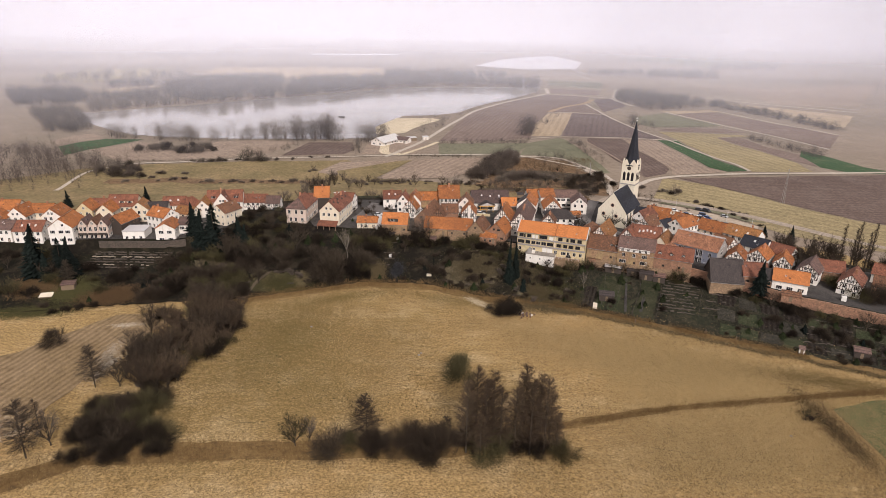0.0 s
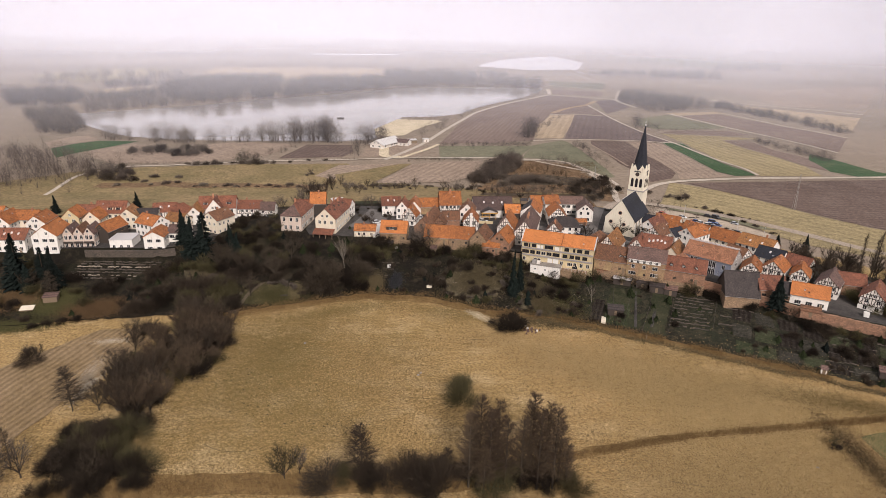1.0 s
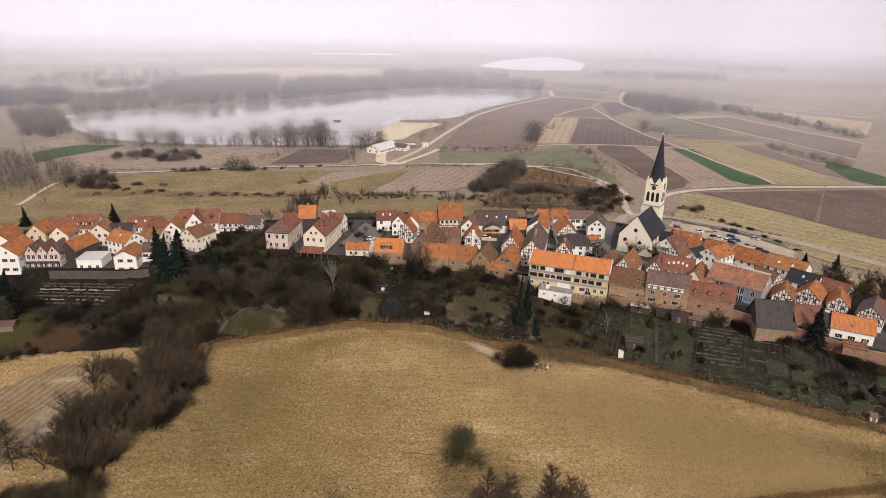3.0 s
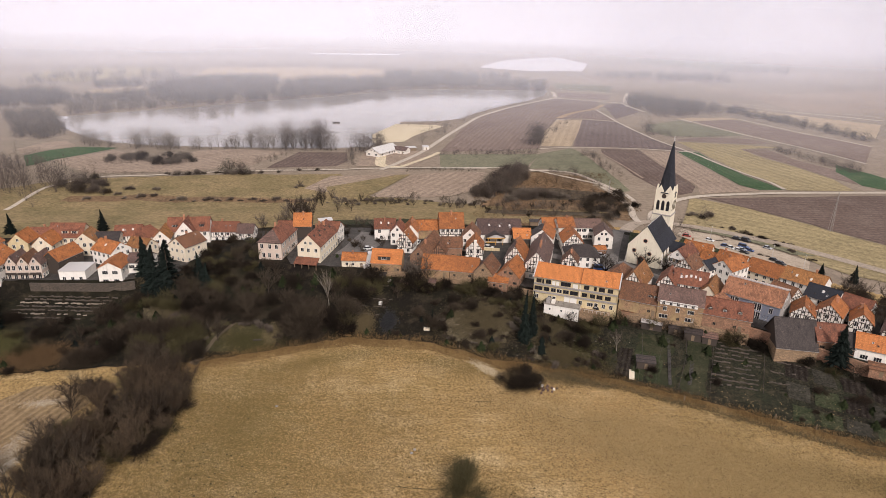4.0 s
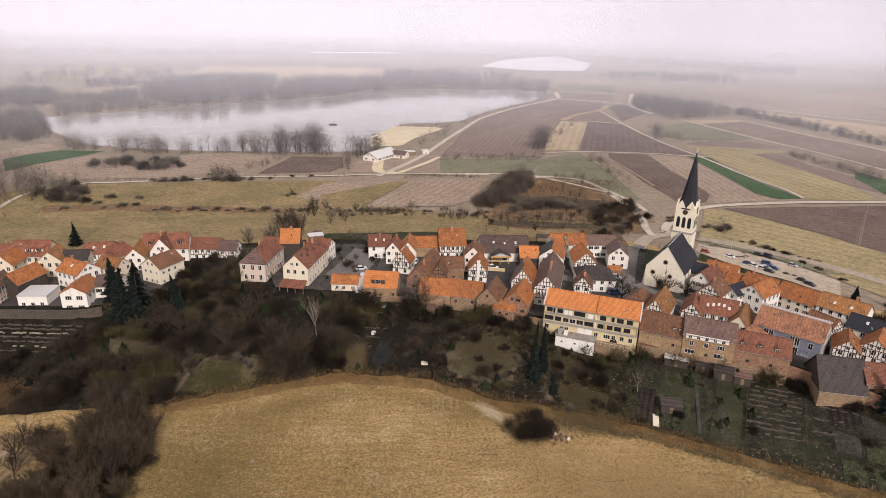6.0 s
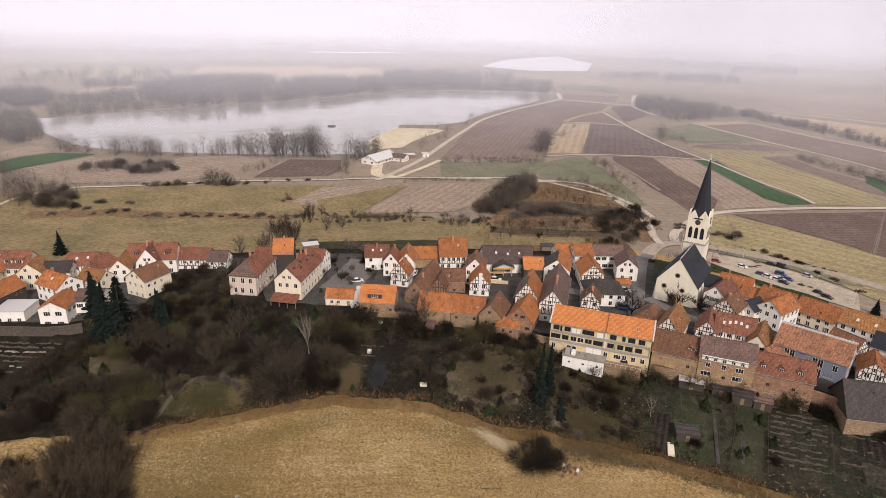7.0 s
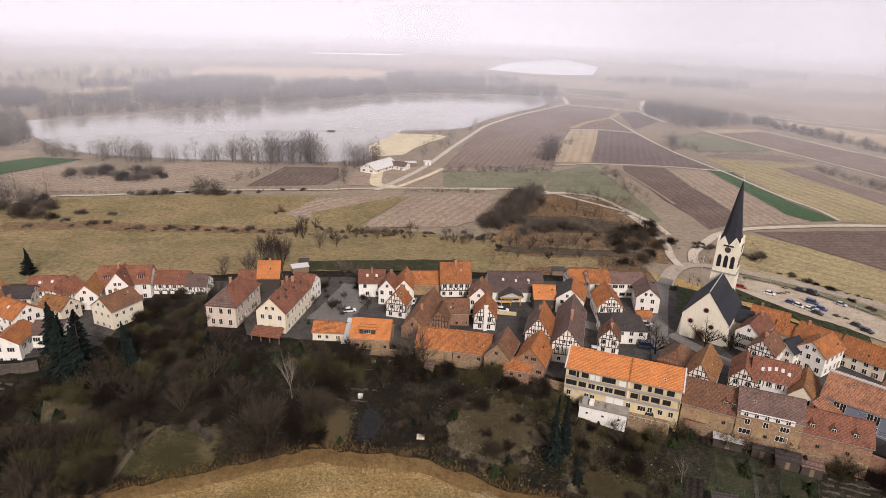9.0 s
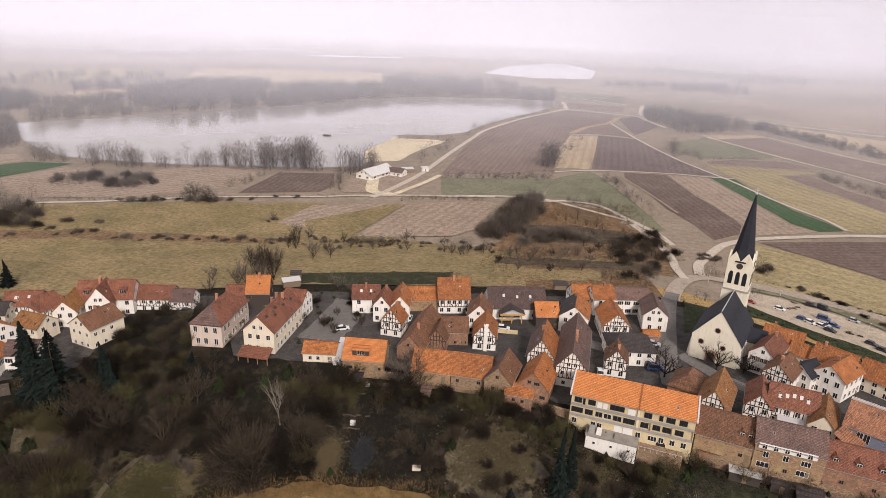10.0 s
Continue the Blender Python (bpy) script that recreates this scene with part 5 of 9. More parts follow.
for x0, x1, z0, z1, mat in ((-9.0, -7.6, -2.4, -1.2, "greywall"), (-7.2, -6.0, -2.4, -1.5, "white"), (-3.0, 0.2, -2.4, -2.0, "oldconcrete")):
    b = Build()
    b.box(x0, -8.6, z0, x1, -6.6, z1)
    b.box(x0 + 0.1, -8.5, z1, x1 - 0.1, -6.7, z1 + 0.08)
    b.link("roof_box", [mat], terrace)
b = Build()
b.box(2.62, -8.8, -9.0, 12.5, -5.42, -3.6)
b.box(2.62, -8.95, -3.6, 12.5, -8.6, -3.45)
platform = b.link("platform", ["stone"], h, label="rubble stone terrace before the house")
for k in range(8):
    b = Build()
    b.box(2.8 + 1.36 * k, -8.82, -3.45, 2.88 + 1.36 * k, -8.74, -2.5)
    b.link("rail_post", ["zinc"], platform)
b = Build()
b.box(2.7, -8.82, -2.5, 12.4, -8.74, -2.42)
b.link("handrail", ["zinc"], platform)
# flat dark slab on the wall in place of the shade in an arch
b = Build()
disc_pts = [(7.6 + 1.1 * math.cos(q * math.pi / 8), -5.44, -3.5 + 1.5 * math.sin(q * math.pi / 8)) for q in range(9)]
b.solid(disc_pts, [(x, y + 0.06, z) for x, y, z in disc_pts])
b.link("arched_opening", ["glass"], h, label="dark slab standing for a shaded arched cellar opening")
for k in range(3):
    window_on(terrace, "lone", -7.4 + 4 * k, -9.51, -4.5, 180)

# right of it along the wall
house("brown hipped roof house", 63.4, 262, 57, 10, 8, 4.4, 3.0, "brown", "brick", g=12, hip=2.5, storeys=1, win="small", chimneys=0)
house("tall gabled house with a golden lichened roof", 67.5, 254, 60, 13.5, 7.4, 5.4, 4.8, "gold", "white", g=12, timber="c", chimneys=0)
h = house("old stone house with a mossy brown roof", 66.5, 242.6, -24, 14, 10, 4.4, 4.4, "brown", "ochre", g=11.2, storeys=1, win="mid", chimneys=1, base="stone", below=6)
dormer(h, 2.6, -3.4, 5.0, 1.4, 1.6, -1, "brown", "darkwood")
dormer(h, 4.4, -3.4, 5.0, 1.4, 1.6, -1, "brown", "darkwood")
h = house("ochre house with mauve roof and a ribbon of eaves windows", 77.5, 237.6, -20, 14, 9.5, 6.6, 3.6, "mauve", "ochre", g=11, win="", gap=2.4, chimneys=0, base="stone", below=6)
b = Build()
b.box(-6.4, -5.1, 5.5, 5.2, -4.76, 6.75)
ribbon = b.link("eaves_ribbon", ["frame"], h, label="white ribbon of eaves windows")
for k in range(5):
    window_on(ribbon, "small", -5.2 + 2.25 * k, -5.11, 5.53, 180)
for kx, kz, kind in ((-4.6, 3.2, "mid"), (-0.6, 3.2, "mid"), (3.4, 3.2, "wide"), (-4.8, 0.5, "band"), (-0.2, 0.4, "hole"), (3.2, 0.5, "band")):
    window_on(h, kind, kx, -4.76, kz, 180)
h = house("brick house with red roof and three small dormers", 90.4, 233.0, -22, 15.5, 9.5, 4.6, 3.8, "red", "brick", g=11, win="mid", storeys=1, gap=3, chimneys=0, base="stone", below=6)
for k in range(3):
    dormer(h, -4.6 + 4.4 * k, -3.6, 4.9, 1.3, 1.5, -1, "red", "darkwood")
house("red tiled half-timbered house with skylights", 86.2, 253.6, -24, 11, 9, 5.4, 3.8, "red", "white", g=12, timber="a", skylights=5, chimneys=0)
house("half-timbered gabled house with red roof", 79.0, 255.4, 64, 11, 6.2, 5, 3.4, "red", "white", g=12, timber="c", chimneys=0)
house("gabled house with a golden orange roof", 91.6, 248.6, 58, 12, 6, 4.6, 3.2, "gold", "cream", g=12, chimneys=0)
house("half-timbered house with brown roof", 90.8, 268.4, 48, 10, 7.4, 5.8, 3.4, "brown", "white", g=12, timber="cd", chimneys=1)
house("white gabled house with red roof and shutters", 92.3, 279.6, 48, 12.3, 7, 6.2, 3.2, "red", "white", g=12, win="shutter", chimneys=1, gap=2.2)
house("orange tiled house", 103, 292.2, -33, 11, 9, 4.8, 3.4, "orange", "cream", g=10.5, chimneys=1)
house("low orange tiled house", 106.8, 284.4, -45, 9, 7, 3.6, 2.6, "orange", "cream", g=11, storeys=1, chimneys=0)
house("house with dark slate roof", 99.0, 271, 34, 7, 6.5, 4.6, 2.6, "slate", "white", g=12, chimneys=0)
house("white gabled house with bright orange roof", 106.6, 269.4, 37, 11.5, 8.4, 6.2, 3.2, "orange", "white", g=11.5, chimneys=1, gap=2.4)
house("orange tiled house", 112, 279.5, -47, 11, 8.5, 4.8, 3.4, "orange", "white", g=10.8, chimneys=1)
house("house with a broad orange roof", 121.2, 270.4, -50, 12.5, 9.6, 4.6, 3.6, "orange", "cream", g=10.8, chimneys=0)
house("white house with a golden orange roof", 130.6, 260.4, -48, 14, 9.4, 5.4, 3.4, "gold", "white", g=10.8, chimneys=1, skylights=2)
h = house("blue-grey clapboard house with large windows and a red roof", 104.4, 242.6, -41, 18.5, 11.6, 6.4, 4.4, "rose", "greywall", g=11.2, win="band", gap=6, chimneys=0, base="stone", below=6)
M["clapboard"] = plain_mat("blue_grey_clapboard", (0.22, 0.235, 0.30), 0.7, vary=0.1)
for k in range(16):
    b = Build()
    b.box(-9.25, -5.9, 0.3 + 0.38 * k, 9.25, -5.83, 0.58 + 0.38 * k)
    b.link("clapboard", ["clapboard"], h)
for kx, kz, kind in ((-5.6, 3.4, "french"), (-4.2, 3.4, "french"), (1.6, 3.3, "french"), (3.0, 3.3, "french"), (1.6, 0.3, "french"), (3.0, 0.3, "french"), (6.6, 3.4, "tall"), (-5.0, 0.4, "band")):
    window_on(h, kind, kx, -5.91, kz, 180)
b = Build()
b.box(-9.6, -0.5, 10.65, 9.6, 0.4, 11.05)
b.link("ridge_sheet", ["zinc"], h, label="pale metal ridge sheet")
house("large barn under a broad dark tiled roof", 107.4, 223.2, -9, 11.6, 13.0, 0.6, 7.0, "darktile", "darkwood", g=10.6, storeys=1, win="", chimneys=0, base="stone", below=6, fronts="")
house("red tiled barn", 117.4, 221.6, -8, 9.0, 10, 3.4, 3.6, "red", "brick", g=10.6, storeys=1, win="small", chimneys=0, base="stone", below=6)
house("low dark tiled barn", 123, 216.6, -16, 7.6, 8.4, 3.4, 3.2, "darktile", "brick", g=10.4, storeys=1, win="", chimneys=0, base="stone", below=6)
house("white house with bright orange roof on the village wall", 127.6, 213.6, -26, 11.6, 8.0, 4.2, 3.2, "bright", "white", g=10.4, storeys=1, win="wide", gap=3.8, chimneys=0, base="stone", below=5)
house("house with a dark slate roof and skylight", 129.2, 246, -45, 10, 8.5, 5.6, 3.2, "slate", "white", g=10.8, skylights=1, chimneys=0)
house("half-timbered house with orange gabled roof", 127, 237, 50, 10.5, 8, 4.6, 3.4, "orange", "white", g=10.8, timber="cd", chimneys=1)
house("half-timbered house with red roof", 137.4, 240.6, -50, 9.5, 8.4, 5, 3.2, "red", "white", g=10.4, timber="acd", chimneys=0)
house("half-timbered gabled house with orange tiles", 134.4, 232.6, 58, 9.5, 6.4, 4.4, 3.0, "orange", "white", g=10.4, timber="c", chimneys=1)
house("half-timbered house with dark roof", 141.2, 225, 51, 13, 7.6, 5, 3.2, "mauve", "white", g=10, timber="cd", chimneys=0)
house("red tiled house", 149.4, 226.5, -20, 9, 8, 4.6, 3.2, "red", "brick", g=9.6, chimneys=0)
house("half-timbered gabled house with red tiles", 151, 214.6, 51, 12, 7.6, 5, 3.6, "red", "white", g=9.4, timber="cd", chimneys=1)
house("half-timbered house beside the long red roof", 116.3, 247.4, -58, 8.5, 7, 5.4, 3.2, "brown", "white", g=11, timber="ad", chimneys=0)
house("orange gabled house", 117.5, 236.5, 60, 9.5, 7, 4.4, 3.2, "orange", "white", g=10.8, timber="c", chimneys=0)
house("red brown tiled house", 163, 212, -35, 10, 8, 4.6, 3.2, "brown", "brick", g=8.6, chimneys=0)
house("red tiled house among trees", 172, 226, -40, 10, 8, 4.6, 3.2, "red", "white", g=8, chimneys=1)

# left wing of the village
house("white house with grey-brown roof and balcony", -190.5, 252.5, -3, 9, 9, 6.2, 2.8, "mauve", "white", g=9, chimneys=0)
house("white gabled house with orange roof", -202, 262.5, 92, 9, 8, 6, 3.2, "orange", "white", g=9.6, chimneys=0)
house("white gabled house with orange tiles", -195.2, 270, 91, 11, 9, 6, 4, "orange", "white", g=9.8, chimneys=1)
house("long white house with brown-red roof", -179.8, 252.8, 4, 12, 9.5, 5.6, 3.4, "red", "white", g=9, skylights=3, gap=2.8, chimneys=0)
house("orange tiled house", -188.5, 275.4, 4, 10, 8, 5.8, 3.2, "orange", "cream", g=10, chimneys=1)
house("white gabled house with orange roof", -180.6, 271.5, 97, 11.4, 8, 6, 3.2, "orange", "white", g=10, chimneys=0)
house("large white gabled house with balcony and orange roof", -166.2, 255.8, 96, 13.8, 10, 7.2, 3.8, "orange", "white", g=9, win="wide", gap=2.6, chimneys=0)
for k in range(3):
    h = house("terraced house with brown roof, loggia and pale walls", -158.8 + 4.1 * k, 257.6 + 0.5 * k, 98, 9, 4.0, 6.8, 2.8, "mauve" if k != 1 else "brown", "pinkish", g=9, win="tall", gap=1.7, chimneys=0)
    b = Build()
    b.box(-5.4, -1.9, 2.9, -4.5, 1.9, 3.0)
    b.box(-5.4, -1.9, 3.0, -5.3, 1.9, 3.8)
    b.link("balcony", ["darkwood"], h)
house("yellow gabled house with orange tiles", -169.4, 277.6, 97, 9, 7.4, 6.6, 3.6, "orange", "yellow", g=10, chimneys=0)
house("red tiled house", -166, 285.8, 5, 10, 8, 5.8, 3.2, "red", "white", g=10, chimneys=1)
h = house("broad house with red roof and two wide dormers", -155.8, 286.2, 5, 13.4, 9.4, 6.6, 4.4, "red", "cream", g=10, chimneys=0)
dormer(h, 0, -3.6, 7.4, 2.6, 2, -1, "red", "cream", flat=True)
dormer(h, 3.6, -3.6, 7.4, 2.6, 2, -1, "red", "cream", flat=True)
house("pale gabled house with orange tiles", -159.5, 277, 95, 9, 7.4, 6.2, 3.6, "orange", "cream", g=10, chimneys=0)
house("house with dark boarded balconies and orange roof", -146.0, 264.5, 78, 12, 7.2, 6.2, 3.2, "orange", "darkwood", g=9.4, win="wide", chimneys=0, gap=2.4)
b = Build()
b.box(-4.6, -4.4, -3.0, 4.6, 4.4, 5.0)
b.box(-4.75, -4.55, 5.0, 4.75, 4.55, 5.25, 1)
flat = empty("flat_roofed_house", -137.0, 258.0, 8.6, 6, "white cubic house with a flat pale roof", "house", "houses of the village")
b.link("wall", ["white", "zinc"], flat)
for k in range(3):
    window_on(flat, "mid", -2.9 + 2.9 * k, -4.41, 1.3, 180)
house("orange tiled house", -131.5, 272.4, -25, 11, 9, 6, 3.2, "orange", "white", g=10, skylights=1, chimneys=1)
house("pale gabled house", -146, 282, 100, 9, 8, 6.4, 3.4, "gold", "cream", g=10, chimneys=0)
house("house with grey roof", -139, 285, 10, 9, 8, 5.6, 2.6, "darktile", "cream", g=10, chimneys=0)
house("half-timbered house with brown-red roof and skylights", -134, 292, 12, 10.5, 8.4, 5.8, 3.2, "red", "white", g=10, timber="a", skylights=2, chimneys=0)
house("red roofed half-timbered house", -126.6, 291.4, 60, 9, 8, 5.4, 3.6, "red", "white", g=10, timber="a", chimneys=0, hip=2.5)
h = house("white cubic house with orange roof and large windows", -122.8, 258.4, 96, 10.5, 8.2, 6.6, 2.2, "orange", "white", g=8.8, win="wide", chimneys=0, gap=2.8)
house("white house with stacked terraces", -115.8, 264.5, 8, 8, 9, 6.4, 2.2, "mauve", "white", g=8.8, win="wide", chimneys=0)
house("cream house with a red-brown roof and ivy", -104.6, 279.6, 66, 11, 9, 6.8, 3.2, "brown", "cream", g=10, chimneys=1, win="small")
h = house("broad house with red roof, dormers and chimneys", -111.5, 299.4, 10, 17, 9.4, 6.2, 4.6, "red", "white", g=10, chimneys=2)
dormer(h, -5.4, -3.4, 7.2, 2.2, 2, -1, "red", "red", flat=True)
dormer(h, 5.4, -3.4, 7.2, 2.2, 2, -1, "red", "red", flat=True)
house("white cross gable with red roof", -111.6, 296.0, 100, 9, 8, 6.2, 5.0, "red", "white", g=10, chimneys=0)
house("long half-timbered house with brown roof", -98.4, 303.4, 4, 13.4, 8, 4.8, 3.2, "red", "white", g=10, timber="a", chimneys=1)
house("low half-timbered house with brown roof", -88.4, 303, 2, 7, 7, 4.4, 3.0, "mauve", "white", g=10, timber="a", chimneys=0)
house("white gabled house with golden roof", -119.4, 291, 103, 11, 6.8, 5.6, 3.4, "gold", "white", g=10, chimneys=0)
house("golden tiled house", -123, 279.4, -15, 9, 7.4, 5.2, 2.8, "gold", "cream", g=10, chimneys=0)
house("white house with orange roof", -208, 251, 0, 9, 9, 6, 3.2, "orange", "white", g=9, chimneys=0)
house("white house with red roof", -214, 268, 5, 10, 9, 6, 3.4, "red", "white", g=9.5, chimneys=1)
house("orange tiled house", -208, 280, 5, 11, 9, 6, 3.4, "orange", "cream", g=9.6, chimneys=1)

# ---- church ----
church = empty("church", 77.05, 280.45, 12.4, -32, "white church with a dark slate roof and a tall pointed spire", "church")
HW, LN, CE, CT = 6.65, 20.5, 7.6, 16.2
b = Build()
b.v += [(-HW, 0, -2), (HW, 0, -2), (HW, LN, -2), (-HW, LN, -2), (-HW, 0, CE), (HW, 0, CE), (HW, LN, CE), (-HW, LN, CE), (0, 0, CT), (0, LN, CT)]
b.f += [(0, 1, 5, 8, 4), (1, 2, 6, 5), (2, 3, 7, 9, 6), (3, 0, 4, 7)]
b.i += [0] * 4
M["church_white"] = wall_mat("cream_white_church_render", (0.80, 0.72, 0.58), (0.73, 0.65, 0.52), 0.3)
b.link("nave_wall", ["church_white"], church)
for s in (-1, 1):
    b = Build()
    q = [(s * (HW + 0.6), -0.15, CE - 0.75), (0, -0.15, CT), (0, LN + 0.2, CT), (s * (HW + 0.6), LN + 0.2, CE - 0.75)]
    b.solid(q, [(x, y, z + 0.25) for x, y, z in q])
    b.link("nave_roof", ["slate"], church)
b = Build()
b.tube((0, -0.2, CT + 0.25), (0, LN, CT + 0.25), 0.12, 0.12)
b.link("ridge", ["zinc"], church)


def disc(b, x, y, z, r, n=16, depth=0.05, k=0):
    ring = [(x + r * math.cos(6.2832 * j / n), y, z + r * math.sin(6.2832 * j / n)) for j in range(n)]
    b.solid(ring, [(p, q - depth, s) for p, q, s in ring], k)


def lancet(b, x, z, w, h, y=-0.01, depth=0.05, k=0):
    """A pointed arch window in a wall that faces -y."""
    pts = [(x - w / 2, y, z), (x + w / 2, y, z), (x + w / 2, y, z + h * 0.7)]
    pts += [(x + w / 2 * math.cos(a) ** 1.0, y, z + h * 0.7 + h * 0.3 * math.sin(a)) for a in (0.5, 1.0)]
    pts += [(x, y, z + h)]
    pts += [(x - w / 2 * math.cos(a), y, z + h * 0.7 + h * 0.3 * math.sin(a)) for a in (1.0, 0.5)]
    pts += [(x - w / 2, y, z + h * 0.7)]
    b.solid(pts, [(p, q - depth, s) for p, q, s in pts], k)


for px, pz, pr in ((0, 10.2, 0.75), (-3.9, 5.6, 0.75), (2.2, 5.2, 0.7)):
    b = Build()
    disc(b, px, -0.005, pz, pr + 0.15)
    w = b.link("round_window", ["sandstone"], church)
    b = Build()
    disc(b, px, -0.058, pz, pr - 0.1, depth=0.02)
    b.link("pane", ["glass"], w)
b = Build()
lancet(b, -0.6, 0, 2.9, 3.6, -0.01, 0.4)
porch = b.link("portal", ["sandstone"], church, label="red sandstone arched portal")
b = Build()
lancet(b, -0.6, 0.05, 2.1, 3.1, -0.415, 0.05)
b.link("door", ["darkwood"], porch)
for s in (-1, 1):
    for k in range(4):
        b = Build()
        lancet(b, 0, 1.6, 1.3, 4.6)
        b.link("side_window", ["glass"], church, pose(s * (HW + 0.004), 3.4 + 4.6 * k, 0, 0, 0, 90 * s))
        b = Build()
        b.solid([(s * HW, 1.0 + 4.6 * k, -1), (s * (HW + 1.0), 1.0 + 4.6 * k, -1), (s * (HW + 1.0), 1.7 + 4.6 * k, -1), (s * HW, 1.7 + 4.6 * k, -1)],
                [(s * HW, 1.0 + 4.6 * k, 6.2), (s * (HW + 0.3), 1.0 + 4.6 * k, 5.4), (s * (HW + 0.3), 1.7 + 4.6 * k, 5.4), (s * HW, 1.7 + 4.6 * k, 6.2)])
        b.link("buttress", ["white"], church)
# sacristy with its own small gable
b = Build()
b.v += [(HW, 12, -2), (HW + 5, 12, -2), (HW + 5, 18, -2), (HW, 18, -2), (HW, 12, 4.4), (HW + 5, 12, 4.4), (HW + 5, 18, 4.4), (HW, 18, 4.4), (HW + 5, 15, 7.4), (HW - 2, 15, 7.4)]
b.f += [(0, 1, 5, 4), (1, 2, 6, 8, 5), (2, 3, 7, 6)]
b.i += [0] * 3
b.link("sacristy_wall", ["church_white"], church)
for s in (-1, 1):
    b = Build()
    q = [(HW - 2, 15 + s * 3.4, 4.0), (HW + 5.3, 15 + s * 3.4, 4.0), (HW + 5.3, 15, 7.45), (HW - 2, 15, 7.45)]
    b.solid(q, [(x, y, z + 0.2) for x, y, z in q])
    b.link("sacristy_roof", ["slate"], church)
# tower
TY, TH = 23.2, 3.7
tower = Build()
tower.box(-TH, TY - TH, -2, TH, TY + TH, 16.2)
tower.box(-TH - 0.25, TY - TH - 0.25, 16.2, TH + 0.25, TY + TH + 0.25, 16.6, 1)
tower.box(-TH + 0.15, TY - TH + 0.15, 16.6, TH - 0.15, TY + TH - 0.15, 25.0)
tw = tower.link("tower", ["church_white", "greywall"], church)
for rz in (0, 90, 180, 270):
    place = pose(0, TY, 0, 0, 0, rz)
    b = Build()
    w = TH - 0.15
    # two pointed gablets with a notch between them
    q = [(-w, -w - 0.02, 25.0), (w, -w - 0.02, 25.0), (w, -w - 0.02, 25.9), (w * 0.5, -w - 0.02, 28.6), (0, -w - 0.02, 25.7), (-w * 0.5, -w - 0.02, 28.6), (-w, -w - 0.02, 25.9)]
    b.solid(q, [(x, y + 0.5, z) for x, y, z in q])
    b.link("gablet", ["church_white"], tw, place)
    for px in (-2.0, 0, 2.0):
        b = Build()
        lancet(b, px, 18.2, 1.25, 4.2, -w - 0.005, 0.04)
        b.link("sound_opening", ["glass"], tw, place)
    b = Build()
    disc(b, 0, -w - 0.025, 24.2, 0.95, 20, 0.05)
    b.link("clock_face", ["timber"], tw, place, "dark round clock face")
b = Build()
ring = [(math.cos(6.2832 * (j + 0.5) / 8), math.sin(6.2832 * (j + 0.5) / 8)) for j in range(8)]
b.solid([(4.0 * c, TY + 4.0 * s, 25.3) for c, s in ring], [(2.9 * c, TY + 2.9 * s, 29.2) for c, s in ring])
b.solid([(2.9 * c, TY + 2.9 * s, 29.2) for c, s in ring], [(0.12 * c, TY + 0.12 * s, 46.4) for c, s in ring])
spire = b.link("spire", ["slate"], church, label="slender blue-grey slate spire")
b = Build()
b.tube((0, TY, 46.2), (0, TY, 48.4), 0.07, 0.05)
b.box(-0.5, TY - 0.05, 47.5, 0.5, TY + 0.05, 47.65)
b.tube((0, TY, 46.3), (0, TY, 46.9), 0.3, 0.3, 8)
b.link("cross", ["zinc"], spire)


# ---- grass, reed and litter ----
def blades_patch(name, spots, mat, label, h0, h1, w, lean=0.4, category="grass"):
    """Loose tufts, each a few bent blades; nobody could count them."""
    r = random.Random(len(spots) + 3)
    v, f = [], []
    for x, y in spots:
        z = ground_z(x, y) + 0.5 * noise.noise((x * 0.02, y * 0.02, 0)) * (1 if y < 210 else 0.2) + 0.1 + (0.22 if lerp_line(FOOT, x) + 2 < y < 330 else 0)
        for _ in range(2):
            a, h = r.random() * 6.283, r.uniform(h0, h1)
            dx, dy = math.cos(a) * w, math.sin(a) * w
            ox, oy = r.gauss(0, lean) * h, r.gauss(0, lean) * h
            px, py = x + r.gauss(0, 0.12), y + r.gauss(0, 0.12)
            b = len(v)
            v += [(px - dx, py - dy, z), (px + dx, py + dy, z), (px + ox, py + oy, z + h)]
            f.append((b, b + 1, b + 2))
    return tagged(put(name, mesh_from(name, v, f, [mat])), label, category, kind="stuff")


M["straw"] = twig_mat("dry_straw_blades", (0.13, 0.088, 0.04), (0.55, 0.4, 0.22))
M["litter"] = twig_mat("dead_grass_and_leaves", (0.03, 0.024, 0.015), (0.085, 0.068, 0.041))
M["bracken"] = twig_mat("russet_bracken", (0.13, 0.083, 0.047), (0.19, 0.122, 0.07))
M["paleblade"] = twig_mat("bleached_grass", (0.12, 0.095, 0.056), (0.19, 0.15, 0.092))
M["greenblade"] = twig_mat("green_grass_blades", (0.07, 0.066, 0.03), (0.1, 0.09, 0.043))
M["meadowgreen"] = twig_mat("dull_meadow_grass", (0.17, 0.125, 0.055), (0.24, 0.18, 0.08))
M["brightstraw"] = twig_mat("bleached_straw", (0.42, 0.3, 0.15), (0.62, 0.46, 0.26))
M["sandblade"] = twig_mat("pale_sandy_clods", (0.36, 0.29, 0.22), (0.6, 0.5, 0.4))
rg = random.Random(9)
spots = []
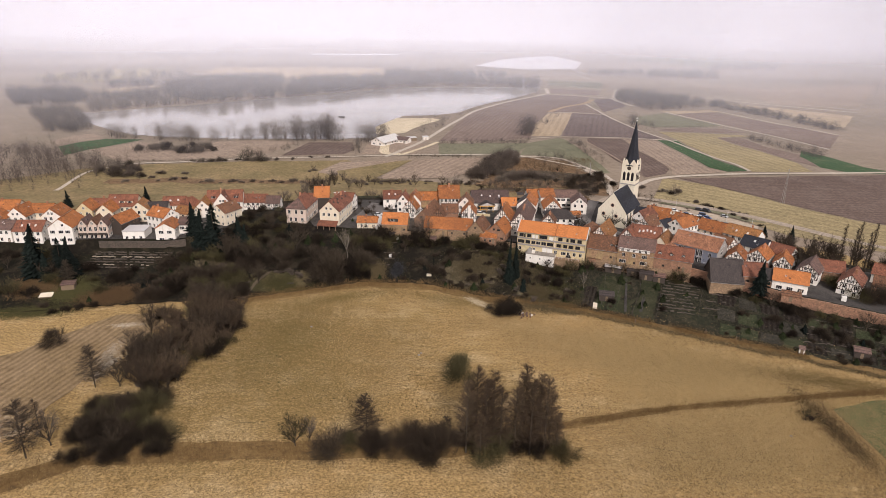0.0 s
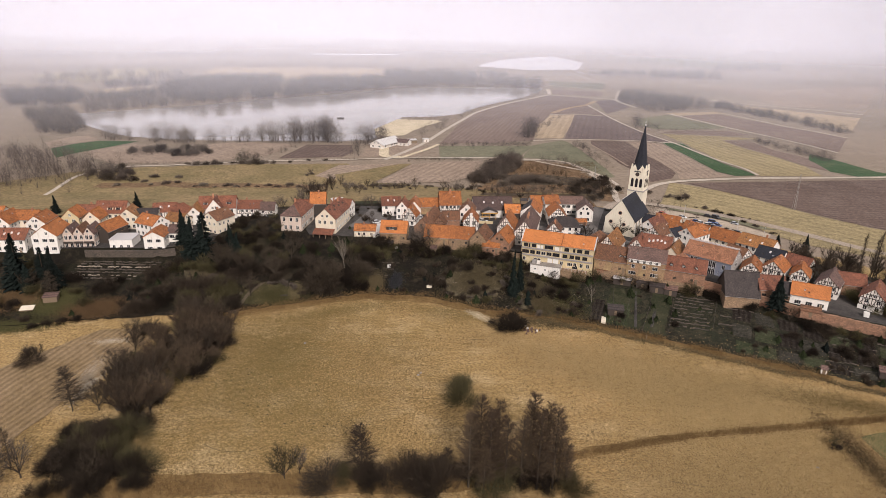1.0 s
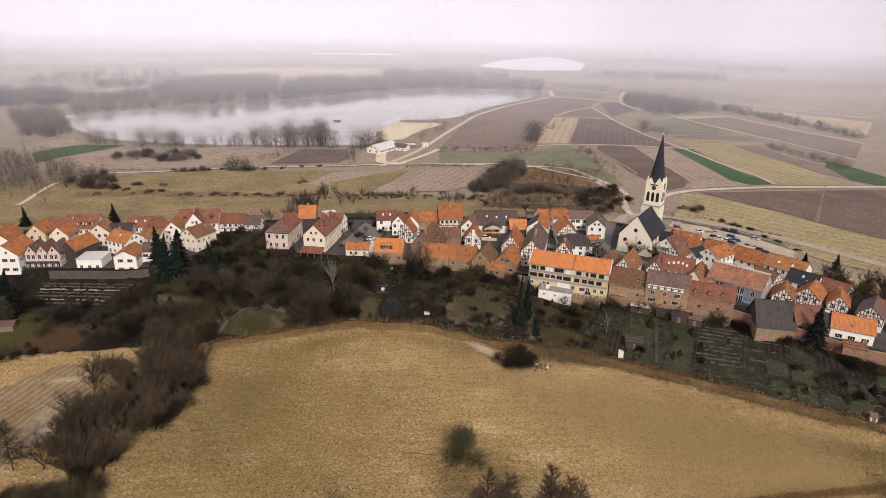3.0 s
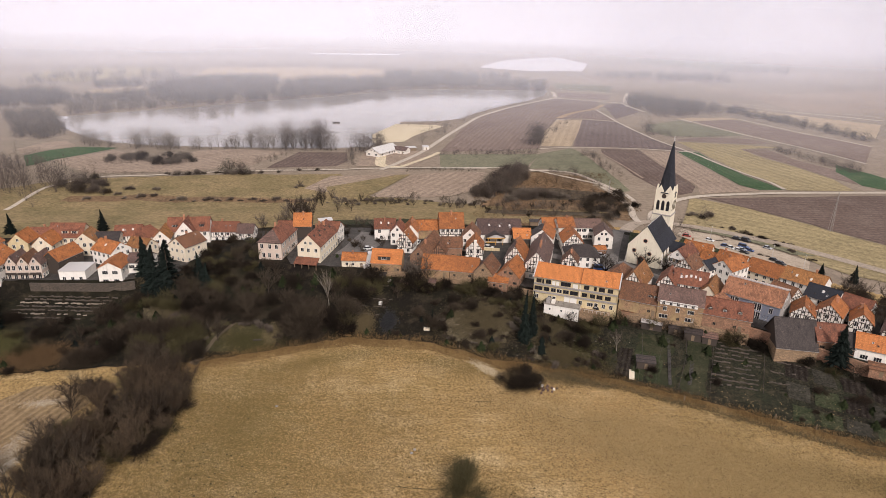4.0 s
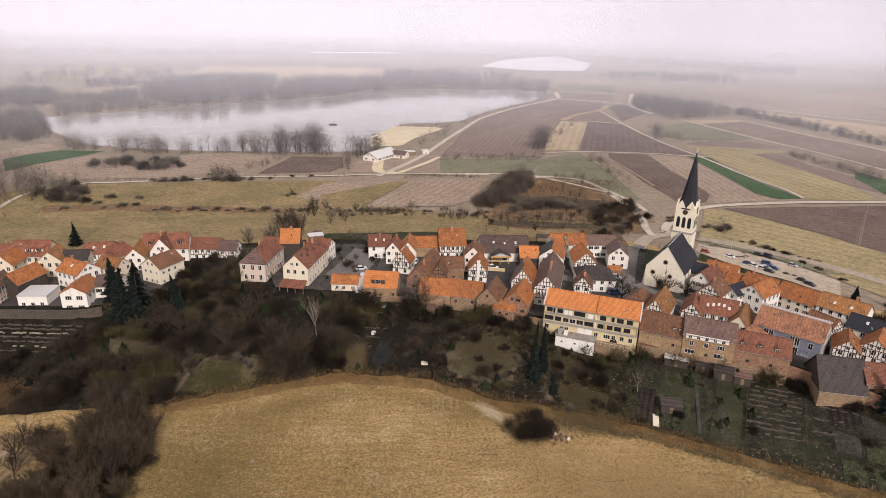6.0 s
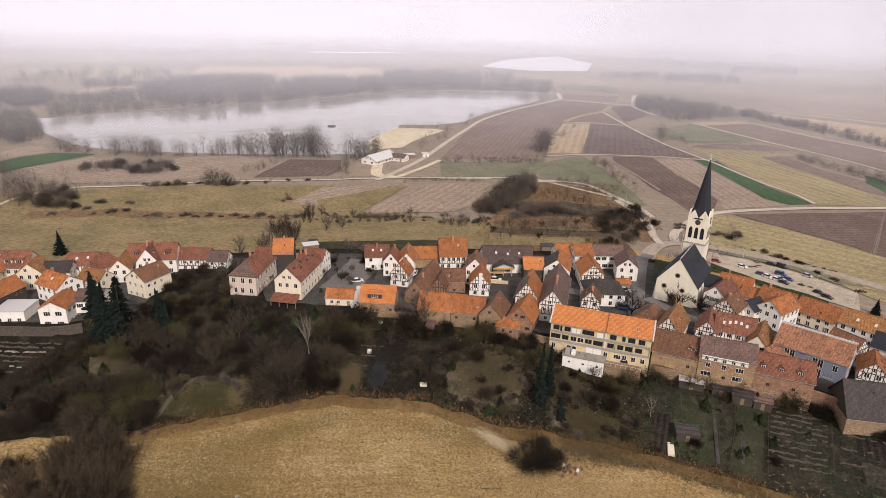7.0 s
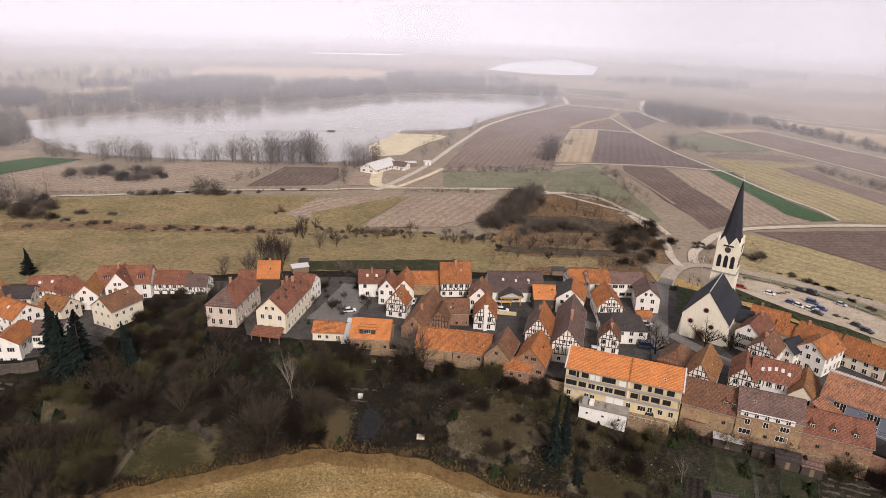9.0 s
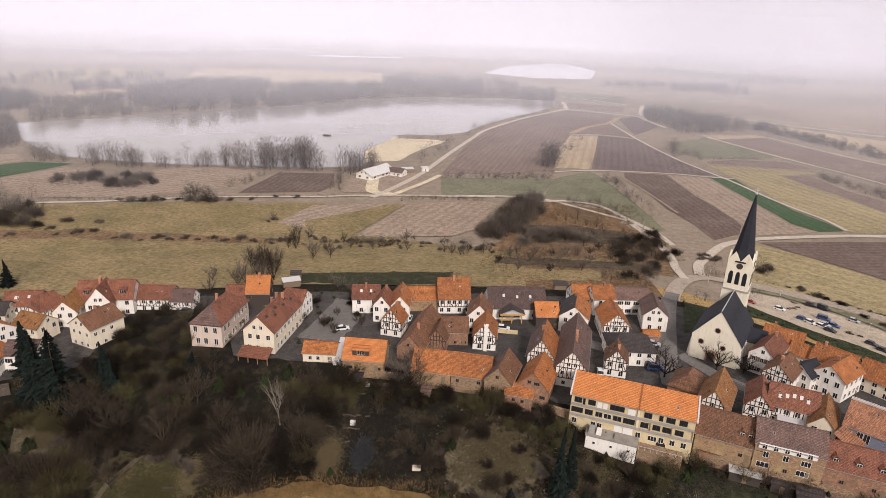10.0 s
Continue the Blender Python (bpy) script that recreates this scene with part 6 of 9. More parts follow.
while len(spots) < 70000:
    x, y = rg.uniform(-125, 150), rg.uniform(98, 232)
    if y < lerp_line(FOOT, x) - 1 and noise.noise((x * 0.035, y * 0.09, 2.0)) + noise.noise((x * 0.2, y * 0.4, 4.0)) * 0.6 > rg.uniform(-0.5, 0.5):
        spots.append((x, y))
blades_patch("dry_grass", spots, "straw", "dry straw-coloured meadow grass in tufts", 0.15, 0.4, 0.09, 0.9)
spots = []
for _ in range(22000):
    x = rg.uniform(-225, 175)
    spots.append((x, lerp_line(FOOT, x) + rg.uniform(1, max(2, lerp_line(WALL, x) - lerp_line(FOOT, x) - 2))))
blades_patch("dead_grass", spots, "litter", "dead grass and leaf litter on the garden slope", 0.1, 0.4, 0.05, 0.8)
DITCH = [(-110, 106), (-85, 122), (-53, 126.5), (-25, 128), (4, 130), (31, 139.6), (67, 150), (102, 156), (160, 166)]
spots = []
for _ in range(20000):
    x = rg.uniform(-110, 155)
    if noise.noise((x * 0.15, 3.0, 0)) > rg.uniform(-0.8, 0.3):
        spots.append((x, lerp_line(DITCH, x) + rg.gauss(0, 2.4 if x < 10 else 0.8)))
blades_patch("dry_reed", spots, "twig_gold", "russet dry reed along the meadow ditch", 0.5, 1.3, 0.04, 0.3, "reed")
spots = []
for _ in range(18000):
    x = rg.uniform(-80, 120)
    if noise.noise((x * 0.12, 9.0, 0)) > rg.uniform(-0.7, 0.3):
        spots.append((x, lerp_line(FOOT, x) + rg.gauss(1.0, 2.2 if x < 20 else 1.4)))
blades_patch("dry_reed", spots, "twig_gold", "russet dry reed at the foot of the gardens", 0.4, 1.1, 0.04, 0.35, "reed")
spots = [(rg.gauss(0, 1) * 4 + 104 + (y - 140) * 0.05, y) for y in [rg.uniform(108, 150) for _ in range(1500)]]
blades_patch("dry_reed", spots, "twig_gold", "rough russet grass along a side ditch", 0.4, 0.9, 0.04, 0.4, "reed")
spots = []
while len(spots) < 9000:
    x, y = rg.uniform(10, 112), rg.uniform(340, 500)
    if y > lerp_line(BACK, x) + 6 and x > 14 + 8 * noise.noise((0, y * 0.06, 1.0)) + max(0, y - 420) * 0.4 and not (x > 84 and y < 400) and noise.noise((x * 0.04, y * 0.04, 6.0)) > rg.uniform(-0.5, 0.4):
        spots.append((x, y))
blades_patch("dry_bracken", spots, "bracken", "russet dead bracken behind the village", 0.4, 1.0, 0.1, 0.6, "bracken")


def tuft_bed(name, cx, cy, sx, sy, n, mat, label, h0=0.1, h1=0.35, w=0.17, turn=0.0):
    """A soft-edged bed of grass, thinning towards its rim."""
    c, q = math.cos(radians(turn)), math.sin(radians(turn))
    pts = []
    for _ in range(int(n * 4.4)):
        a, b2 = rg.gauss(0, sx), rg.gauss(0, sy)
        pts.append((cx + a * c - b2 * q, cy + a * q + b2 * c))
    return blades_patch(name, pts, mat, label, h0, h1, w * 0.5, 0.9)


M["tanblade"] = twig_mat("tan_dead_grass", (0.075, 0.06, 0.038), (0.125, 0.098, 0.062))
M["darkclod"] = twig_mat("dark_brush_heap", (0.016, 0.016, 0.02), (0.1, 0.1, 0.115))
drape("dry_slope", [(-2, 240), (3, 234), (9, 230.5), (16, 230), (24, 236)], [(-2, 241), (4, 248), (10, 250.5), (17, 249), (24, 237)], "drygrass", "bleached grassy slope below the village wall", "slope", 0.34, 10, 1.0, 2.6)
drape("dry_slope", [(28, 224), (36, 221), (46, 219)], [(30, 229), (38, 228), (48, 225)], "drygrass", "bleached grassy foot of the slope", "slope", 0.34, 6, 1.5, 2.0)
rubble = Build()
for _ in range(420):
    x, y, q = rg.gauss(14, 7), rg.gauss(241, 6), rg.uniform(0.08, 0.26)
    if rg.random() < 0.3:
        x, y = rg.gauss(38, 8), rg.gauss(227, 4)
    z = ground_z(x, y) + 0.25
    rubble.solid([(x - q, y - q * 0.6, z), (x + q, y - q * 0.5, z), (x + q * 0.8, y + q * 0.6, z), (x - q * 0.7, y + q * 0.5, z)], [(x - q * 0.5, y - q * 0.3, z + q * 0.8), (x + q * 0.5, y - q * 0.3, z + q * 0.7), (x + q * 0.4, y + q * 0.3, z + q * 0.7), (x - q * 0.4, y + q * 0.3, z + q * 0.8)])
tagged(rubble.link("field_stones", ["fieldstone"]), "pale stones scattered on the dry slope", "stones", kind="stuff")
tuft_bed("slope_grass", 12, 242, 6, 5, 6500, "tanblade", "tan dead grass on the open slope", 0.06, 0.25, 0.2)
tuft_bed("slope_grass", 14, 241, 5, 5, 1400, "paleblade", "bleached stalks on the open slope", 0.1, 0.3, 0.16)
tuft_bed("slope_grass", -28.8, 242.4, 1.6, 2.6, 2200, "paleblade", "small bleached lawn between shrubs", 0.05, 0.15, 0.22)
drape("park_lawn", [(-79, 222), (-80, 230), (-78.5, 239)], [(-66, 222.5), (-56.5, 231), (-60, 237)], "park_grass", "rough olive-green lawn by the footbridge", "lawn", 0.36, 8, 1.5, 2.2)
drape("dirt_path", [(-77.8, 214), (-77.4, 224), (-76.6, 231), (-73, 238)], [(-76.4, 214), (-76.0, 224), (-75.2, 231), (-71.8, 238)], "litter_path", "trodden earth path from the footbridge", "path", 0.44, 2, 1.0, 0.3)
drape("tan_terrace", [(-107, 232), (-104, 238), (-108, 246)], [(-93, 234), (-95, 240), (-102, 248)], "drygrass", "tan terrace of dead grass between evergreens", "slope", 0.36, 6, 1.5, 2.0)
tuft_bed("slope_grass", -65, 229, 4.5, 3.0, 4200, "greenblade", "rough green grass by the footbridge", 0.06, 0.2, 0.2)
tuft_bed("slope_grass", -58.6, 233.5, 1.4, 2.6, 1200, "paleblade", "straw-yellow grass beside the thicket", 0.1, 0.3, 0.2)
tuft_bed("slope_grass", -103, 232.5, 4.0, 1.6, 2400, "tanblade", "tan terrace of dead grass", 0.06, 0.25, 0.2, 15)
tuft_bed("slope_grass", -98, 241, 2.4, 2.2, 1500, "tanblade", "tan dead grass between evergreens", 0.06, 0.25, 0.2)
tuft_bed("slope_grass", -107, 255, 2.6, 1.6, 1100, "tanblade", "tan dead grass below the firs", 0.06, 0.25, 0.2)
tuft_bed("slope_grass", 37.5, 225.5, 4.0, 2.0, 2200, "paleblade", "bleached grass at the slope foot", 0.08, 0.3, 0.18, -30)
tuft_bed("slope_grass", 34, 236, 3.0, 4.0, 1500, "tanblade", "dead grass and brambles on the slope", 0.1, 0.35, 0.16)
tuft_bed("brush_heap", -98.5, 229.4, 4.2, 1.6, 4200, "darkclod", "dark heap of cut brushwood", 0.2, 0.7, 0.1, 18)
tuft_bed("brush_heap", -20.4, 243, 1.1, 2.0, 1000, "darkclod", "dark heap of cut brushwood", 0.2, 0.6, 0.1)
tuft_bed("russet_slope", -159, 219, 4.0, 4.0, 2400, "bracken", "russet dead bracken on the garden slope", 0.2, 0.6, 0.14)
tuft_bed("russet_slope", -127, 214, 5.0, 3.0, 2600, "bracken", "russet dead bracken beside the stubble field", 0.2, 0.6, 0.14, 20)
tuft_bed("slope_grass", -144, 217, 4.5, 4.5, 4200, "greenblade", "green lawn round the summer house", 0.05, 0.2, 0.2)
tuft_bed("slope_grass", -150, 200, 8, 2.5, 2600, "greenblade", "green grass at the corner of the gardens", 0.05, 0.2, 0.2, 12)
tuft_bed("slope_grass", 40, 216, 7, 3.5, 1800, "paleblade", "dead grass and brambles at the foot of the slope")
tuft_bed("slope_grass", 42, 224, 6, 5, 1500, "greenblade", "grass between brambles on the slope")
tuft_bed("meadow_green", -56, 172, 9, 15, 3600, "meadowgreen", "greener patch of meadow grass", turn=-25, w=0.08)
tuft_bed("meadow_green", -40, 219, 14, 2.6, 1500, "meadowgreen", "greener strip along the reed", turn=24, w=0.08)
tuft_bed("meadow_green", 0, 221, 9, 2.8, 900, "meadowgreen", "greener strip along the reed", turn=-15, w=0.08)
tuft_bed("meadow_green", -40, 150, 16, 18, 4500, "meadowgreen", "duller greenish meadow grass", 0.05, 0.18, 0.07)
tuft_bed("pale_meadow", 78, 172, 22, 9, 6000, "straw", "bleached straw grass in the meadow", 0.1, 0.3, 0.1, -20)
tuft_bed("pale_meadow", 70, 135, 25, 9, 4000, "straw", "bleached straw grass in the meadow", 0.1, 0.3, 0.1, 10)
tuft_bed("meadow_green", 118, 166, 14, 3, 3000, "meadowgreen", "greener grass near the gardens", turn=-16, w=0.08)
tuft_bed("meadow_grass", -38, 168, 20, 22, 13000, "meadowgreen", "duller olive-brown meadow grass", 0.08, 0.25, 0.11)
tuft_bed("meadow_grass", -55, 195, 12, 12, 6000, "meadowgreen", "duller olive-brown meadow grass", 0.08, 0.25, 0.11)
tuft_bed("pale_meadow", 84, 160, 24, 14, 20000, "brightstraw", "bleached bright straw in the meadow", 0.1, 0.28, 0.17, -18)
tuft_bed("pale_meadow", 80, 132, 26, 10, 14000, "brightstraw", "bleached bright straw in the meadow", 0.1, 0.28, 0.17, 10)
tuft_bed("pale_meadow", 48, 186, 22, 9, 10000, "brightstraw", "bleached bright straw in the meadow", 0.1, 0.28, 0.15, -20)
tuft_bed("sand_heap", 12.5, 218.5, 2.8, 1.0, 700, "sandblade", "pale sandy clods at the meadow edge", 0.08, 0.25, 0.16, -50)
spots = []
for _ in range(5000):
    x = rg.uniform(30, 150)
    spots.append((x, lerp_line(FOOT, x) - 2.6 + rg.gauss(0, 1.1) + 2.0 * noise.noise((x * 0.1, 0, 0))))
blades_patch("bleached_edge", spots, "paleblade", "bleached straw along the meadow edge", 0.15, 0.5, 0.12, 0.9)
for x, y, z in ((129.5, 177.6, 0.9), (133, 177, 0.8), (137.2, 177.2, 0.9), (122, 185.6, 0.7), (125, 184.4, 0.7), (142.9, 195.4, 1.0), (135, 197, 0.9), (129, 200.4, 1.0), (118, 196, 0.8), (112, 199, 0.9), (108, 204, 0.9), (146, 189, 1.1), (104, 198, 0.6)):
    plant(("bush0", "ever", "bush1")[int(x) % 3], x, y, z)
plant("lichen", 101.2, 147, 0.55)
plant("bush0", 101.8, 146.4, 0.9, squash=0.7)
tuft_bed("ditch_scrub", 106, 142, 1.4, 9, 350, "litter", "dark bramble scrub along the pasture ditch", 0.3, 0.9, 0.1, 3)
tuft_bed("ditch_scrub", 107, 143, 2.4, 10, 600, "bracken", "russet dead grass along the pasture ditch", 0.3, 0.7, 0.12, 3)
M["chalkblade"] = twig_mat("chalky_clods", (0.36, 0.3, 0.26), (0.62, 0.55, 0.5))
tuft_bed("pale_mud", -105.5, 171, 1.7, 5.5, 2400, "chalkblade", "pale crusted mud on the furrowed field", 0.06, 0.2, 0.2, 12)
tuft_bed("pale_mud", -110, 192, 3.2, 1.0, 1000, "chalkblade", "pale crusted mud on the furrowed field", 0.06, 0.2, 0.2, 10)
tuft_bed("pale_mud", -114, 135, 4.0, 2.5, 900, "chalkblade", "pale crusted mud on the furrowed field", 0.06, 0.2, 0.2, -30)
drape("green_pasture", [(111, 151), (124, 156), (160, 162)], [(114, 100), (135, 100), (170, 100)], "pasture_green", "rough green pasture", "field", 0.22, 6, 4, 1.0)



# ---- village wall ----
def wall_run(name, pts, thick, up, down, mat, label, category="wall"):
    e = empty(name, 0, 0, 0, 0, label, category, kind="structure")
    for (a, b), (c, d) in zip(pts, pts[1:]):
        n = Vector((d - b, a - c, 0)).normalized() * thick
        z0, z1 = min(ground_z(a, b - 3), ground_z(c, d - 3)) - down, max(ground_z(a, b + 3), ground_z(c, d + 3)) + up
        bb = Build()
        ring = [Vector((a, b, 0)) - n / 2, Vector((c, d, 0)) - n / 2, Vector((c, d, 0)) + n / 2, Vector((a, b, 0)) + n / 2]
        bb.solid([(p.x, p.y, z0) for p in ring], [(p.x, p.y, z1 + 0.15 * noise.noise((p.x * 0.3, p.y * 0.3, 0))) for p in ring])
        bb.link("wall_section", [mat], e)
    return e


wall_run("wall_village", [(lx, lerp_line(WALL, lx) - 0.3) for lx in range(-31, 64, 5)], 0.9, 0.5, 1.5, "stone", "old rubble stone village wall above the gardens")
wall_run("wall_village_east", [(lx, lerp_line(WALL, lx) - 0.3) for lx in range(64, 172, 4)], 0.9, 0.6, 1.5, "brick", "crumbling brick village wall above the gardens")
wall_run("wall_village_west", [(lx, lerp_line(WALL, lx) - 0.3) for lx in range(-150, -112, 4)], 0.6, 0.2, 0.5, "oldstone", "pale garden retaining wall below the houses")


# ---- garden things ----
def terrace_wall(x0, y0, x1, y1, h=0.4, mat="oldstone"):
    e = empty("terrace_wall", 0, 0, 0, 0, "low dry-stone terrace wall in the garden", "garden wall", "terraces of the gardens")
    n = max(6, int(math.hypot(x1 - x0, y1 - y0) / 1.1))
    r = random.Random(int(x0 * 9 + y0 * 5))
    for k in range(n):
        if r.random() < 0.22:
            continue
        xa, ya, xb, yb = (x0 + (x1 - x0) * k / n, y0 + (y1 - y0) * k / n, x0 + (x1 - x0) * (k + 1) / n, y0 + (y1 - y0) * (k + 1) / n)
        ya, yb, d, hh = ya + r.uniform(-0.25, 0.25), yb + r.uniform(-0.25, 0.25), r.uniform(0.25, 0.5), h * r.uniform(0.5, 1.1)
        za, zb = ground_z(xa, ya) + 0.2, ground_z(xb, yb) + 0.2
        b = Build()
        b.solid([(xa, ya, za - 0.6), (xb, yb, zb - 0.6), (xb, yb + d, zb - 0.6), (xa, ya + d, za - 0.6)], [(xa, ya + 0.05, za + hh), (xb, yb + 0.05, zb + hh), (xb, yb + d, zb + hh), (xa, ya + d, za + hh)])
        b.link("wall_course", [mat], e)
    return e


for k in range(11):
    t = k / 11
    terrace_wall(79.5 + 8.5 * t, 211 + 18 * t, 92.0 + 8.5 * t, 207 + 18 * t)
for k in range(5):
    terrace_wall(95 + 3.2 * k, 210 + 3.4 * k, 103.5 + 3.0 * k, 207 + 3.2 * k, 0.5)
for k in range(7):
    terrace_wall(-150, 234 + 2.3 * k, -124 + k, 234.5 + 2.3 * k, 0.5, "fieldstone" if k % 3 == 1 else "oldstone")
for k in range(5):
    terrace_wall(-34 + k % 2, 247 + 3.2 * k, -24 + 2 * (k % 3), 246.2 + 3.4 * k, 0.25)
for k in range(5):
    terrace_wall(118 + 3 * k, 186 + 2.8 * k, 140 + 3 * k, 179 + 2.8 * k, 0.45)


def shed(x, y, rz, w, d, h, wall, roof, label, z=None):
    z = ground_z(x, y) if z is None else z
    e = empty("garden_shed", x, y, z, rz, label, "shed")
    b = Build()
    b.box(-w / 2, -d / 2, -0.8, w / 2, d / 2, h)
    b.link("wall", [wall], e)
    b = Build()
    q = [(-w / 2 - 0.25, -d / 2 - 0.25, h), (w / 2 + 0.25, -d / 2 - 0.25, h), (w / 2 + 0.25, d / 2 + 0.25, h + 0.5), (-w / 2 - 0.25, d / 2 + 0.25, h + 0.5)]
    b.solid(q, [(p, s, t + 0.12) for p, s, t in q])
    b.link("roof", [roof], e)
    b = Build()
    b.box(-0.45, -d / 2 - 0.04, 0, 0.45, -d / 2 - 0.004, min(1.9, h - 0.1))
    b.link("door", ["wood"], e)
    return e


shed(62.5, 219.5, -10, 5.5, 3.6, 2.2, "darkwood", "darktile", "dark wooden garden shed with a flat roof")
shed(68.5, 235.8, -20, 6.5, 3.4, 2.3, "darkwood", "zinc", "lean-to shed with a pale corrugated roof")
shed(75.5, 232.8, -20, 4.4, 3.0, 2.2, "darkwood", "darktile", "weathered wooden lean-to shed")
shed(80.0, 229.6, -20, 5.2, 3.2, 2.4, "darkwood", "darktile", "old garden shed with a mossy roof")
shed(84.6, 227.6, -20, 4.4, 3.2, 2.3, "darkwood", "mauve", "garden shed with a brown roof")
shed(62.0, 241.0, -20, 4.5, 3.6, 3.2, "brick", "brown", "small brick outhouse with a brown roof")
shed(-5.8, 259.6, -8, 2.4, 2.6, 2.4, "wood", "mauve", "small hut with a grey roof")
shed(-16.0, 260.0, -8, 3.0, 2.4, 2.0, "wood", "mauve", "open garden shelter with a pale roof")
shed(-146.0, 218.5, 15, 4.6, 3.4, 2.2, "wood", "mauve", "small wooden summer house with a grey roof")
shed(-151.0, 212.0, 15, 4.0, 2.6, 0.6, "wood", "cream", "low cold frame with a pale cover")
shed(136.5, 180.5, -25, 4.4, 3.2, 2.2, "darkwood", "mauve", "garden hut with a pale roof")
shed(119.0, 183.5, -25, 1.6, 1.6, 1.8, "white", "mauve", "tiny white garden hut")
shed(125.0, 206.5, -26, 6.0, 4.0, 2.0, "brick", "brown", "brick outhouse with a steep brown roof")
shed(-24.6, 264.4, -3, 2.2, 2.2, 2.0, "darkwood", "darktile", "small dark tool shed")
shed(40.4, 333.0, 5, 5, 3, 2.4, "wood", "darktile", "small barn behind the houses")
shed(-58.0, 322.0, 25, 6, 3, 2.4, "wood", "zinc", "shelter with a pale sloping roof")
shed(-63.0, 347.0, 10, 4, 3, 2.4, "wood", "darktile", "weathered wooden field shed")
house("white beach pavilion with a low pale gable roof", -58, 549, 62, 27, 13, 3.4, 3.4, "pale_sheet", "white", g=0.2, below=0.6, storeys=1, win="wide", gap=5, chimneys=0, over=1.2, name="beach_hut", category="hut")
house("brown roofed wing of the beach pavilion", -45, 556, -20, 16, 9, 2.8, 2.2, "mauve", "white", g=0.2, below=0.6, storeys=1, win="small", gap=4, chimneys=0, name="beach_hut", category="hut")
shed(-36.0, 565.0, 20, 8, 5, 2.8, "wood", "zinc", "low wooden kiosk by the beach", 0.2)
shed(-24.0, 572.0, 20, 5, 4, 2.6, "white", "zinc", "small white hut by the beach", 0.2)


def lawn(left, right, label, mat="lawn"):
    drape("lawn", left, right, mat, label, "lawn", 0.34, 6, 1.0, 1.6)


lawn([(60, 221), (64, 232.5)], [(70.5, 220), (75, 230.5)], "small green lawn between garden fences")
lawn([(63.5, 211), (66.6, 218)], [(68.8, 210), (73, 217.6)], "fenced patch of worn lawn")
lawn([(69.5, 208), (75.5, 221), (78.5, 228)], [(77, 205.5), (81.5, 219), (84.5, 226.5)], "long strip of grey-green garden lawn")


def plot(x0, x1, t0, t1, mat, label):
    """A garden plot on the east slope between two shares of the way from the foot to the wall."""
    def at(x, t):
        f, w = lerp_line(FOOT, x) + 3, lerp_line(WALL, x) - 2
        return (x + 9 * t, f + (w - f) * t - 3.6 * t)
    drape("garden_plot", [at(x0, t0 + (t1 - t0) * q / 4) for q in range(5)], [at(x1, t0 + (t1 - t0) * q / 4) for q in range(5)], mat, label, "garden plot", 0.4, 5, 1.0, 0.7)


PLOTS = (("plot_green", "small plot of worn green garden grass"), ("plot_soil", "dug dark garden bed"), ("plot_grey", "bed of grey dead stalks"), ("plot_green", "mossy green garden plot"), ("plot_soil", "dark fallow garden bed"))
rp = random.Random(77)
for k in range(9):
    for j, (t0, t1) in enumerate(((0.02, 0.24), (0.28, 0.52), (0.56, 0.8))):
        plot(96 + 6.2 * k + rp.uniform(0, 0.8), 101.4 + 6.2 * k, t0 + rp.uniform(0, 0.04), t1, *PLOTS[(k * 3 + j * 2 + k // 2) % 5])
for k in range(3):
    plot(52 + 4.4 * k, 55.6 + 4.4 * k, 0.05, 0.5, *PLOTS[(k * 2 + 1) % 5])


def fence(pts, h=1.1, label="grey wire garden fence with wooden posts"):
    e = empty("fence", 0, 0, 0, 0, label, "fence")
    for (a, b), (c, d) in zip(pts, pts[1:]):
        n = max(1, int(math.hypot(c - a, d - b) / 2.5))
        for k in range(n + 1):
            x, y = a + (c - a) * k / n, b + (d - b) * k / n
            p = Build()
            z = ground_z(x, y)
            p.box(x - 0.05, y - 0.05, z - 0.3, x + 0.05, y + 0.05, z + h)
            p.link("post", ["darkwood"], e)
            if k < n:
                x2, y2 = a + (c - a) * (k + 1) / n, b + (d - b) * (k + 1) / n
                for zz in (0.35, h - 0.1):
                    q = Build()
                    q.beam((x, y, z + zz), (x2, y2, ground_z(x2, y2) + zz), 0.035, 0.03, (0, 0, 1))
                    q.link("rail", ["darkwood"], e)
    return e


fence([(59, 214), (62, 221), (64.5, 232)])
fence([(63, 210), (66.4, 219), (71, 230)])
fence([(69.2, 208), (75.8, 222), (78, 229)])
fence([(77.6, 205.6), (86.5, 228.5)])
fence([(63, 210), (69.2, 208), (77.6, 205.6)])
fence([(93, 206), (101.5, 226)])
fence([(132, 176), (150, 167)], label="low garden fence at the meadow edge")


def stairs(x0, y0, x1, y1, n, width, mat, label, z0=None, z1=None, rails=False):
    z0 = ground_z(x0, y0) if z0 is None else z0
    z1 = ground_z(x1, y1) if z1 is None else z1
    ang = math.degrees(math.atan2(y1 - y0, x1 - x0))
    ln = math.hypot(x1 - x0, y1 - y0)
    e = empty("garden_stairs", x0, y0, z0, ang, label, "stairs")
    b = Build()
    b.box(0, -width / 2, -0.5, ln / n * 0.92, width / 2, 0.12)
    me = b.mesh("step", [mat])
    for k in range(n):
        put("step", me, e, pose(ln * k / n, 0, (z1 - z0) * k / n + 0.3))
    if rails:
        for s in (-1, 1):
            r = Build()
            r.beam((0, s * width / 2, 1.1), (ln, s * width / 2, z1 - z0 + 1.1), 0.06, 0.06, (0, 0, 1))
            r.beam((0, s * width / 2, 0.6), (ln, s * width / 2, z1 - z0 + 0.6), 0.05, 0.05, (0, 0, 1))
            r.link("handrail", ["clapboard"], e)
    return e


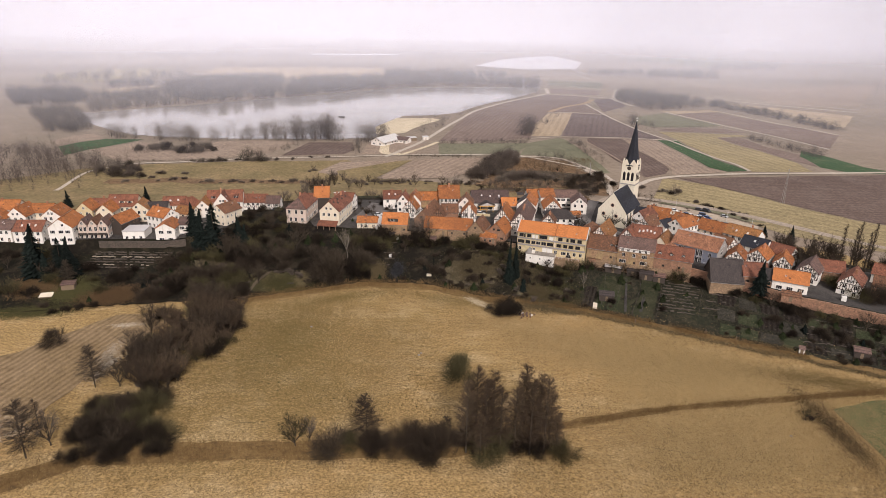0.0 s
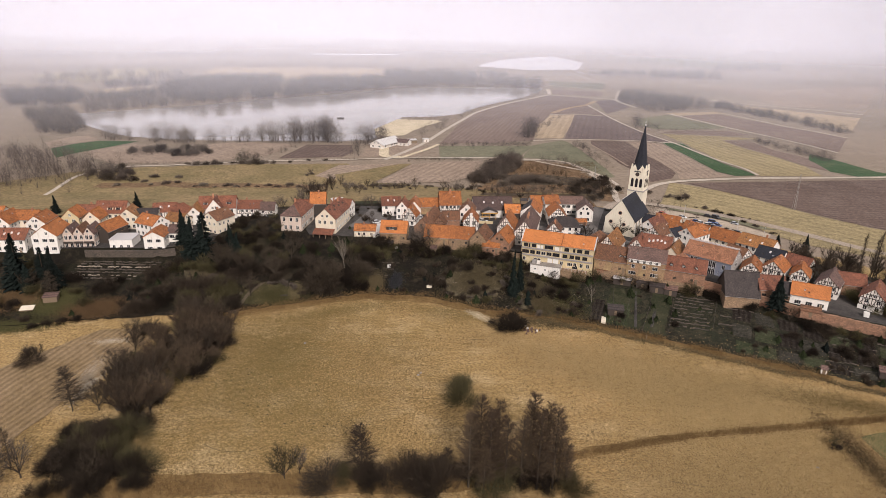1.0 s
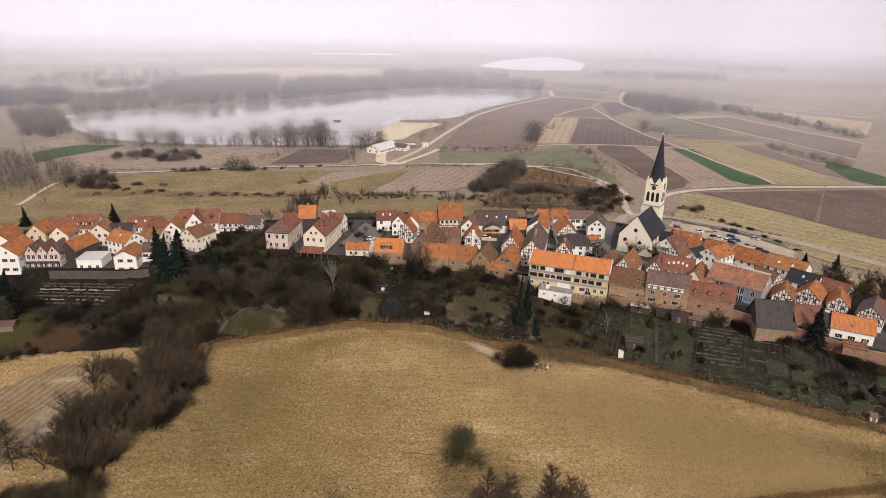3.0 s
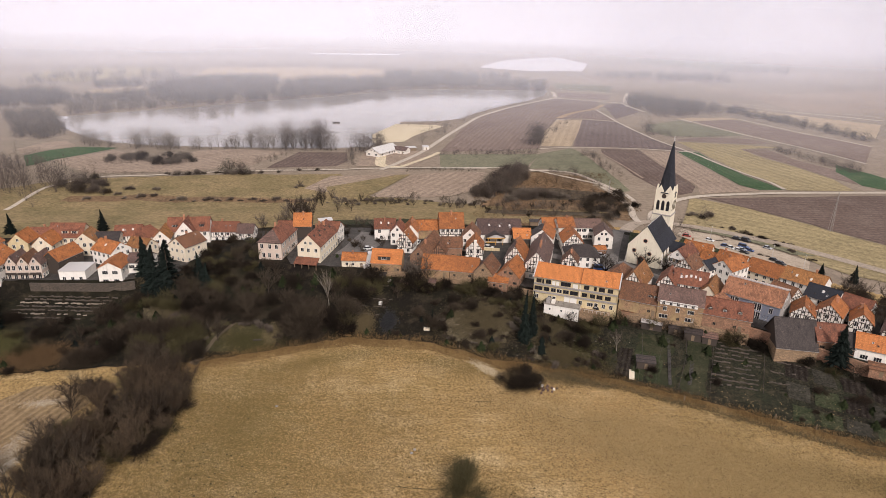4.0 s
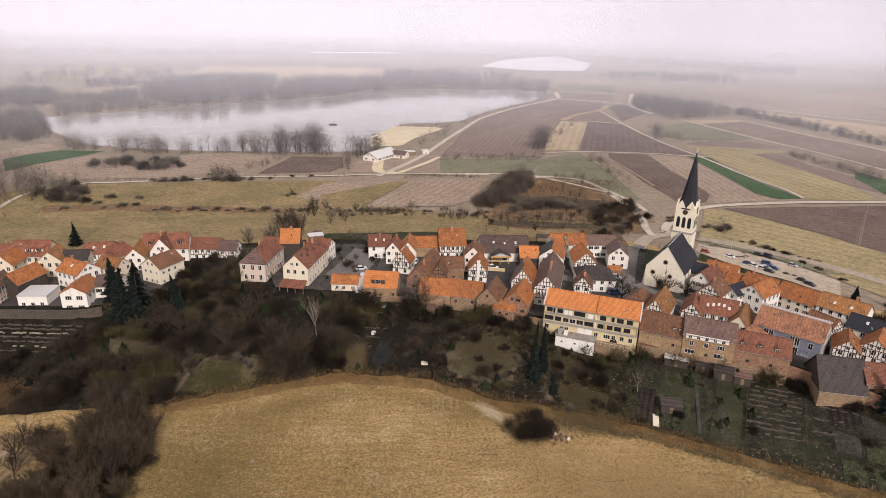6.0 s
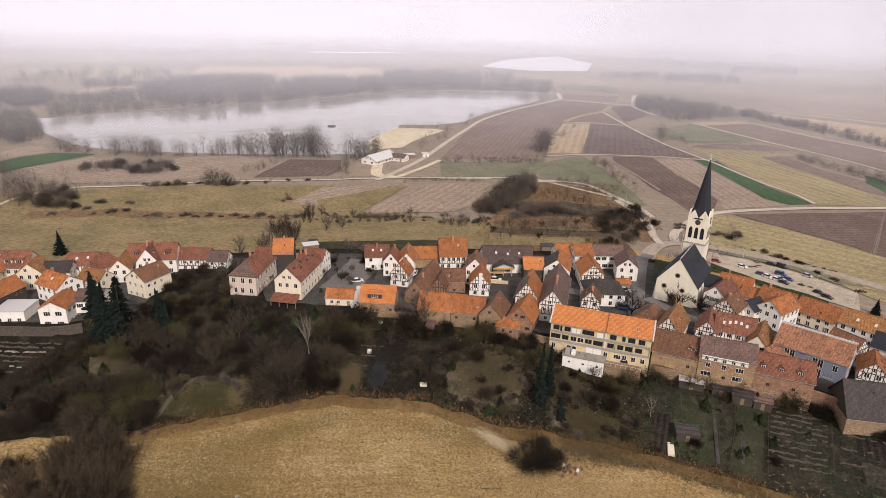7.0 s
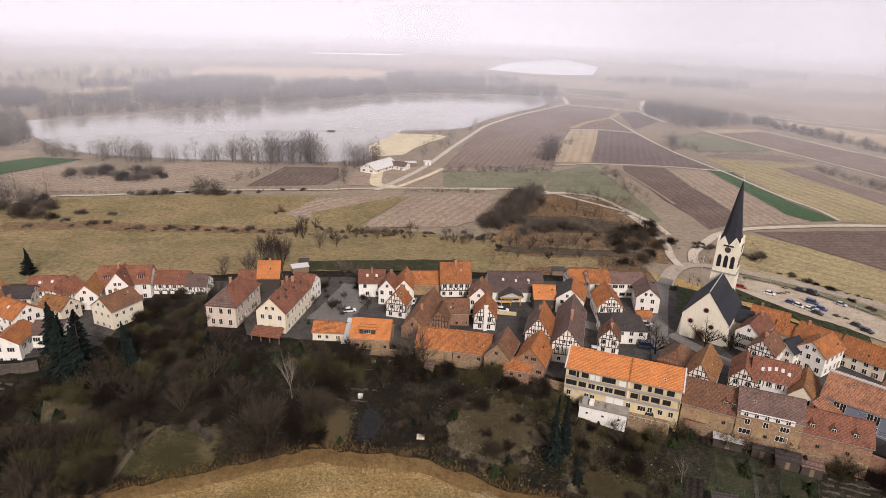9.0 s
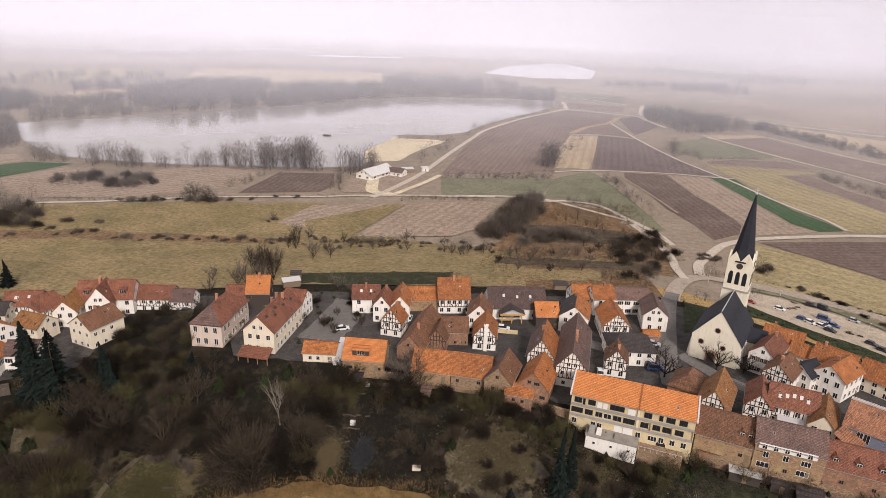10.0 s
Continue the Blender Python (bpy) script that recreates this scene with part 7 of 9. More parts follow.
stairs(73.4, 210.7, 80.9, 229.3, 34, 1.1, "paving", "long flight of narrow garden steps")
stairs(67.8, 211, 72.5, 230, 34, 0.9, "paving", "narrow garden steps beside a fence")
stairs(22.0, 252.5, 16.5, 258.8, 16, 1.6, "greywall", "steep outside stairs with blue-grey railings", 8.4, 11.6, True)


def slab_thing(name, label, category, x, y, rz, w, d, h, mat, z=None):
    b = Build()
    b.box(-w / 2, -d / 2, 0, w / 2, d / 2, h)
    c = 0.06
    b.box(-w / 2 + c, -d / 2 + c, h, w / 2 - c, d / 2 - c, h + c)
    e = empty(name, x, y, (ground_z(x, y) if z is None else z) + 0.15, rz, label, category)
    b.link("body", [mat], e)
    return e


slab_thing("plank_stack", "pale stack of boards beside the garden shed", "boards", 57.6, 216, 75, 5.5, 1.6, 0.5, "cream")
slab_thing("bench", "weathered wooden garden bench", "bench", -62.5, 229.7, 10, 2.6, 0.5, 0.45, "darkwood")
slab_thing("water_tank", "white plastic water tank in a garden", "tank", -24.0, 251, 0, 1.3, 1.0, 1.0, "frame")
slab_thing("water_tank", "white plastic water tank in a garden", "tank", -22.0, 263, 0, 1.3, 1.0, 1.0, "frame")
slab_thing("table", "pale garden table on the slope", "table", -6.8, 240, 0, 2.0, 1.3, 0.7, "cream")
slab_thing("white_box", "white garden box on the village wall", "box", 143.0, 205.0, -25, 1.6, 1.6, 1.6, "frame")
slab_thing("footbridge", "small plank footbridge over the ditch", "bridge", -77.4, 217, 60, 5.0, 1.6, 0.25, "wood")
slab_thing("raft", "small dark bathing raft on the lake", "raft", -124.5, 704, 0, 7, 5, 0.8, "darkwood", 0.1)
for px, py in ((69.7, 203.9), (92.2, 196.2), (100.9, 191.6)):
    e = empty("boundary_post", px, py, ground_z(px, py), 10, "pale wooden post at the meadow edge", "post")
    b = Build()
    b.solid([(-0.16, -0.16, -0.3), (0.16, -0.16, -0.3), (0.16, 0.16, -0.3), (-0.16, 0.16, -0.3)], [(-0.12, -0.12, 1.6), (0.12, -0.12, 1.6), (0.12, 0.12, 1.6), (-0.12, 0.12, 1.6)])
    b.link("shaft", ["wood"], e)
# rubble heap beside the big bush
for k in range(26):
    x, y = 30 + rg.gauss(0, 3.0), 207.5 + rg.gauss(0, 1.6)
    e = empty("rubble_stone", x, y, ground_z(x, y), rg.uniform(0, 180), "pale lump of rubble by the bush", "rubble", "rubble heap")
    b = Build()
    s = rg.uniform(0.2, 0.5)
    ring = [(math.cos(1.05 * j) * s * rg.uniform(0.8, 1.2), math.sin(1.05 * j) * s * rg.uniform(0.8, 1.2)) for j in range(6)]
    b.solid([(p, q, 0) for p, q in ring], [(p * 0.7, q * 0.7, s * 0.9 + 0.2) for p, q in ring])
    b.link("stone", ["frame" if k % 6 == 0 else "mauve"], e)


# ---- cars ----
def car_paint(name, c):
    M[name] = plain_mat(name, c, 0.3, 0.0, 0.05)


for nm, c in (("car_white", (0.7, 0.69, 0.68)), ("car_silver", (0.42, 0.42, 0.43)), ("car_dark", (0.03, 0.03, 0.035)), ("car_blue", (0.04, 0.075, 0.20)), ("car_red", (0.35, 0.04, 0.03))):
    car_paint(nm, c)
M["tyre"] = plain_mat("black_tyre", (0.02, 0.02, 0.02), 0.9)


def car(x, y, rz, paint, label, van=False, z=None):
    z = (ground_z(x, y) if z is None else z) + 0.3
    e = empty("van" if van else "car", x, y, z, rz, label, "van" if van else "car", "parked cars")
    L, W, H = (4.9, 1.9, 1.9) if van else (4.3, 1.75, 1.45)
    b = Build()
    mid = 0.95 if van else 0.85
    low = [(-L / 2, 0.42), (-L / 2 + 0.1, mid), (L / 2 - 1.0, mid), (L / 2 - 0.08, mid - 0.18), (L / 2, 0.45), (L / 2 - 0.1, 0.28), (-L / 2 + 0.1, 0.28)]
    b.solid([(p, -W / 2, q) for p, q in low][::-1], [(p, W / 2, q) for p, q in low][::-1])
    b.link("body", [paint], e)
    b = Build()
    cab = [(-L / 2 + 0.15, mid), (-L / 2 + (0.25 if van else 0.7), H), (L / 2 - (1.6 if van else 1.9), H), (L / 2 - 1.05, mid)]
    b.solid([(p, -W / 2 + 0.06 + 0.1 * (q > mid), q) for p, q in cab][::-1], [(p, W / 2 - 0.06 - 0.1 * (q > mid), q) for p, q in cab][::-1])
    cabin = b.link("cabin", ["glass"], e, label="dark glazed cabin")
    b = Build()
    b.box(-L / 2 + (0.3 if van else 0.75), -W / 2 + 0.17, H, L / 2 - (1.65 if van else 1.95), W / 2 - 0.17, H + 0.05)
    b.link("roof", [paint], cabin)
    for sx in (-1, 1):
        for sy in (-1, 1):
            b = Build()
            b.tube((sx * L * 0.31, sy * (W / 2 - 0.2), 0.32), (sx * L * 0.31, sy * (W / 2 + 0.02), 0.32), 0.32, 0.32, 12)
            b.link("wheel", ["tyre"], e)
    return e


car(119, 347.2, -30, "car_red", "small red car parked below the church")
car(129.1, 343.3, -40, "car_white", "white car parked on gravel")
car(147.2, 353.8, -35, "car_dark", "dark car parked on gravel")
car(150.7, 350.7, -60, "car_dark", "dark box van parked by the road", True)
car(133, 333.9, -45, "car_blue", "blue car parked on gravel")
car(134.3, 330.7, -60, "car_white", "white car parked on gravel")
car(144, 338.6, -40, "car_blue", "blue van parked on gravel", True)
car(136.9, 327.7, -55, "car_white", "white car parked on gravel")
car(139.6, 330.4, -50, "car_silver", "silver car parked on gravel")
car(143.6, 331.1, -40, "car_blue", "blue car parked on gravel")
car(137.9, 324, -50, "car_dark", "dark blue car parked on gravel")
car(156.6, 340, -50, "car_silver", "pale car parked near the village road")
car(147.3, 314.9, -50, "car_dark", "dark car parked on gravel")
car(147.7, 309.5, -55, "car_dark", "dark car parked on gravel")
car(58.9, 274.5, -5, "car_blue", "dark blue van parked in the square", True)
car(16.6, 295.2, -8, "car_white", "white car parked in a yard")
car(-13.6, 299.0, 85, "car_white", "white car parked between houses")
car(62.6, 289.4, -15, "car_silver", "greenish silver car parked in a yard")
car(42.4, 271.0, 80, "car_white", "white car parked in a yard")
car(-33.6, 289.5, 20, "car_white", "white car parked in a yard")
car(-131, 286.5, 10, "car_dark", "dark car parked in the lane")
car(-86, 298, 5, "car_dark", "dark car parked in the lane")


# ---- small pieces of the village ----
porch = empty("lean_to", -54.6, 271.5, 12, -8, "lean-to porch with rusty brown tiles", "porch")
b = Build()
q = [(-4.6, 0.6, 2.6), (4.6, 0.6, 2.6), (4.6, -3.2, 1.0), (-4.6, -3.2, 1.0)]
b.solid(q, [(x, y, z + 0.18) for x, y, z in q])
b.link("roof", ["red"], porch)
for sx in (-4.3, -1.4, 1.4, 4.3):
    b = Build()
    b.box(sx - 0.1, -3.0, -2.0, sx + 0.1, -2.8, 1.05)
    b.link("post", ["wood"], porch)
wing = empty("white_lean_to", -31.0, 272.6, 12, 86, "white sloping roof wing beside the orange roofed house", "extension")
b = Build()
q = [(-4.5, -1.6, 1.2), (5.5, -1.6, 3.6), (5.5, 1.4, 3.6), (-4.5, 1.4, 1.2)]
b.solid(q, [(x, y, z + 0.2) for x, y, z in q])
b.link("roof", ["zinc"], wing)
b = Build()
b.solid([(-4.3, -1.4, -3), (5.3, -1.4, -3), (5.3, 1.2, -3), (-4.3, 1.2, -3)], [(-4.3, -1.4, 1.2), (5.3, -1.4, 3.5), (5.3, 1.2, 3.5), (-4.3, 1.2, 1.2)])
b.link("wall", ["white"], wing)
# timber carport before the dark barn
port = empty("carport", 19.5, 301.6, 12.2, 5, "open carport of yellow stained wood with a glazed gable", "carport")
for sx in (-3.2, 0, 3.2):
    for sy in (-1.8, 1.8):
        b = Build()
        b.box(sx - 0.14, sy - 0.14, 0, sx + 0.14, sy + 0.14, 3.0)
        b.link("post", ["yellowwood"], port)
b = Build()
b.box(-4.0, -2.3, 2.9, 4.0, -2.1, 3.5)
b.link("fascia", ["yellowwood"], port)
b = Build()
b.box(-4.0, -2.2, 1.2, 0.4, -2.05, 1.7)
b.link("rail", ["yellowwood"], port)
for s in (-1, 1):
    b = Build()
    q = [(s * 4.2, -2.4, 3.4), (0, -2.4, 5.2), (0, 3.0, 5.2), (s * 4.2, 3.0, 3.4)]
    b.solid(q, [(x, y, z + 0.15) for x, y, z in q])
    b.link("roof", ["darktile"], port)
b = Build()
b.solid([(-3.2, -2.25, 3.5), (3.2, -2.25, 3.5), (0, -2.25, 4.9)], [(-3.2, -2.2, 3.5), (3.2, -2.2, 3.5), (0, -2.2, 4.9)])
b.link("gable_glass", ["zinc"], port)
yard_wall = empty("yard_wall", 16.8, 292.6, 12.2, -5, "low yellow yard wall", "wall")
b = Build()
b.box(-4.2, -0.2, 0, 4.2, 0.2, 1.3)
b.link("wall", ["yellow"], yard_wall)
stack = empty("white_chimney", 10.3, 280.7, 12, -4, "tall white chimney on a gable", "chimney")
b = Build()
b.box(-0.55, -0.5, 0, 0.55, 0.35, 8.6)
b.box(-0.65, -0.6, 8.6, 0.65, 0.45, 8.8)
b.link("shaft", ["white"], stack)
# glazed porch and terrace of the blue house
glass_porch = empty("glazed_porch", 93.4, 240.6, 11.4, 40, "glazed porch with a ribbed copper roof", "porch")
b = Build()
q = [(-3.4, -2.6, 3.4), (3.4, -2.6, 3.4), (3.4, 2.6, 6.0), (-3.4, 2.6, 6.0)]
b.solid(q, [(x, y, z + 0.14) for x, y, z in q])
b.link("roof", ["rose"], glass_porch)
b = Build()
b.box(-3.0, -2.2, -1, 3.0, 2.4, 3.4)
b.link("wall", ["frame"], glass_porch)
for k in range(3):
    window_on(glass_porch, "mid", -2.0 + 2.0 * k, -2.21, 0.8, 180)
deck = empty("terrace", 101.5, 233.6, 10.6, -28, "grey roof terrace with a blue parapet sheet", "terrace")
b = Build()
b.box(-7, -2.2, -4, 7, 2.2, 0.5)
b.link("floor", ["greywall"], deck)
b = Build()
b.box(-1.5, -2.5, -0.6, 7.1, -2.22, 0.9)
M["bluesheet"] = plain_mat("blue_plastic_sheet", (0.02, 0.05, 0.25), 0.5)
b.link("parapet_sheet", ["bluesheet"], deck)
awning = empty("pergola", 84.6, 247.6, 12, -24, "glass roofed pergola beside a house", "pergola")
b = Build()
q = [(-4, -1.5, 2.6), (4, -1.5, 2.6), (4, 1.5, 3.2), (-4, 1.5, 3.2)]
b.solid(q, [(x, y, z + 0.1) for x, y, z in q])
b.link("roof", ["zinc"], awning)
for sx in (-3.8, 0, 3.8):
    b = Build()
    b.box(sx - 0.08, -1.4, 0, sx + 0.08, -1.25, 2.6)
    b.link("post", ["frame"], awning)
# holes in the patched roof: dark boxes on the tiles stand for their shaded insides
for k, (u, w) in enumerate(((-7.5, 1.3), (-4.0, 2.3), (-1.5, 1.2), (2.5, 2.0), (5.0, 1.1), (7.5, 2.2))):
    hole = empty("roof_gap", -53 + 0.139 * u + 0.99 * w, 283.5 + 0.99 * u - 0.139 * w, 12 + 7.0 + 4.4 * (1 - w / 4.6) + 0.2, 82, "gap of missing tiles in the old roof", "roof damage")
    b = Build()
    b.box(-0.6, -0.5, -0.02, 0.7, 0.4, 0.10)
    gap = b.link("batten_field", ["timber"], hole)
    gap.matrix_basis = Matrix.Rotation(math.atan2(4.4, 4.6), 4, "X")
# lamp posts along the car park, and a mast in the field
for px, py in ((133, 352), (150, 322), (156, 306), (112, 372)):
    lamp = empty("street_lamp", px, py, ground_z(px, py), 0, "slim grey street lamp", "lamp")
    b = Build()
    b.tube((0, 0, 0), (0, 0, 6.5), 0.09, 0.06, 6)
    b.link("pole", ["zinc"], lamp)
    b = Build()
    b.box(-0.1, -0.7, 6.4, 0.1, 0.1, 6.55)
    b.link("lantern", ["zinc"], lamp)
for px, py, hh in ((205, 372, 22), (98, 428, 12), (633, 965, 36), (115, 1061, 22)):
    mast = empty("lattice_mast", px, py, ground_z(px, py), 20, "slender grey lattice mast in a field", "mast")
    for sx, sy in ((-1, -1), (1, -1), (1, 1), (-1, 1)):
        b = Build()
        b.tube((sx * hh * 0.034, sy * hh * 0.034, 0), (sx * 0.12, sy * 0.12, hh), 0.07 + hh * 0.001, 0.05, 4)
        b.link("leg", ["greywall"], mast)
    for k in range(9):
        z0, z1 = hh * k / 9, hh * (k + 1) / 9
        r0, r1 = hh * 0.034 * (1 - k / 9) + 0.12 * k / 9, hh * 0.034 * (1 - (k + 1) / 9) + 0.12 * (k + 1) / 9
        b = Build()
        b.tube((-r0, -r0, z0), (r1, -r1, z1), 0.04, 0.04, 4)
        b.tube((r1, -r1, z1), (r0, r0, z0), 0.04, 0.04, 4)
        b.link("brace", ["greywall"], mast)

# ---- marks in the meadow ----
for k in range(9):
    cx, cy = rg.uniform(-55, 110), rg.uniform(112, 212)
    if cy > lerp_line(FOOT, cx) - 8:
        continue
    ln, bend, wd, tilt = rg.uniform(5, 22), rg.uniform(-0.04, 0.04), rg.uniform(0.1, 0.22), rg.uniform(-0.25, 0.1)
    line = [(cx + ln * (q / 8 - 0.5), cy + tilt * ln * (q / 8 - 0.5) + bend * (ln * (q / 8 - 0.5)) ** 2) for q in range(9)]
    drape("mow_track", line, [(px, py + wd) for px, py in line], "rough", "dark trodden mowing track in the meadow grass", "track", 0.16, 1, 1.2, 0.35)
clods = Build()
for cx, cy, n, sx, sy in ((-57, 172, 70, 7, 7), (-48, 158, 60, 9, 4), (-30, 150, 60, 12, 3), (-66, 176, 40, 4, 6), (20, 160, 30, 20, 6)):
    for _ in range(n):
        x, y, q = rg.gauss(cx, sx), rg.gauss(cy, sy), rg.uniform(0.12, 0.32)
        z = ground_z(x, y) + 0.5 * noise.noise((x * 0.02, y * 0.02, 0)) + 0.05
        clods.solid([(x - q, y - q * 0.6, z), (x + q, y - q * 0.5, z), (x + q * 0.8, y + q * 0.6, z), (x - q * 0.7, y + q * 0.5, z)], [(x - q * 0.5, y - q * 0.3, z + q * 0.7), (x + q * 0.5, y - q * 0.3, z + q * 0.6), (x + q * 0.4, y + q * 0.3, z + q * 0.6), (x - q * 0.4, y + q * 0.3, z + q * 0.7)])
tagged(clods.link("molehill", ["rough"]), "dark molehills and hoof clods scattered in the grass", "molehills", kind="stuff")
for x, y in ((-7.5, 176.3), (-6.8, 177.6), (-46.2, 194.2), (93, 138.6)):
    e = empty("pale_stone", x, y, ground_z(x, y), x * 20, "pale flat stone lying in the meadow", "stone")
    b = Build()
    ring = [(math.cos(1.05 * j) * rg.uniform(0.35, 0.7), math.sin(1.05 * j) * rg.uniform(0.3, 0.6)) for j in range(6)]
    b.solid([(p, q, -0.2) for p, q in ring], [(p * 0.8, q * 0.8, 0.22) for p, q in ring])
    b.link("stone", ["greywall"], e)


# ---- trees and scrub ----
rnd = random.Random(5)
SCRUB = ["scrub0", "scrub1", "scrub2", "grey0", "grey1", "brown0", "brown1"]
for x, y, k, s in ((7, 128, 0, 1.05), (9.4, 130, 1, 1.2), (11.6, 127.6, 2, 1.25), (13.6, 130.4, 0, 1.2), (15.4, 128, 1, 1.0), (10.4, 126, 2, 0.8),
                   (19, 128.6, 2, 1.1), (20.8, 130.8, 0, 1.22), (22.8, 128, 1, 1.25), (24.6, 130.4, 2, 1.2), (26.4, 128.4, 0, 1.1), (28, 130.6, 1, 0.95), (12.6, 132, 1, 1.1), (8.2, 131.6, 2, 1.0), (21.6, 132.2, 1, 1.15), (25.4, 132.4, 0, 1.05), (29.4, 128.6, 2, 0.8)):
    plant("tall%d" % k, x, y, s, group="alders by the ditch")
for x, y, k, s in ((-36, 129, "lichen", 1.35), (-18, 130.5, "cone", 1.0), (2, 131, "cone", 0.6), (-100, 122, "cone", 1.1), (-100, 153, "cone", 1.0), (-97, 127, "pale0", 1.2), (-102, 131, "tall1", 0.6), (-33, 131, "pale1", 0.9)):
    plant(k, x, y, s)
plant("olive", 6, 163, 1.9)
plant("grey0", -128, 178, 1.0)
plant("bare1", -126, 179, 0.8)
for x in range(-26, 32, 4):
    plant(rnd.choice(SCRUB), x + rnd.uniform(-1, 1), 128.5 + rnd.uniform(-1.5, 1.5), rnd.uniform(0.9, 1.6), squash=1.15)
STRIP = ["grey0", "grey1", "far0", "brown0", "scrub1", "grey0", "far1", "brown1"]
LOW = ["brown0", "scrub1", "brown1", "scrub0", "grey0", "scrub2"]
for k in range(30):
    t = rnd.random()
    x, y = -80 - 9 * t + rnd.uniform(-9, 11), 124 + 20 * t + rnd.uniform(-3, 3)
    plant(rnd.choice(LOW), x, y, rnd.uniform(0.9, 1.4), squash=rnd.uniform(0.9, 1.2))
    if k % 3 == 0:
        plant(rnd.choice(["bare0", "bare1", "lichen"]), x, y, rnd.uniform(0.7, 1.0))
# wooded strip between the two meadows
for k in range(78):
    t = rnd.random()
    y = 150 + 58 * t
    x = rnd.uniform(-95 + 3 * t, -73.5 + (2.5 if 0.3 < t < 0.8 else -2))
    edge = min(1.0, 0.6 + (x + 98) / 16)
    if k % 2:
        plant(rnd.choice(LOW + ["grey1", "hz0"]), x, y, rnd.uniform(0.7, 1.3) * edge, squash=rnd.uniform(0.9, 1.3))
    plant(rnd.choice(["bare0", "bare1", "bare2", "dense0", "dense1", "dense0", "dense1"]), x + rnd.uniform(-2, 2), y + rnd.uniform(-2, 2), rnd.uniform(0.95, 1.45) * edge)
for x, y, k, s in ((-99, 186, "bare0", 1.0), (-102, 191, "open", 1.1), (-98, 194, "bare1", 1.1), (-104, 197, "open", 0.9), (-97, 180, "brown0", 0.8), (-100, 199, "scrub1", 0.9)):
    plant(k, x, y, s)
plant("open", -97, 172, 1.3)
plant("open", -99, 176, 1.0)
plant("scrub1", 21, 209, 1.35, squash=0.9)
plant("scrub0", 26.5, 208, 1.15, squash=0.9)
plant("scrub2", 24, 212, 1.2, squash=0.9)
# big thickets at the foot of the slope
for x, y, s, k in ((-46, 237, 2.1, "grey0"), (-52, 240, 1.8, "scrub1"), (-40, 240, 1.6, "scrub2"), (-84, 240, 1.4, "grey1"), (-90, 228, 1.6, "grey0"), (-80, 244, 1.5, "scrub0"), (-70, 246, 1.4, "grey1"), (-97, 222, 1.5, "olive"), (-92, 216, 1.4, "grey1")):
    plant(k, x, y, s)
for x, y, s in ((-46, 238, 1.5), (-52, 242, 1.3), (-75, 228, 1.2), (-80, 243, 1.3), (-95, 226, 1.4), (-90, 248, 1.2), (-66, 256, 1.2), (-38, 246, 1.1)):
    plant("bare%d" % rnd.randint(0, 2), x, y, s)
# the slope before the village, with its open patches of grass
OPEN = [(12, 241, 8, 6), (-28.8, 242.4, 2.6, 4.2), (-68, 230, 12, 9.5), (-58.6, 233.5, 2.5, 4.5), (-103, 232.5, 6, 2.6), (-98, 240, 4, 4), (-107, 255, 4, 2.5), (37.5, 225.5, 5.5, 3), (-97, 229.4, 5, 2), (-20.4, 243, 2.2, 3.5), (-144, 216, 7, 7), (-159, 219, 4, 4), (-127, 214, 6, 3.5), (-137, 241, 14, 8)]


def in_open(x, y, grow=1.0):
    return any(((x - a) / (c * grow)) ** 2 + ((y - b) / (d * grow)) ** 2 < 1 for a, b, c, d in OPEN)


for k in range(430):
    x = rnd.uniform(-225, 170)
    f, w = lerp_line(FOOT, x), lerp_line(WALL, x)
    t = rnd.random()
    y = f + 4 + (w - f - 7) * t
    if 54 < x < 128 and rnd.random() < (0.86 if t < 0.85 else 0.4):
        continue
    if in_open(x, y, 1.15):
        continue
    if -20 < x < 20 and 224 < y < 236 and rnd.random() < 0.6:
        continue
    if -112 < x < -28:
        plant(rnd.choice(SCRUB + ["bare0", "bare1", "bare2", "lichen"]), x, y, rnd.uniform(0.7, 1.3))
    elif x <= -112:
        plant(rnd.choice(SCRUB + ["bush0", "bush1", "bare0", "bare1", "ever", "orchard"]), x, y, rnd.uniform(0.55, 1.1))
    elif x < 54:
        plant(rnd.choice(["scrub0", "grey0", "brown0", "bush0", "bush1", "orchard", "ever", "open", "bush0"]), x, y, rnd.uniform(0.45, 0.85))
    else:
        plant(rnd.choice(["scrub0", "bush0", "bush1", "orchard", "ever", "grey1"]), x, y, rnd.uniform(0.4, 0.75))
# shrubs against the foot of the village wall
for k in range(34):
    x = -34 + 2.1 * k + rnd.uniform(-0.8, 0.8)
    plant(rnd.choice(["scrub0", "scrub1", "brown0", "ever", "bush0", "scrub2"]), x, lerp_line(WALL, x) - rnd.uniform(2.2, 6.5), rnd.uniform(0.5, 0.95) * (1.5 if k % 6 == 3 else 1), squash=rnd.uniform(0.8, 1.2))
for k in range(26):
    x = 56 + 4.2 * k + rnd.uniform(-1, 1)
    plant(rnd.choice(["scrub0", "grey0", "brown1", "lichen", "open", "bush1"]), x, lerp_line(WALL, x) - rnd.uniform(2.5, 7), rnd.uniform(0.5, 0.9))
for x, y, k, s in ((36, 240, "scrub0", 0.45), (39, 239, "brown0", 0.5), (42, 238, "bush0", 0.9), (45, 236.5, "scrub2", 0.4), (50, 238, "brown1", 0.6), (54, 238.5, "scrub1", 0.55), (58, 238, "lichen", 0.8)):
    plant(k, x, y, s)
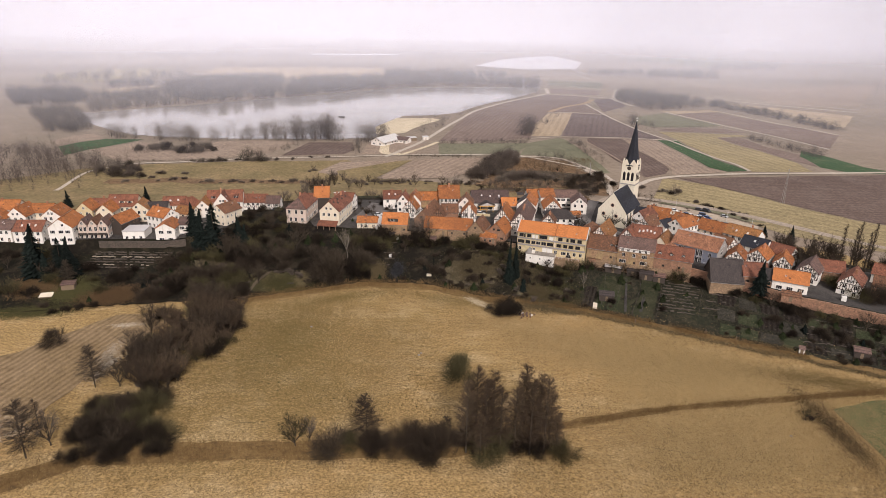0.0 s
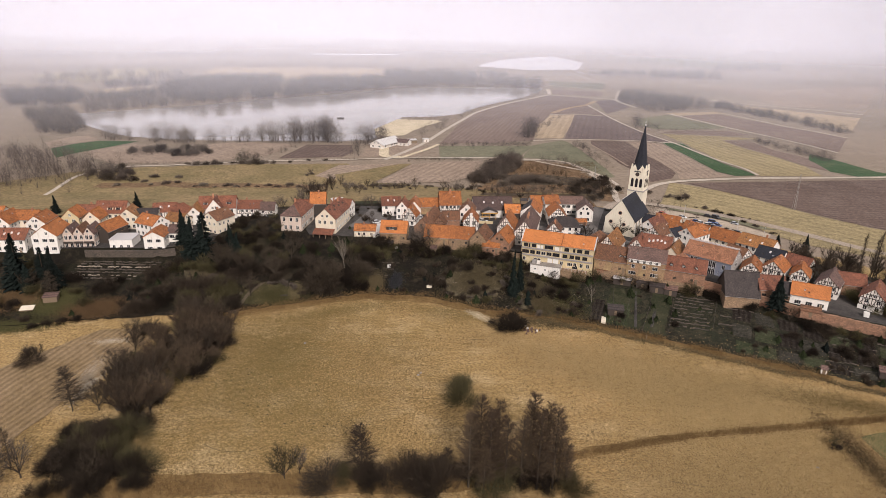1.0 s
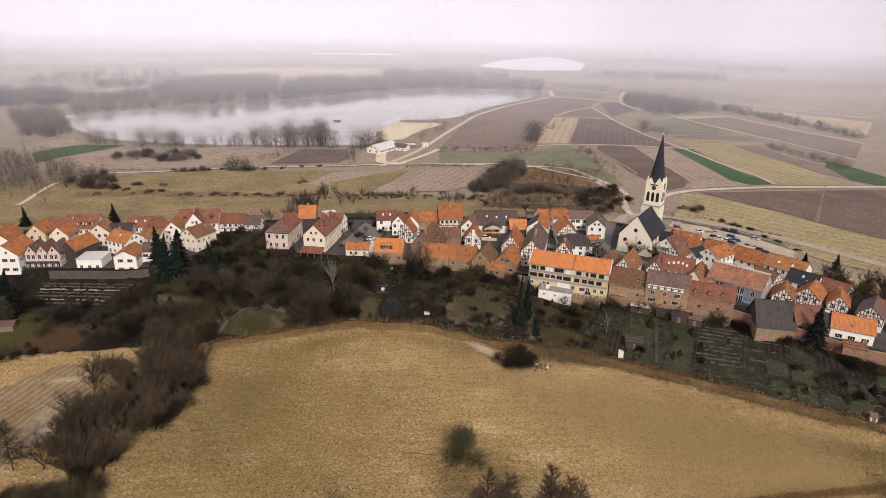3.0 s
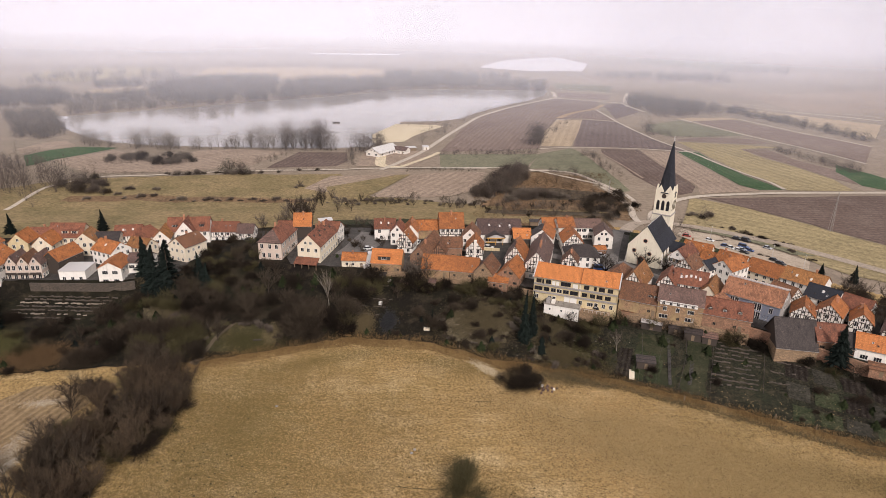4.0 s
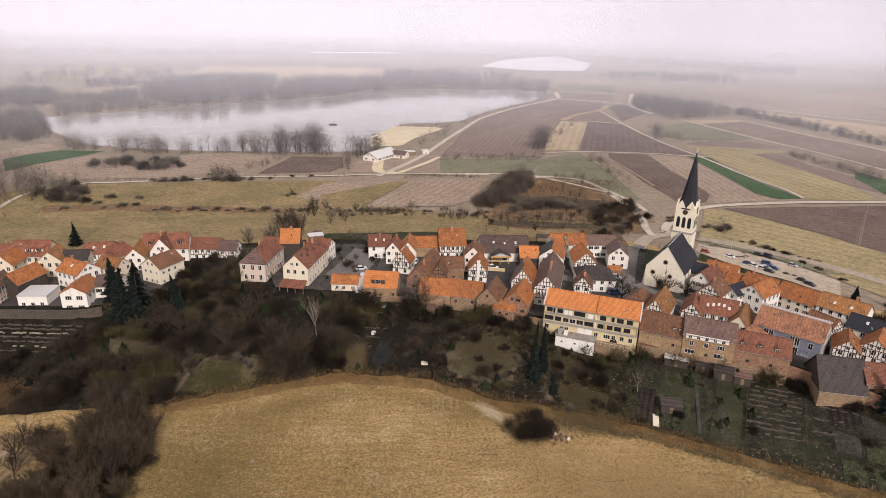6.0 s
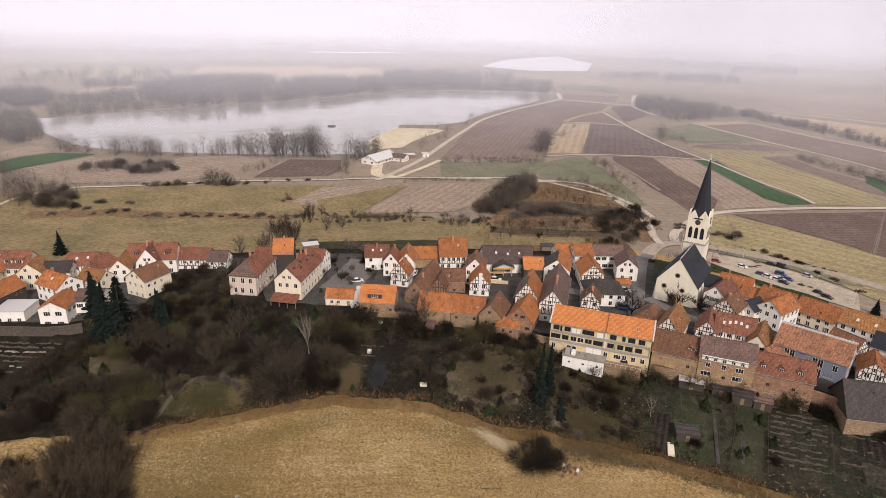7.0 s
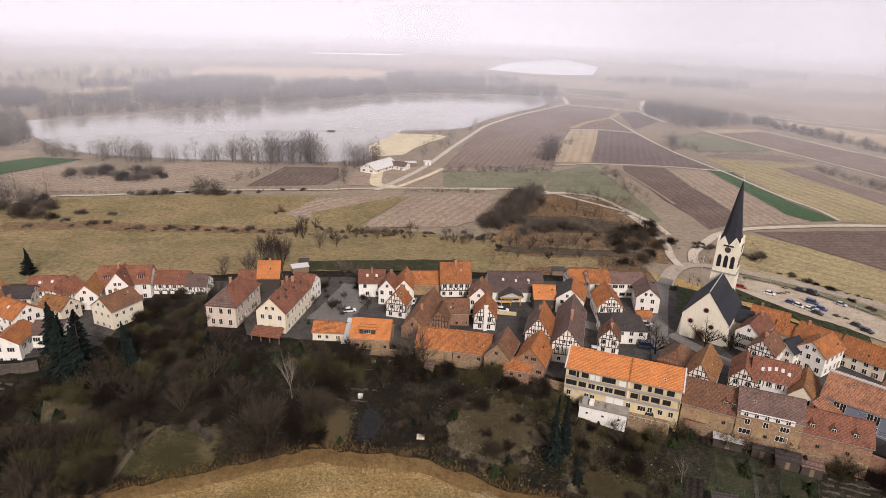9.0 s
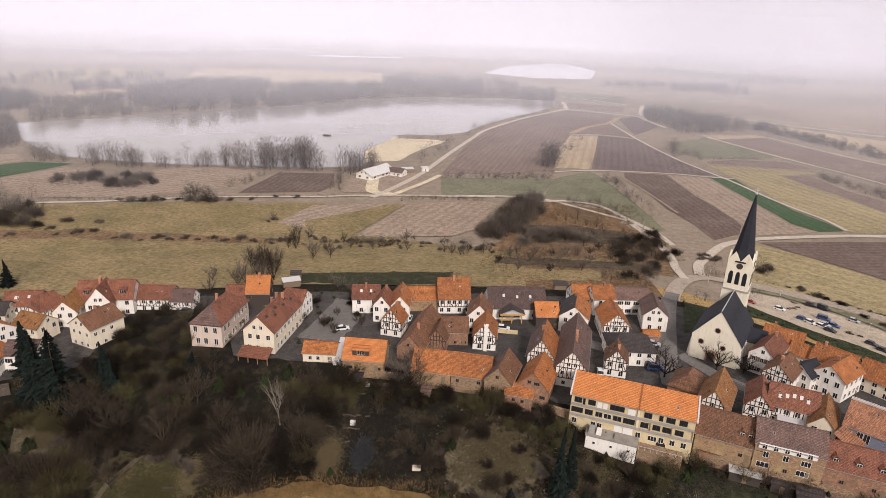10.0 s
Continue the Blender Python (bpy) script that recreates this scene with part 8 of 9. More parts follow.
# dark gap between the left wing and the schoolhouse, and gardens beside it
for k in range(34):
    plant(rnd.choice(SCRUB + ["bare0", "lichen", "bare2", "brown0"]), rnd.uniform(-101, -66), rnd.uniform(262, 298), rnd.uniform(0.5, 0.95))
for x, y, k, s in ((-163, 227, "fir0", 1.4), (-156, 231, "fir1", 0.9), (-150, 228, "fir0", 1.0), (-158, 224, "fir1", 0.75), (-101, 253, "fir1", 1.4), (-107, 255, "fir0", 1.25), (-113, 260, "fir0", 1.0), (-94, 262, "fir0", 0.9), (-89, 258, "fir1", 0.75),
                   (-166, 326, "fir0", 0.75), (-205, 318, "fir1", 0.6), (26, 232, "cypress", 1.3), (28.5, 234, "cypress", 1.05), (117, 213, "fir1", 0.8), (168, 290, "fir0", 0.55),
                   (158, 296, "fir1", 0.4), (-99, 246, "lichen", 1.2), (-97, 244, "olive", 1.3), (75.8, 214, "ever", 0.75), (76.5, 220.5, "ever", 0.7), 
                   (56, 236, "ever", 1.3), (60, 238, "ever", 1.1), (-62, 262, "ever", 1.4), (-50, 262, "ever", 1.5), (-57, 264, "ever", 1.3), (-44, 266, "ever", 1.2)):
    plant(k, x, y, s)
for x, y, k, s in ((-104.5, 236.2, "ever", 1.25), (-99.3, 237.5, "ever", 1.35), (11.6, 228.5, "ever", 1.2), (1.3, 245.1, "ever", 1.1), (0.2, 232.3, "ever", 0.8), (-5.1, 242.2, "cypress", 0.45), (-110, 243, "brown1", 0.75), (-115, 240, "scrub1", 0.8), (-67.6, 251.3, "lichen", 1.1), (48.8, 234.4, "brown0", 0.8),
                   (46.3, 236.2, "olive", 0.9), (10, 240, "bush0", 0.9), (15, 236, "bush1", 1.1), (18, 243, "bush0", 0.9), (7, 248, "bush1", 0.9), (22, 247, "brown0", 0.5), (16, 229, "olive", 0.7), (-88, 233, "brown1", 1.3), (-86, 228, "brown0", 1.3), (-83, 224, "brown1", 1.1),
                   (-162, 209, "lichen", 1.4), (-142, 200, "scrub0", 0.5), (-138, 202, "scrub1", 0.5), (-134, 204, "scrub2", 0.5), (-130, 206, "scrub0", 0.5), (-148, 222, "cone", 0.75)):
    plant(k, x, y, s)
for k in range(46):
    x = rnd.uniform(-120, 150)
    w, f = lerp_line(WALL, x), lerp_line(FOOT, x)
    y = f + 6 + (w - f - 9) * rnd.random() ** 0.7
    if not in_open(x, y, 1.1):
        plant(rnd.choice(["ever", "ever", "yew"]), x, y, rnd.uniform(0.6, 1.3), squash=rnd.uniform(0.7, 1.2))
for k in range(26):
    x = -106 + 1.7 * k
    plant(rnd.choice(["scrub0", "brown0", "grey1", "bare1", "yew", "scrub2"]), x, lerp_line(WALL, x) + rnd.uniform(-3, 3), rnd.uniform(0.5, 0.85))
for cx, cy, rx, ry, n in ((11, 240.5, 12, 9.5, 44), (-68.5, 230, 11.5, 8.5, 34), (38, 225, 10, 4.5, 20), (-101, 240, 8, 8, 18)):
    for k in range(n):
        a = 6.283 * k / n
        q = rnd.uniform(0.85, 1.15)
        if not (cx < -60 and math.sin(a) < -0.3):
            plant(rnd.choice(["bush0", "bush1", "bush0", "orchard", "hz1"]), cx + rx * q * math.cos(a), cy + ry * q * math.sin(a), rnd.uniform(0.4, 0.95), squash=rnd.uniform(0.5, 0.9))
plant("pale0", -11.2, 263, 1.5)
plant("pale1", -13.5, 261.5, 1.3)
plant("open", -8, 261, 1.1)
plant("broad", 77, 276.2, 1.1)
plant("broad", 84, 275.0, 0.95)
plant("broad", 60.2, 270.6, 1.25)
plant("birch", -42.3, 249.5, 1.1)
plant("open", 60.5, 279, 0.9)
plant("lichen", 51, 235, 1.2)
plant("lichen", 92, 226, 1.1)
plant("birch", 55, 226, 0.6)
for k in range(22):
    plant(rnd.choice(["pale0", "bare1", "open", "grey0", "brown0"]), rnd.uniform(143, 186), rnd.uniform(196, 262), rnd.uniform(0.8, 1.35))
for x, y in ((163, 243), (172, 247), (166, 240), (176, 244), (169, 236), (180, 240)):
    plant("poplar", x, y, 0.95)
for k in range(44):
    plant(rnd.choice(["bare0", "bare1", "bare2", "grey0", "bare1"]), rnd.uniform(140, 200), rnd.uniform(182, 256), rnd.uniform(0.8, 1.4))
for x, y in ((152, 272), (158, 266), (150, 262), (146, 278), (162, 262)):
    plant("grey1", x, y, 0.9)
# behind the village
for x, y, s in ((-212, 392, 0.7), (-200, 404, 1.0), (-192, 396, 0.8), (-184, 400, 1.2), (-178, 404, 1.0), (-183, 417, 1.1), (-200, 417, 1.4), (-163, 395, 0.7), (-158, 397, 0.8), (-150, 394, 0.6), (-143, 398, 1.1), (-137, 397, 0.9), (-131, 400, 1.0),
                (-124, 398, 0.7), (-118, 401, 1.1), (-111, 399, 0.9), (-104, 402, 0.8), (-97, 400, 0.9), (-90, 402, 1.0), (-84, 403, 1.2), (-88, 398, 0.8), (-100, 432, 0.8), (-98, 436, 0.6)):
    plant(("hz0", "hz1", "far0")[int(-x) % 3] if s < 0.9 else ("far0", "far1")[int(-x) % 2], x, y, s if s < 0.9 else s * 0.6, squash=0.75)
for x, y, s in ((-243, 502, 1.5), (-254, 496, 1.3), (-232, 504, 1.5), (-222, 497, 1.3), (-214, 491, 1.4), (-206, 494, 1.5), (-204, 507, 1.6), (-214, 507, 1.4), (-240, 510, 1.4), (-196, 500, 1.1),
                (-237, 429, 1.4), (-229, 433, 1.5), (-222, 424, 1.3), (-218, 409, 1.2), (-226, 406, 1.3), (-232, 416, 1.2), (-208, 405, 0.9), (-245, 420, 1.3)):
    plant(("far0", "grey0", "far1")[int(-x) % 3], x, y, s, squash=0.9)
for x, y, s in ((-194, 458, 0.6), (-186, 459, 0.9), (-181, 461, 0.8), (-176, 462, 1.0), (-172, 464, 0.6), (-163, 467, 0.5), (-156, 467, 0.9), (-150, 465, 1.0), (-145, 466, 1.1), (-140, 467, 0.9), (-134, 470, 0.6), (-122, 474, 0.5), (-110, 481, 0.5), (-97, 483, 0.6)):
    plant(("far0", "grey1", "far1")[int(-x) % 3], x, y, s, squash=0.8)
for x, y, s in ((-154, 466, 1.5), (-146, 467, 1.2), (-98, 436, 0.6), (-78, 405, 1.2), (-72, 407, 1.0), (-80, 354, 1.55), (-73, 353, 1.3), (-84, 356, 1.2), (-94, 340, 0.9), (-78, 412, 0.8)):
    plant("pale%d" % (int(-x) % 2), x, y, s)

tree_kind("fan", "lime_tree", *winter_tree(171, 10, 0.42, ("bark", "twig"), 7, 0.1, 9, 0.012), "tall leafless tree with fanning boughs behind the houses", "tree")
for x, y, s in ((-77, 343, 1.9), (-71, 344, 1.75), (-74, 390, 1.35), (-78, 391, 1.1)):
    plant("fan", x, y, s)
for x, y, s in ((-63, 404, 0.7), (-58, 404, 0.5), (-52, 406, 0.6), (-46, 405, 0.55), (-42, 406, 0.7), (-36, 408, 0.6), (-31, 407, 0.6), (-24, 407, 0.45), (-15, 408, 0.5)):
    plant(("far0", "far1", "grey0")[int(-x) % 3], x, y, s, squash=0.75)
for x, y, s in ((19, 424, 1.5), (25, 434, 1.9), (32, 444, 2.1), (38, 456, 2.2), (43, 470, 2.1), (47, 486, 1.9), (17, 433, 1.2), (27, 452, 1.7), (34, 434, 1.2), (50, 497, 1.5), (39, 481, 1.6)):
    plant(("grey0", "far1", "far0")[int(x) % 3], x, y, s, squash=1.1)
for x, y, s in ((36, 417, 1.2), (42, 422, 1.4), (48, 427, 1.5), (54, 428, 1.5), (60, 429, 1.4), (66, 427, 1.2), (45, 433, 1.3), (57, 436, 1.3), (70, 424, 1.0)):
    plant(("far0", "far1", "grey1")[int(x) % 3], x, y, s, squash=0.8)
for x, y in ((-59, 388), (-49, 394), (-38, 393), (-22, 394), (-1, 391), (7, 397), (3, 388), (30, 397), (38, 394), (46, 394), (53, 397), (59, 397), (66, 401), (72, 410), (26, 391), (20, 378), (35, 383), (48, 382), (62, 385), (74, 394), (28, 368), (42, 368), (56, 371)):
    plant(("pale0", "pale1", "orchard")[int(x * 7 + y) % 3], x, y, 0.75 if int(x * 7 + y) % 3 < 2 else 1.1)
for k in range(40):
    plant(rnd.choice(["hz0", "hz1", "open"]), rnd.uniform(-75, 20), 402 + rnd.gauss(0, 6), rnd.uniform(0.4, 0.8))
for x, y, s in ((-78, 331, 1.6), (-72, 334, 1.5), (-82, 334, 1.1), (-84, 312, 0.9), (-40, 318, 0.8), (-35, 316, 0.8), (-30, 322, 0.7), (-62, 372, 1.3), (-55, 376, 1.1), (0, 330, 0.8), (-45, 330, 0.7)):
    plant("pale%d" % rnd.randint(0, 1), x, y, s)
for x, y, s in ((101.8, 419, 1.3), (102.6, 402, 1.2), (111, 411, 0.8), (88, 399, 1.2), (76, 366, 0.9), (86, 373, 1.0), (84, 408, 1.3), (98, 428, 1.3), (106, 436, 1.1), (92, 386, 1.0), (94, 414, 1.2), (78, 386, 1.0), (80, 398, 1.1), (90, 424, 1.2)):
    plant(("grey0", "far0", "scrub1", "grey1")[int(x + y) % 4], x, y, s, squash=0.95)
for x, y, s in ((121.7, 404, 0.7), (127.6, 405, 0.8), (124, 410, 0.7), (143, 391, 0.9), (148, 395, 0.9), (139, 395, 0.8), (151.6, 371, 0.6), (156, 365, 0.7), (161, 356, 0.6), (164, 345, 0.5), (166.5, 337, 0.5), (158, 361, 0.5), (171, 325, 0.5)):
    plant(("grey1", "far1", "scrub0")[int(x) % 3], x, y, s, squash=0.7)
for k in range(40):
    t = rnd.random()
    x, y = 113 + 29 * t + rnd.uniform(-2, 2), 338 - 37 * t + rnd.uniform(-2.5, 2.5)
    plant(rnd.choice(["ever", "bush0", "ever", "bush1"]), x, y, rnd.uniform(0.35, 0.6), squash=0.6)
for x, y, s in ((137, 348.5, 0.9), (134, 347, 0.7), (140, 350, 0.7), (146, 325, 0.9), (148.5, 323, 0.7), (141.5, 355.5, 0.8)):
    plant("bush%d" % (int(x) % 2), x, y, s, squash=0.5)
for k in range(26):
    t = rnd.random()
    plant(rnd.choice(["bush0", "bush1", "hz0"]), 143.5 + 31 * t + rnd.uniform(-1, 1), 376 - 30 * t + rnd.uniform(-1, 1), rnd.uniform(0.35, 0.6), squash=0.6)
for k in range(40):
    plant(rnd.choice(['bush0', 'bush1', 'orchard', 'ever', 'bare1', 'scrub0']), rnd.uniform(-60, -30), rnd.uniform(276, 322), rnd.uniform(0.35, 0.7))
for x in range(-52, -22, 3):
    plant(rnd.choice(["scrub0", "bush1", "bare0", "ever"]), x, rnd.uniform(285, 318), rnd.uniform(0.4, 0.7))


def far_tree(v, f, r, x, y, z0, h, blades, w):
    """A bare tree seen from afar: stems fanning from the ground, each with a rounded spray of twigs."""
    n = r.randint(4, 6)
    low = h < 7
    rad = h * r.uniform(0.45, 0.75) if low else h * r.uniform(0.3, 0.44)
    for k in range(n):
        a = 6.283 * (k + r.random()) / n
        q = rad * r.uniform(0.25, 0.85)
        cx, cy, cz = x + math.cos(a) * q, y + math.sin(a) * q, z0 + h * (r.uniform(0.22, 0.6) if low else r.uniform(0.34, 0.74))
        if k == 0:
            cx, cy, cz = x, y, z0 + h * (0.6 if low else 0.76)
        t = 0.006 * h + 0.02
        b = len(v)
        v += [(x - t, y, z0 - 0.4), (x + t, y, z0 - 0.4), (cx, cy, cz + h * 0.1)]
        f.append((b, b + 1, b + 2))
        lobe = h * r.uniform(0.22, 0.32)
        for _ in range(blades // n):
            dx, dy, dz = r.gauss(0, 1), r.gauss(0, 1), r.gauss(0, 1)
            m = r.random() ** 0.4 / math.sqrt(dx * dx + dy * dy + dz * dz + 1e-6)
            dx, dy, dz = dx * m, dy * m, dz * m
            px, py, pz = cx + dx * lobe, cy + dy * lobe, max(z0 + 0.2, cz + dz * lobe * 1.15 - r.random() ** 2 * h * 0.4)
            ln = lobe * r.uniform(0.25, 0.55)
            g, k2 = r.random() * 3.14, w * h * 0.1
            ex, ey, ez = math.cos(g) * k2, math.sin(g) * k2, r.uniform(-0.5, 0.5) * k2
            b = len(v)
            v += [(px - ex, py - ey, pz - ez), (px + ex, py + ey, pz + ez), (px + (dx * 0.7 + r.gauss(0, 0.3)) * ln, py + (dy * 0.7 + r.gauss(0, 0.3)) * ln, pz + (0.16 + dz * 0.6 + r.gauss(0, 0.3)) * ln)]
            f.append((b, b + 1, b + 2))


def wood_mass(name, spots, label, height=9, blades=70, mat="twig_haze", w=0.16):
    """Scrub of many small bare trees, none countable."""
    r = random.Random(len(spots) * 7 + int(abs(spots[0][0])))
    v, f = [], []
    for x, y, s in spots:
        far_tree(v, f, r, x, y, ground_z(x, y), height * s * r.uniform(0.7, 1.25), int(blades * 1.6), w * 0.5)
    return tagged(put(name, mesh_from(name, v, f, [mat])), label, "trees", kind="stuff")


def wood_area(name, pts, n, label, height, s0, s1, mat, blades, w):
    """A wood of n bare trees inside a plan outline."""
    r = random.Random(n * 31 + int(abs(pts[0][0])))
    xs, ys = [p[0] for p in pts], [p[1] for p in pts]
    v, f, made, tries = [], [], 0, 0
    while made < n and tries < n * 60:
        tries += 1
        x, y = r.uniform(min(xs), max(xs)), r.uniform(min(ys), max(ys))
        inside = False
        for (ax, ay), (bx, by) in zip(pts, pts[1:] + pts[:1]):
            if (ay > y) != (by > y) and x < ax + (bx - ax) * (y - ay) / (by - ay):
                inside = not inside
        if inside:
            made += 1
            far_tree(v, f, r, x, y, ground_z(x, y), height * r.uniform(s0, s1), blades, w)
    return tagged(put(name, mesh_from(name, v, f, [mat])), label, "trees", kind="stuff")


def along(line, n, spread, s0=0.7, s1=1.2, seed=1):
    r = random.Random(seed)
    out = []
    for _ in range(n):
        k = r.randrange(len(line) - 1)
        t = r.random()
        out.append((line[k][0] + (line[k + 1][0] - line[k][0]) * t + r.gauss(0, spread), line[k][1] + (line[k + 1][1] - line[k][1]) * t + r.gauss(0, spread), r.uniform(s0, s1)))
    return out


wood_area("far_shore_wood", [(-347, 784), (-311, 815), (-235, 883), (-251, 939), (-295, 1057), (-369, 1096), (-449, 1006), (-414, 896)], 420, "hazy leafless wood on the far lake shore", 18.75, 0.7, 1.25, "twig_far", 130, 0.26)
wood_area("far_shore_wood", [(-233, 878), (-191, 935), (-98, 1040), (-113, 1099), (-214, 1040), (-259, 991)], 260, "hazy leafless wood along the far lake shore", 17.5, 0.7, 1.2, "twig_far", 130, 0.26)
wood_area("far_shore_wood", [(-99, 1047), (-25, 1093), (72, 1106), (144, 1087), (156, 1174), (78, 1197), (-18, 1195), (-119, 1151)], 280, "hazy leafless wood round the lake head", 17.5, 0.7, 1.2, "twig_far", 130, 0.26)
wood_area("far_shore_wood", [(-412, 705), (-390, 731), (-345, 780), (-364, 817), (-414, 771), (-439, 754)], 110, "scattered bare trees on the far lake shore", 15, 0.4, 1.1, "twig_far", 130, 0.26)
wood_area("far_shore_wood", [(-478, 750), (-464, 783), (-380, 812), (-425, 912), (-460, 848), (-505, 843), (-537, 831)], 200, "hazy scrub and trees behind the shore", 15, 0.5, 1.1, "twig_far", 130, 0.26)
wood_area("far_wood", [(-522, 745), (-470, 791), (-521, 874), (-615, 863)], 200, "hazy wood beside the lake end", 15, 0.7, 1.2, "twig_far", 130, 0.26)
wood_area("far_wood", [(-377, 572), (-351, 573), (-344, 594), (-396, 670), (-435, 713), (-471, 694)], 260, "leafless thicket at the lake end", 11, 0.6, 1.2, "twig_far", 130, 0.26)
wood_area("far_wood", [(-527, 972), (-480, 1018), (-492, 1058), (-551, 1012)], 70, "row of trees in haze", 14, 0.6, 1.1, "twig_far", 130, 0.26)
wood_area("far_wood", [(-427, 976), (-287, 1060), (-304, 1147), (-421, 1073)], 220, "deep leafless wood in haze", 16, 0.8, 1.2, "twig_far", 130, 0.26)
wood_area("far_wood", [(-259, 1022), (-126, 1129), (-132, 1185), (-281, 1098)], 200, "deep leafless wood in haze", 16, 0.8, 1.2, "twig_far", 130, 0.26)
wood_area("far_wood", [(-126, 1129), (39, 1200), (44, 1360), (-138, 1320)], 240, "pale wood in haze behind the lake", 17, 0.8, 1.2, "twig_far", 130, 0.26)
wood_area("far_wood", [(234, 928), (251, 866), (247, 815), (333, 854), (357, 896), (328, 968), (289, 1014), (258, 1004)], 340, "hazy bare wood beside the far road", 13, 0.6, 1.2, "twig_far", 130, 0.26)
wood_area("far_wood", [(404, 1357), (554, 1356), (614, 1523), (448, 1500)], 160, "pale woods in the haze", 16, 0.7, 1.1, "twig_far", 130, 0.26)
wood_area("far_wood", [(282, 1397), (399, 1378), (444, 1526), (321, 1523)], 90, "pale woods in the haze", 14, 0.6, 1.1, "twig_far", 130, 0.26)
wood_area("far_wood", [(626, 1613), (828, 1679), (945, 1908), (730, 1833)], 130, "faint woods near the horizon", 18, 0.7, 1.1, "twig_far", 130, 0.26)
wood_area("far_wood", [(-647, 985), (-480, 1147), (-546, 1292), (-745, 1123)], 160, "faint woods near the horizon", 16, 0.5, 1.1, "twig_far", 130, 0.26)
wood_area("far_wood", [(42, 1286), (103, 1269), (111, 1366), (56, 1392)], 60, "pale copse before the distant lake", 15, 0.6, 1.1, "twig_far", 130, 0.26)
wood_area("hedgerow", [(352, 877), (370, 824), (386, 762), (394, 728), (412, 667), (424, 684), (413, 759), (405, 797), (391, 866), (372, 915)], 220, "hazy hedgerow of trees along the railway", 8, 0.4, 1.2, "twig_far", 182, 0.364)
wood_area("field_scrub", [(286, 607), (290, 589), (295, 569), (300, 546), (307, 514), (324, 539), (314, 567), (307, 589), (302, 611), (296, 626)], 120, "dark blue-grey scrub beside a crop strip", 7, 0.5, 1.1, "twig_far", 210, 0.098)
wood_area("field_scrub", [(190, 671), (216, 674), (224, 703), (205, 710)], 26, "dark bushes between fields", 7, 0.5, 1.1, "twig_far", 210, 0.098)
wood_area("field_scrub", [(191, 689), (203, 687), (214, 724), (201, 721)], 8, "dark tree clump between fields", 13, 0.8, 1.2, "twig_far", 280, 0.098)
wood_area("field_scrub", [(209, 667), (298, 677), (303, 685), (212, 676)], 46, "low scrub along a strip field", 4, 0.4, 1.0, "twig_far", 125, 0.112)
wood_area("hedgerow", [(105, 576), (111, 529), (116, 475), (126, 477), (124, 511), (119, 590)], 70, "dark leafless scrub along the orchard meadow", 6.5, 0.4, 1.1, "twig_far", 280, 0.07)
wood_area("hedgerow", [(-11, 549), (32, 557), (61, 556), (72, 569), (75, 587), (37, 573), (-11, 564)], 110, "ragged dark hedge along the field edge", 5.5, 0.4, 1.2, "twig_far", 280, 0.07)
wood_area("hedgerow", [(-34, 486), (-4, 492), (21, 495), (22, 503), (-4, 499), (-33, 496)], 46, "dark clipped hedge along the farm track", 3.4, 0.7, 1.1, "twig_dark", 210, 0.084)
wood_area("tree_row", [(67, 604), (78, 606), (81, 629), (71, 627)], 9, "clump of tall bare trees beside the lake field", 17, 0.9, 1.25, "twig_far", 588, 0.084)
wood_area("tree_row", [(83, 644), (99, 668), (128, 747), (125, 760), (101, 714), (87, 671)], 16, "bare trees along the stubble field", 7, 0.5, 1.0, "twig_far", 280, 0.084)
wood_area("field_scrub", [(69, 501), (88, 491), (96, 465), (102, 449), (105, 471), (92, 511), (70, 510)], 40, "leafless bushes along the lane", 5.5, 0.5, 1.2, "twig_far", 308, 0.063)
wood_area("field_scrub", [(102, 387), (119, 382), (121, 369), (140, 385), (149, 405), (139, 429), (116, 413)], 1, "grey bush by the road fork", 6, 0.6, 1, "twig_far", 350, 0.056)
wood_area("lakeside_bushes", [(-2, 689), (27, 793), (60, 874), (104, 930), (149, 1018), (150, 1052), (99, 951), (58, 894), (21, 826), (-4, 733)], 90, "bushes and small trees between track and lake", 6, 0.4, 1.2, "twig_far", 224, 0.098)
wood_area("lakeside_bushes", [(-32, 591), (-18, 624), (-7, 659), (-2, 727), (-17, 710), (-32, 653)], 34, "leafless bushes beside the beach", 7, 0.5, 1.1, "twig_far", 308, 0.07)
wood_area("lakeside_bushes", [(-61, 689), (-19, 709), (-9, 732), (-15, 751), (-62, 725)], 26, "low bushes on the spit beside the beach", 6, 0.5, 1.0, "twig_far", 280, 0.084)
wood_area("field_scrub", [(-250, 480), (-227, 491), (-225, 505), (-204, 479), (-195, 497), (-198, 516), (-219, 525), (-231, 519), (-243, 527), (-259, 507)], 74, "dark rounded scrub in the stubble field", 6, 0.6, 1.15, "twig_far", 322, 0.07)
wood_area("field_scrub", [(-144, 491), (-132, 525), (-130, 547), (-137, 540), (-149, 512)], 24, "loose bushes on the field edge", 6, 0.4, 1.0, "twig_far", 280, 0.07)
wood_area("field_scrub", [(-82, 500), (-74, 501), (-75, 536), (-84, 538)], 9, "bare trees beside the beach hut", 9, 0.7, 1.1, "twig_far", 420, 0.063)
wood_area("field_scrub", [(-229, 403), (-206, 401), (-221, 427), (-242, 447), (-261, 446)], 70, "dark leafless thicket in the pasture", 7, 0.6, 1.2, "twig_far", 336, 0.063)
wood_area("lane_hedge", [(-232, 452), (-201, 455), (-160, 461), (-142, 467), (-145, 476), (-164, 471), (-204, 461), (-235, 457)], 70, "low dark hedge along the farm track", 3, 0.4, 1.2, "twig_far", 224, 0.07)
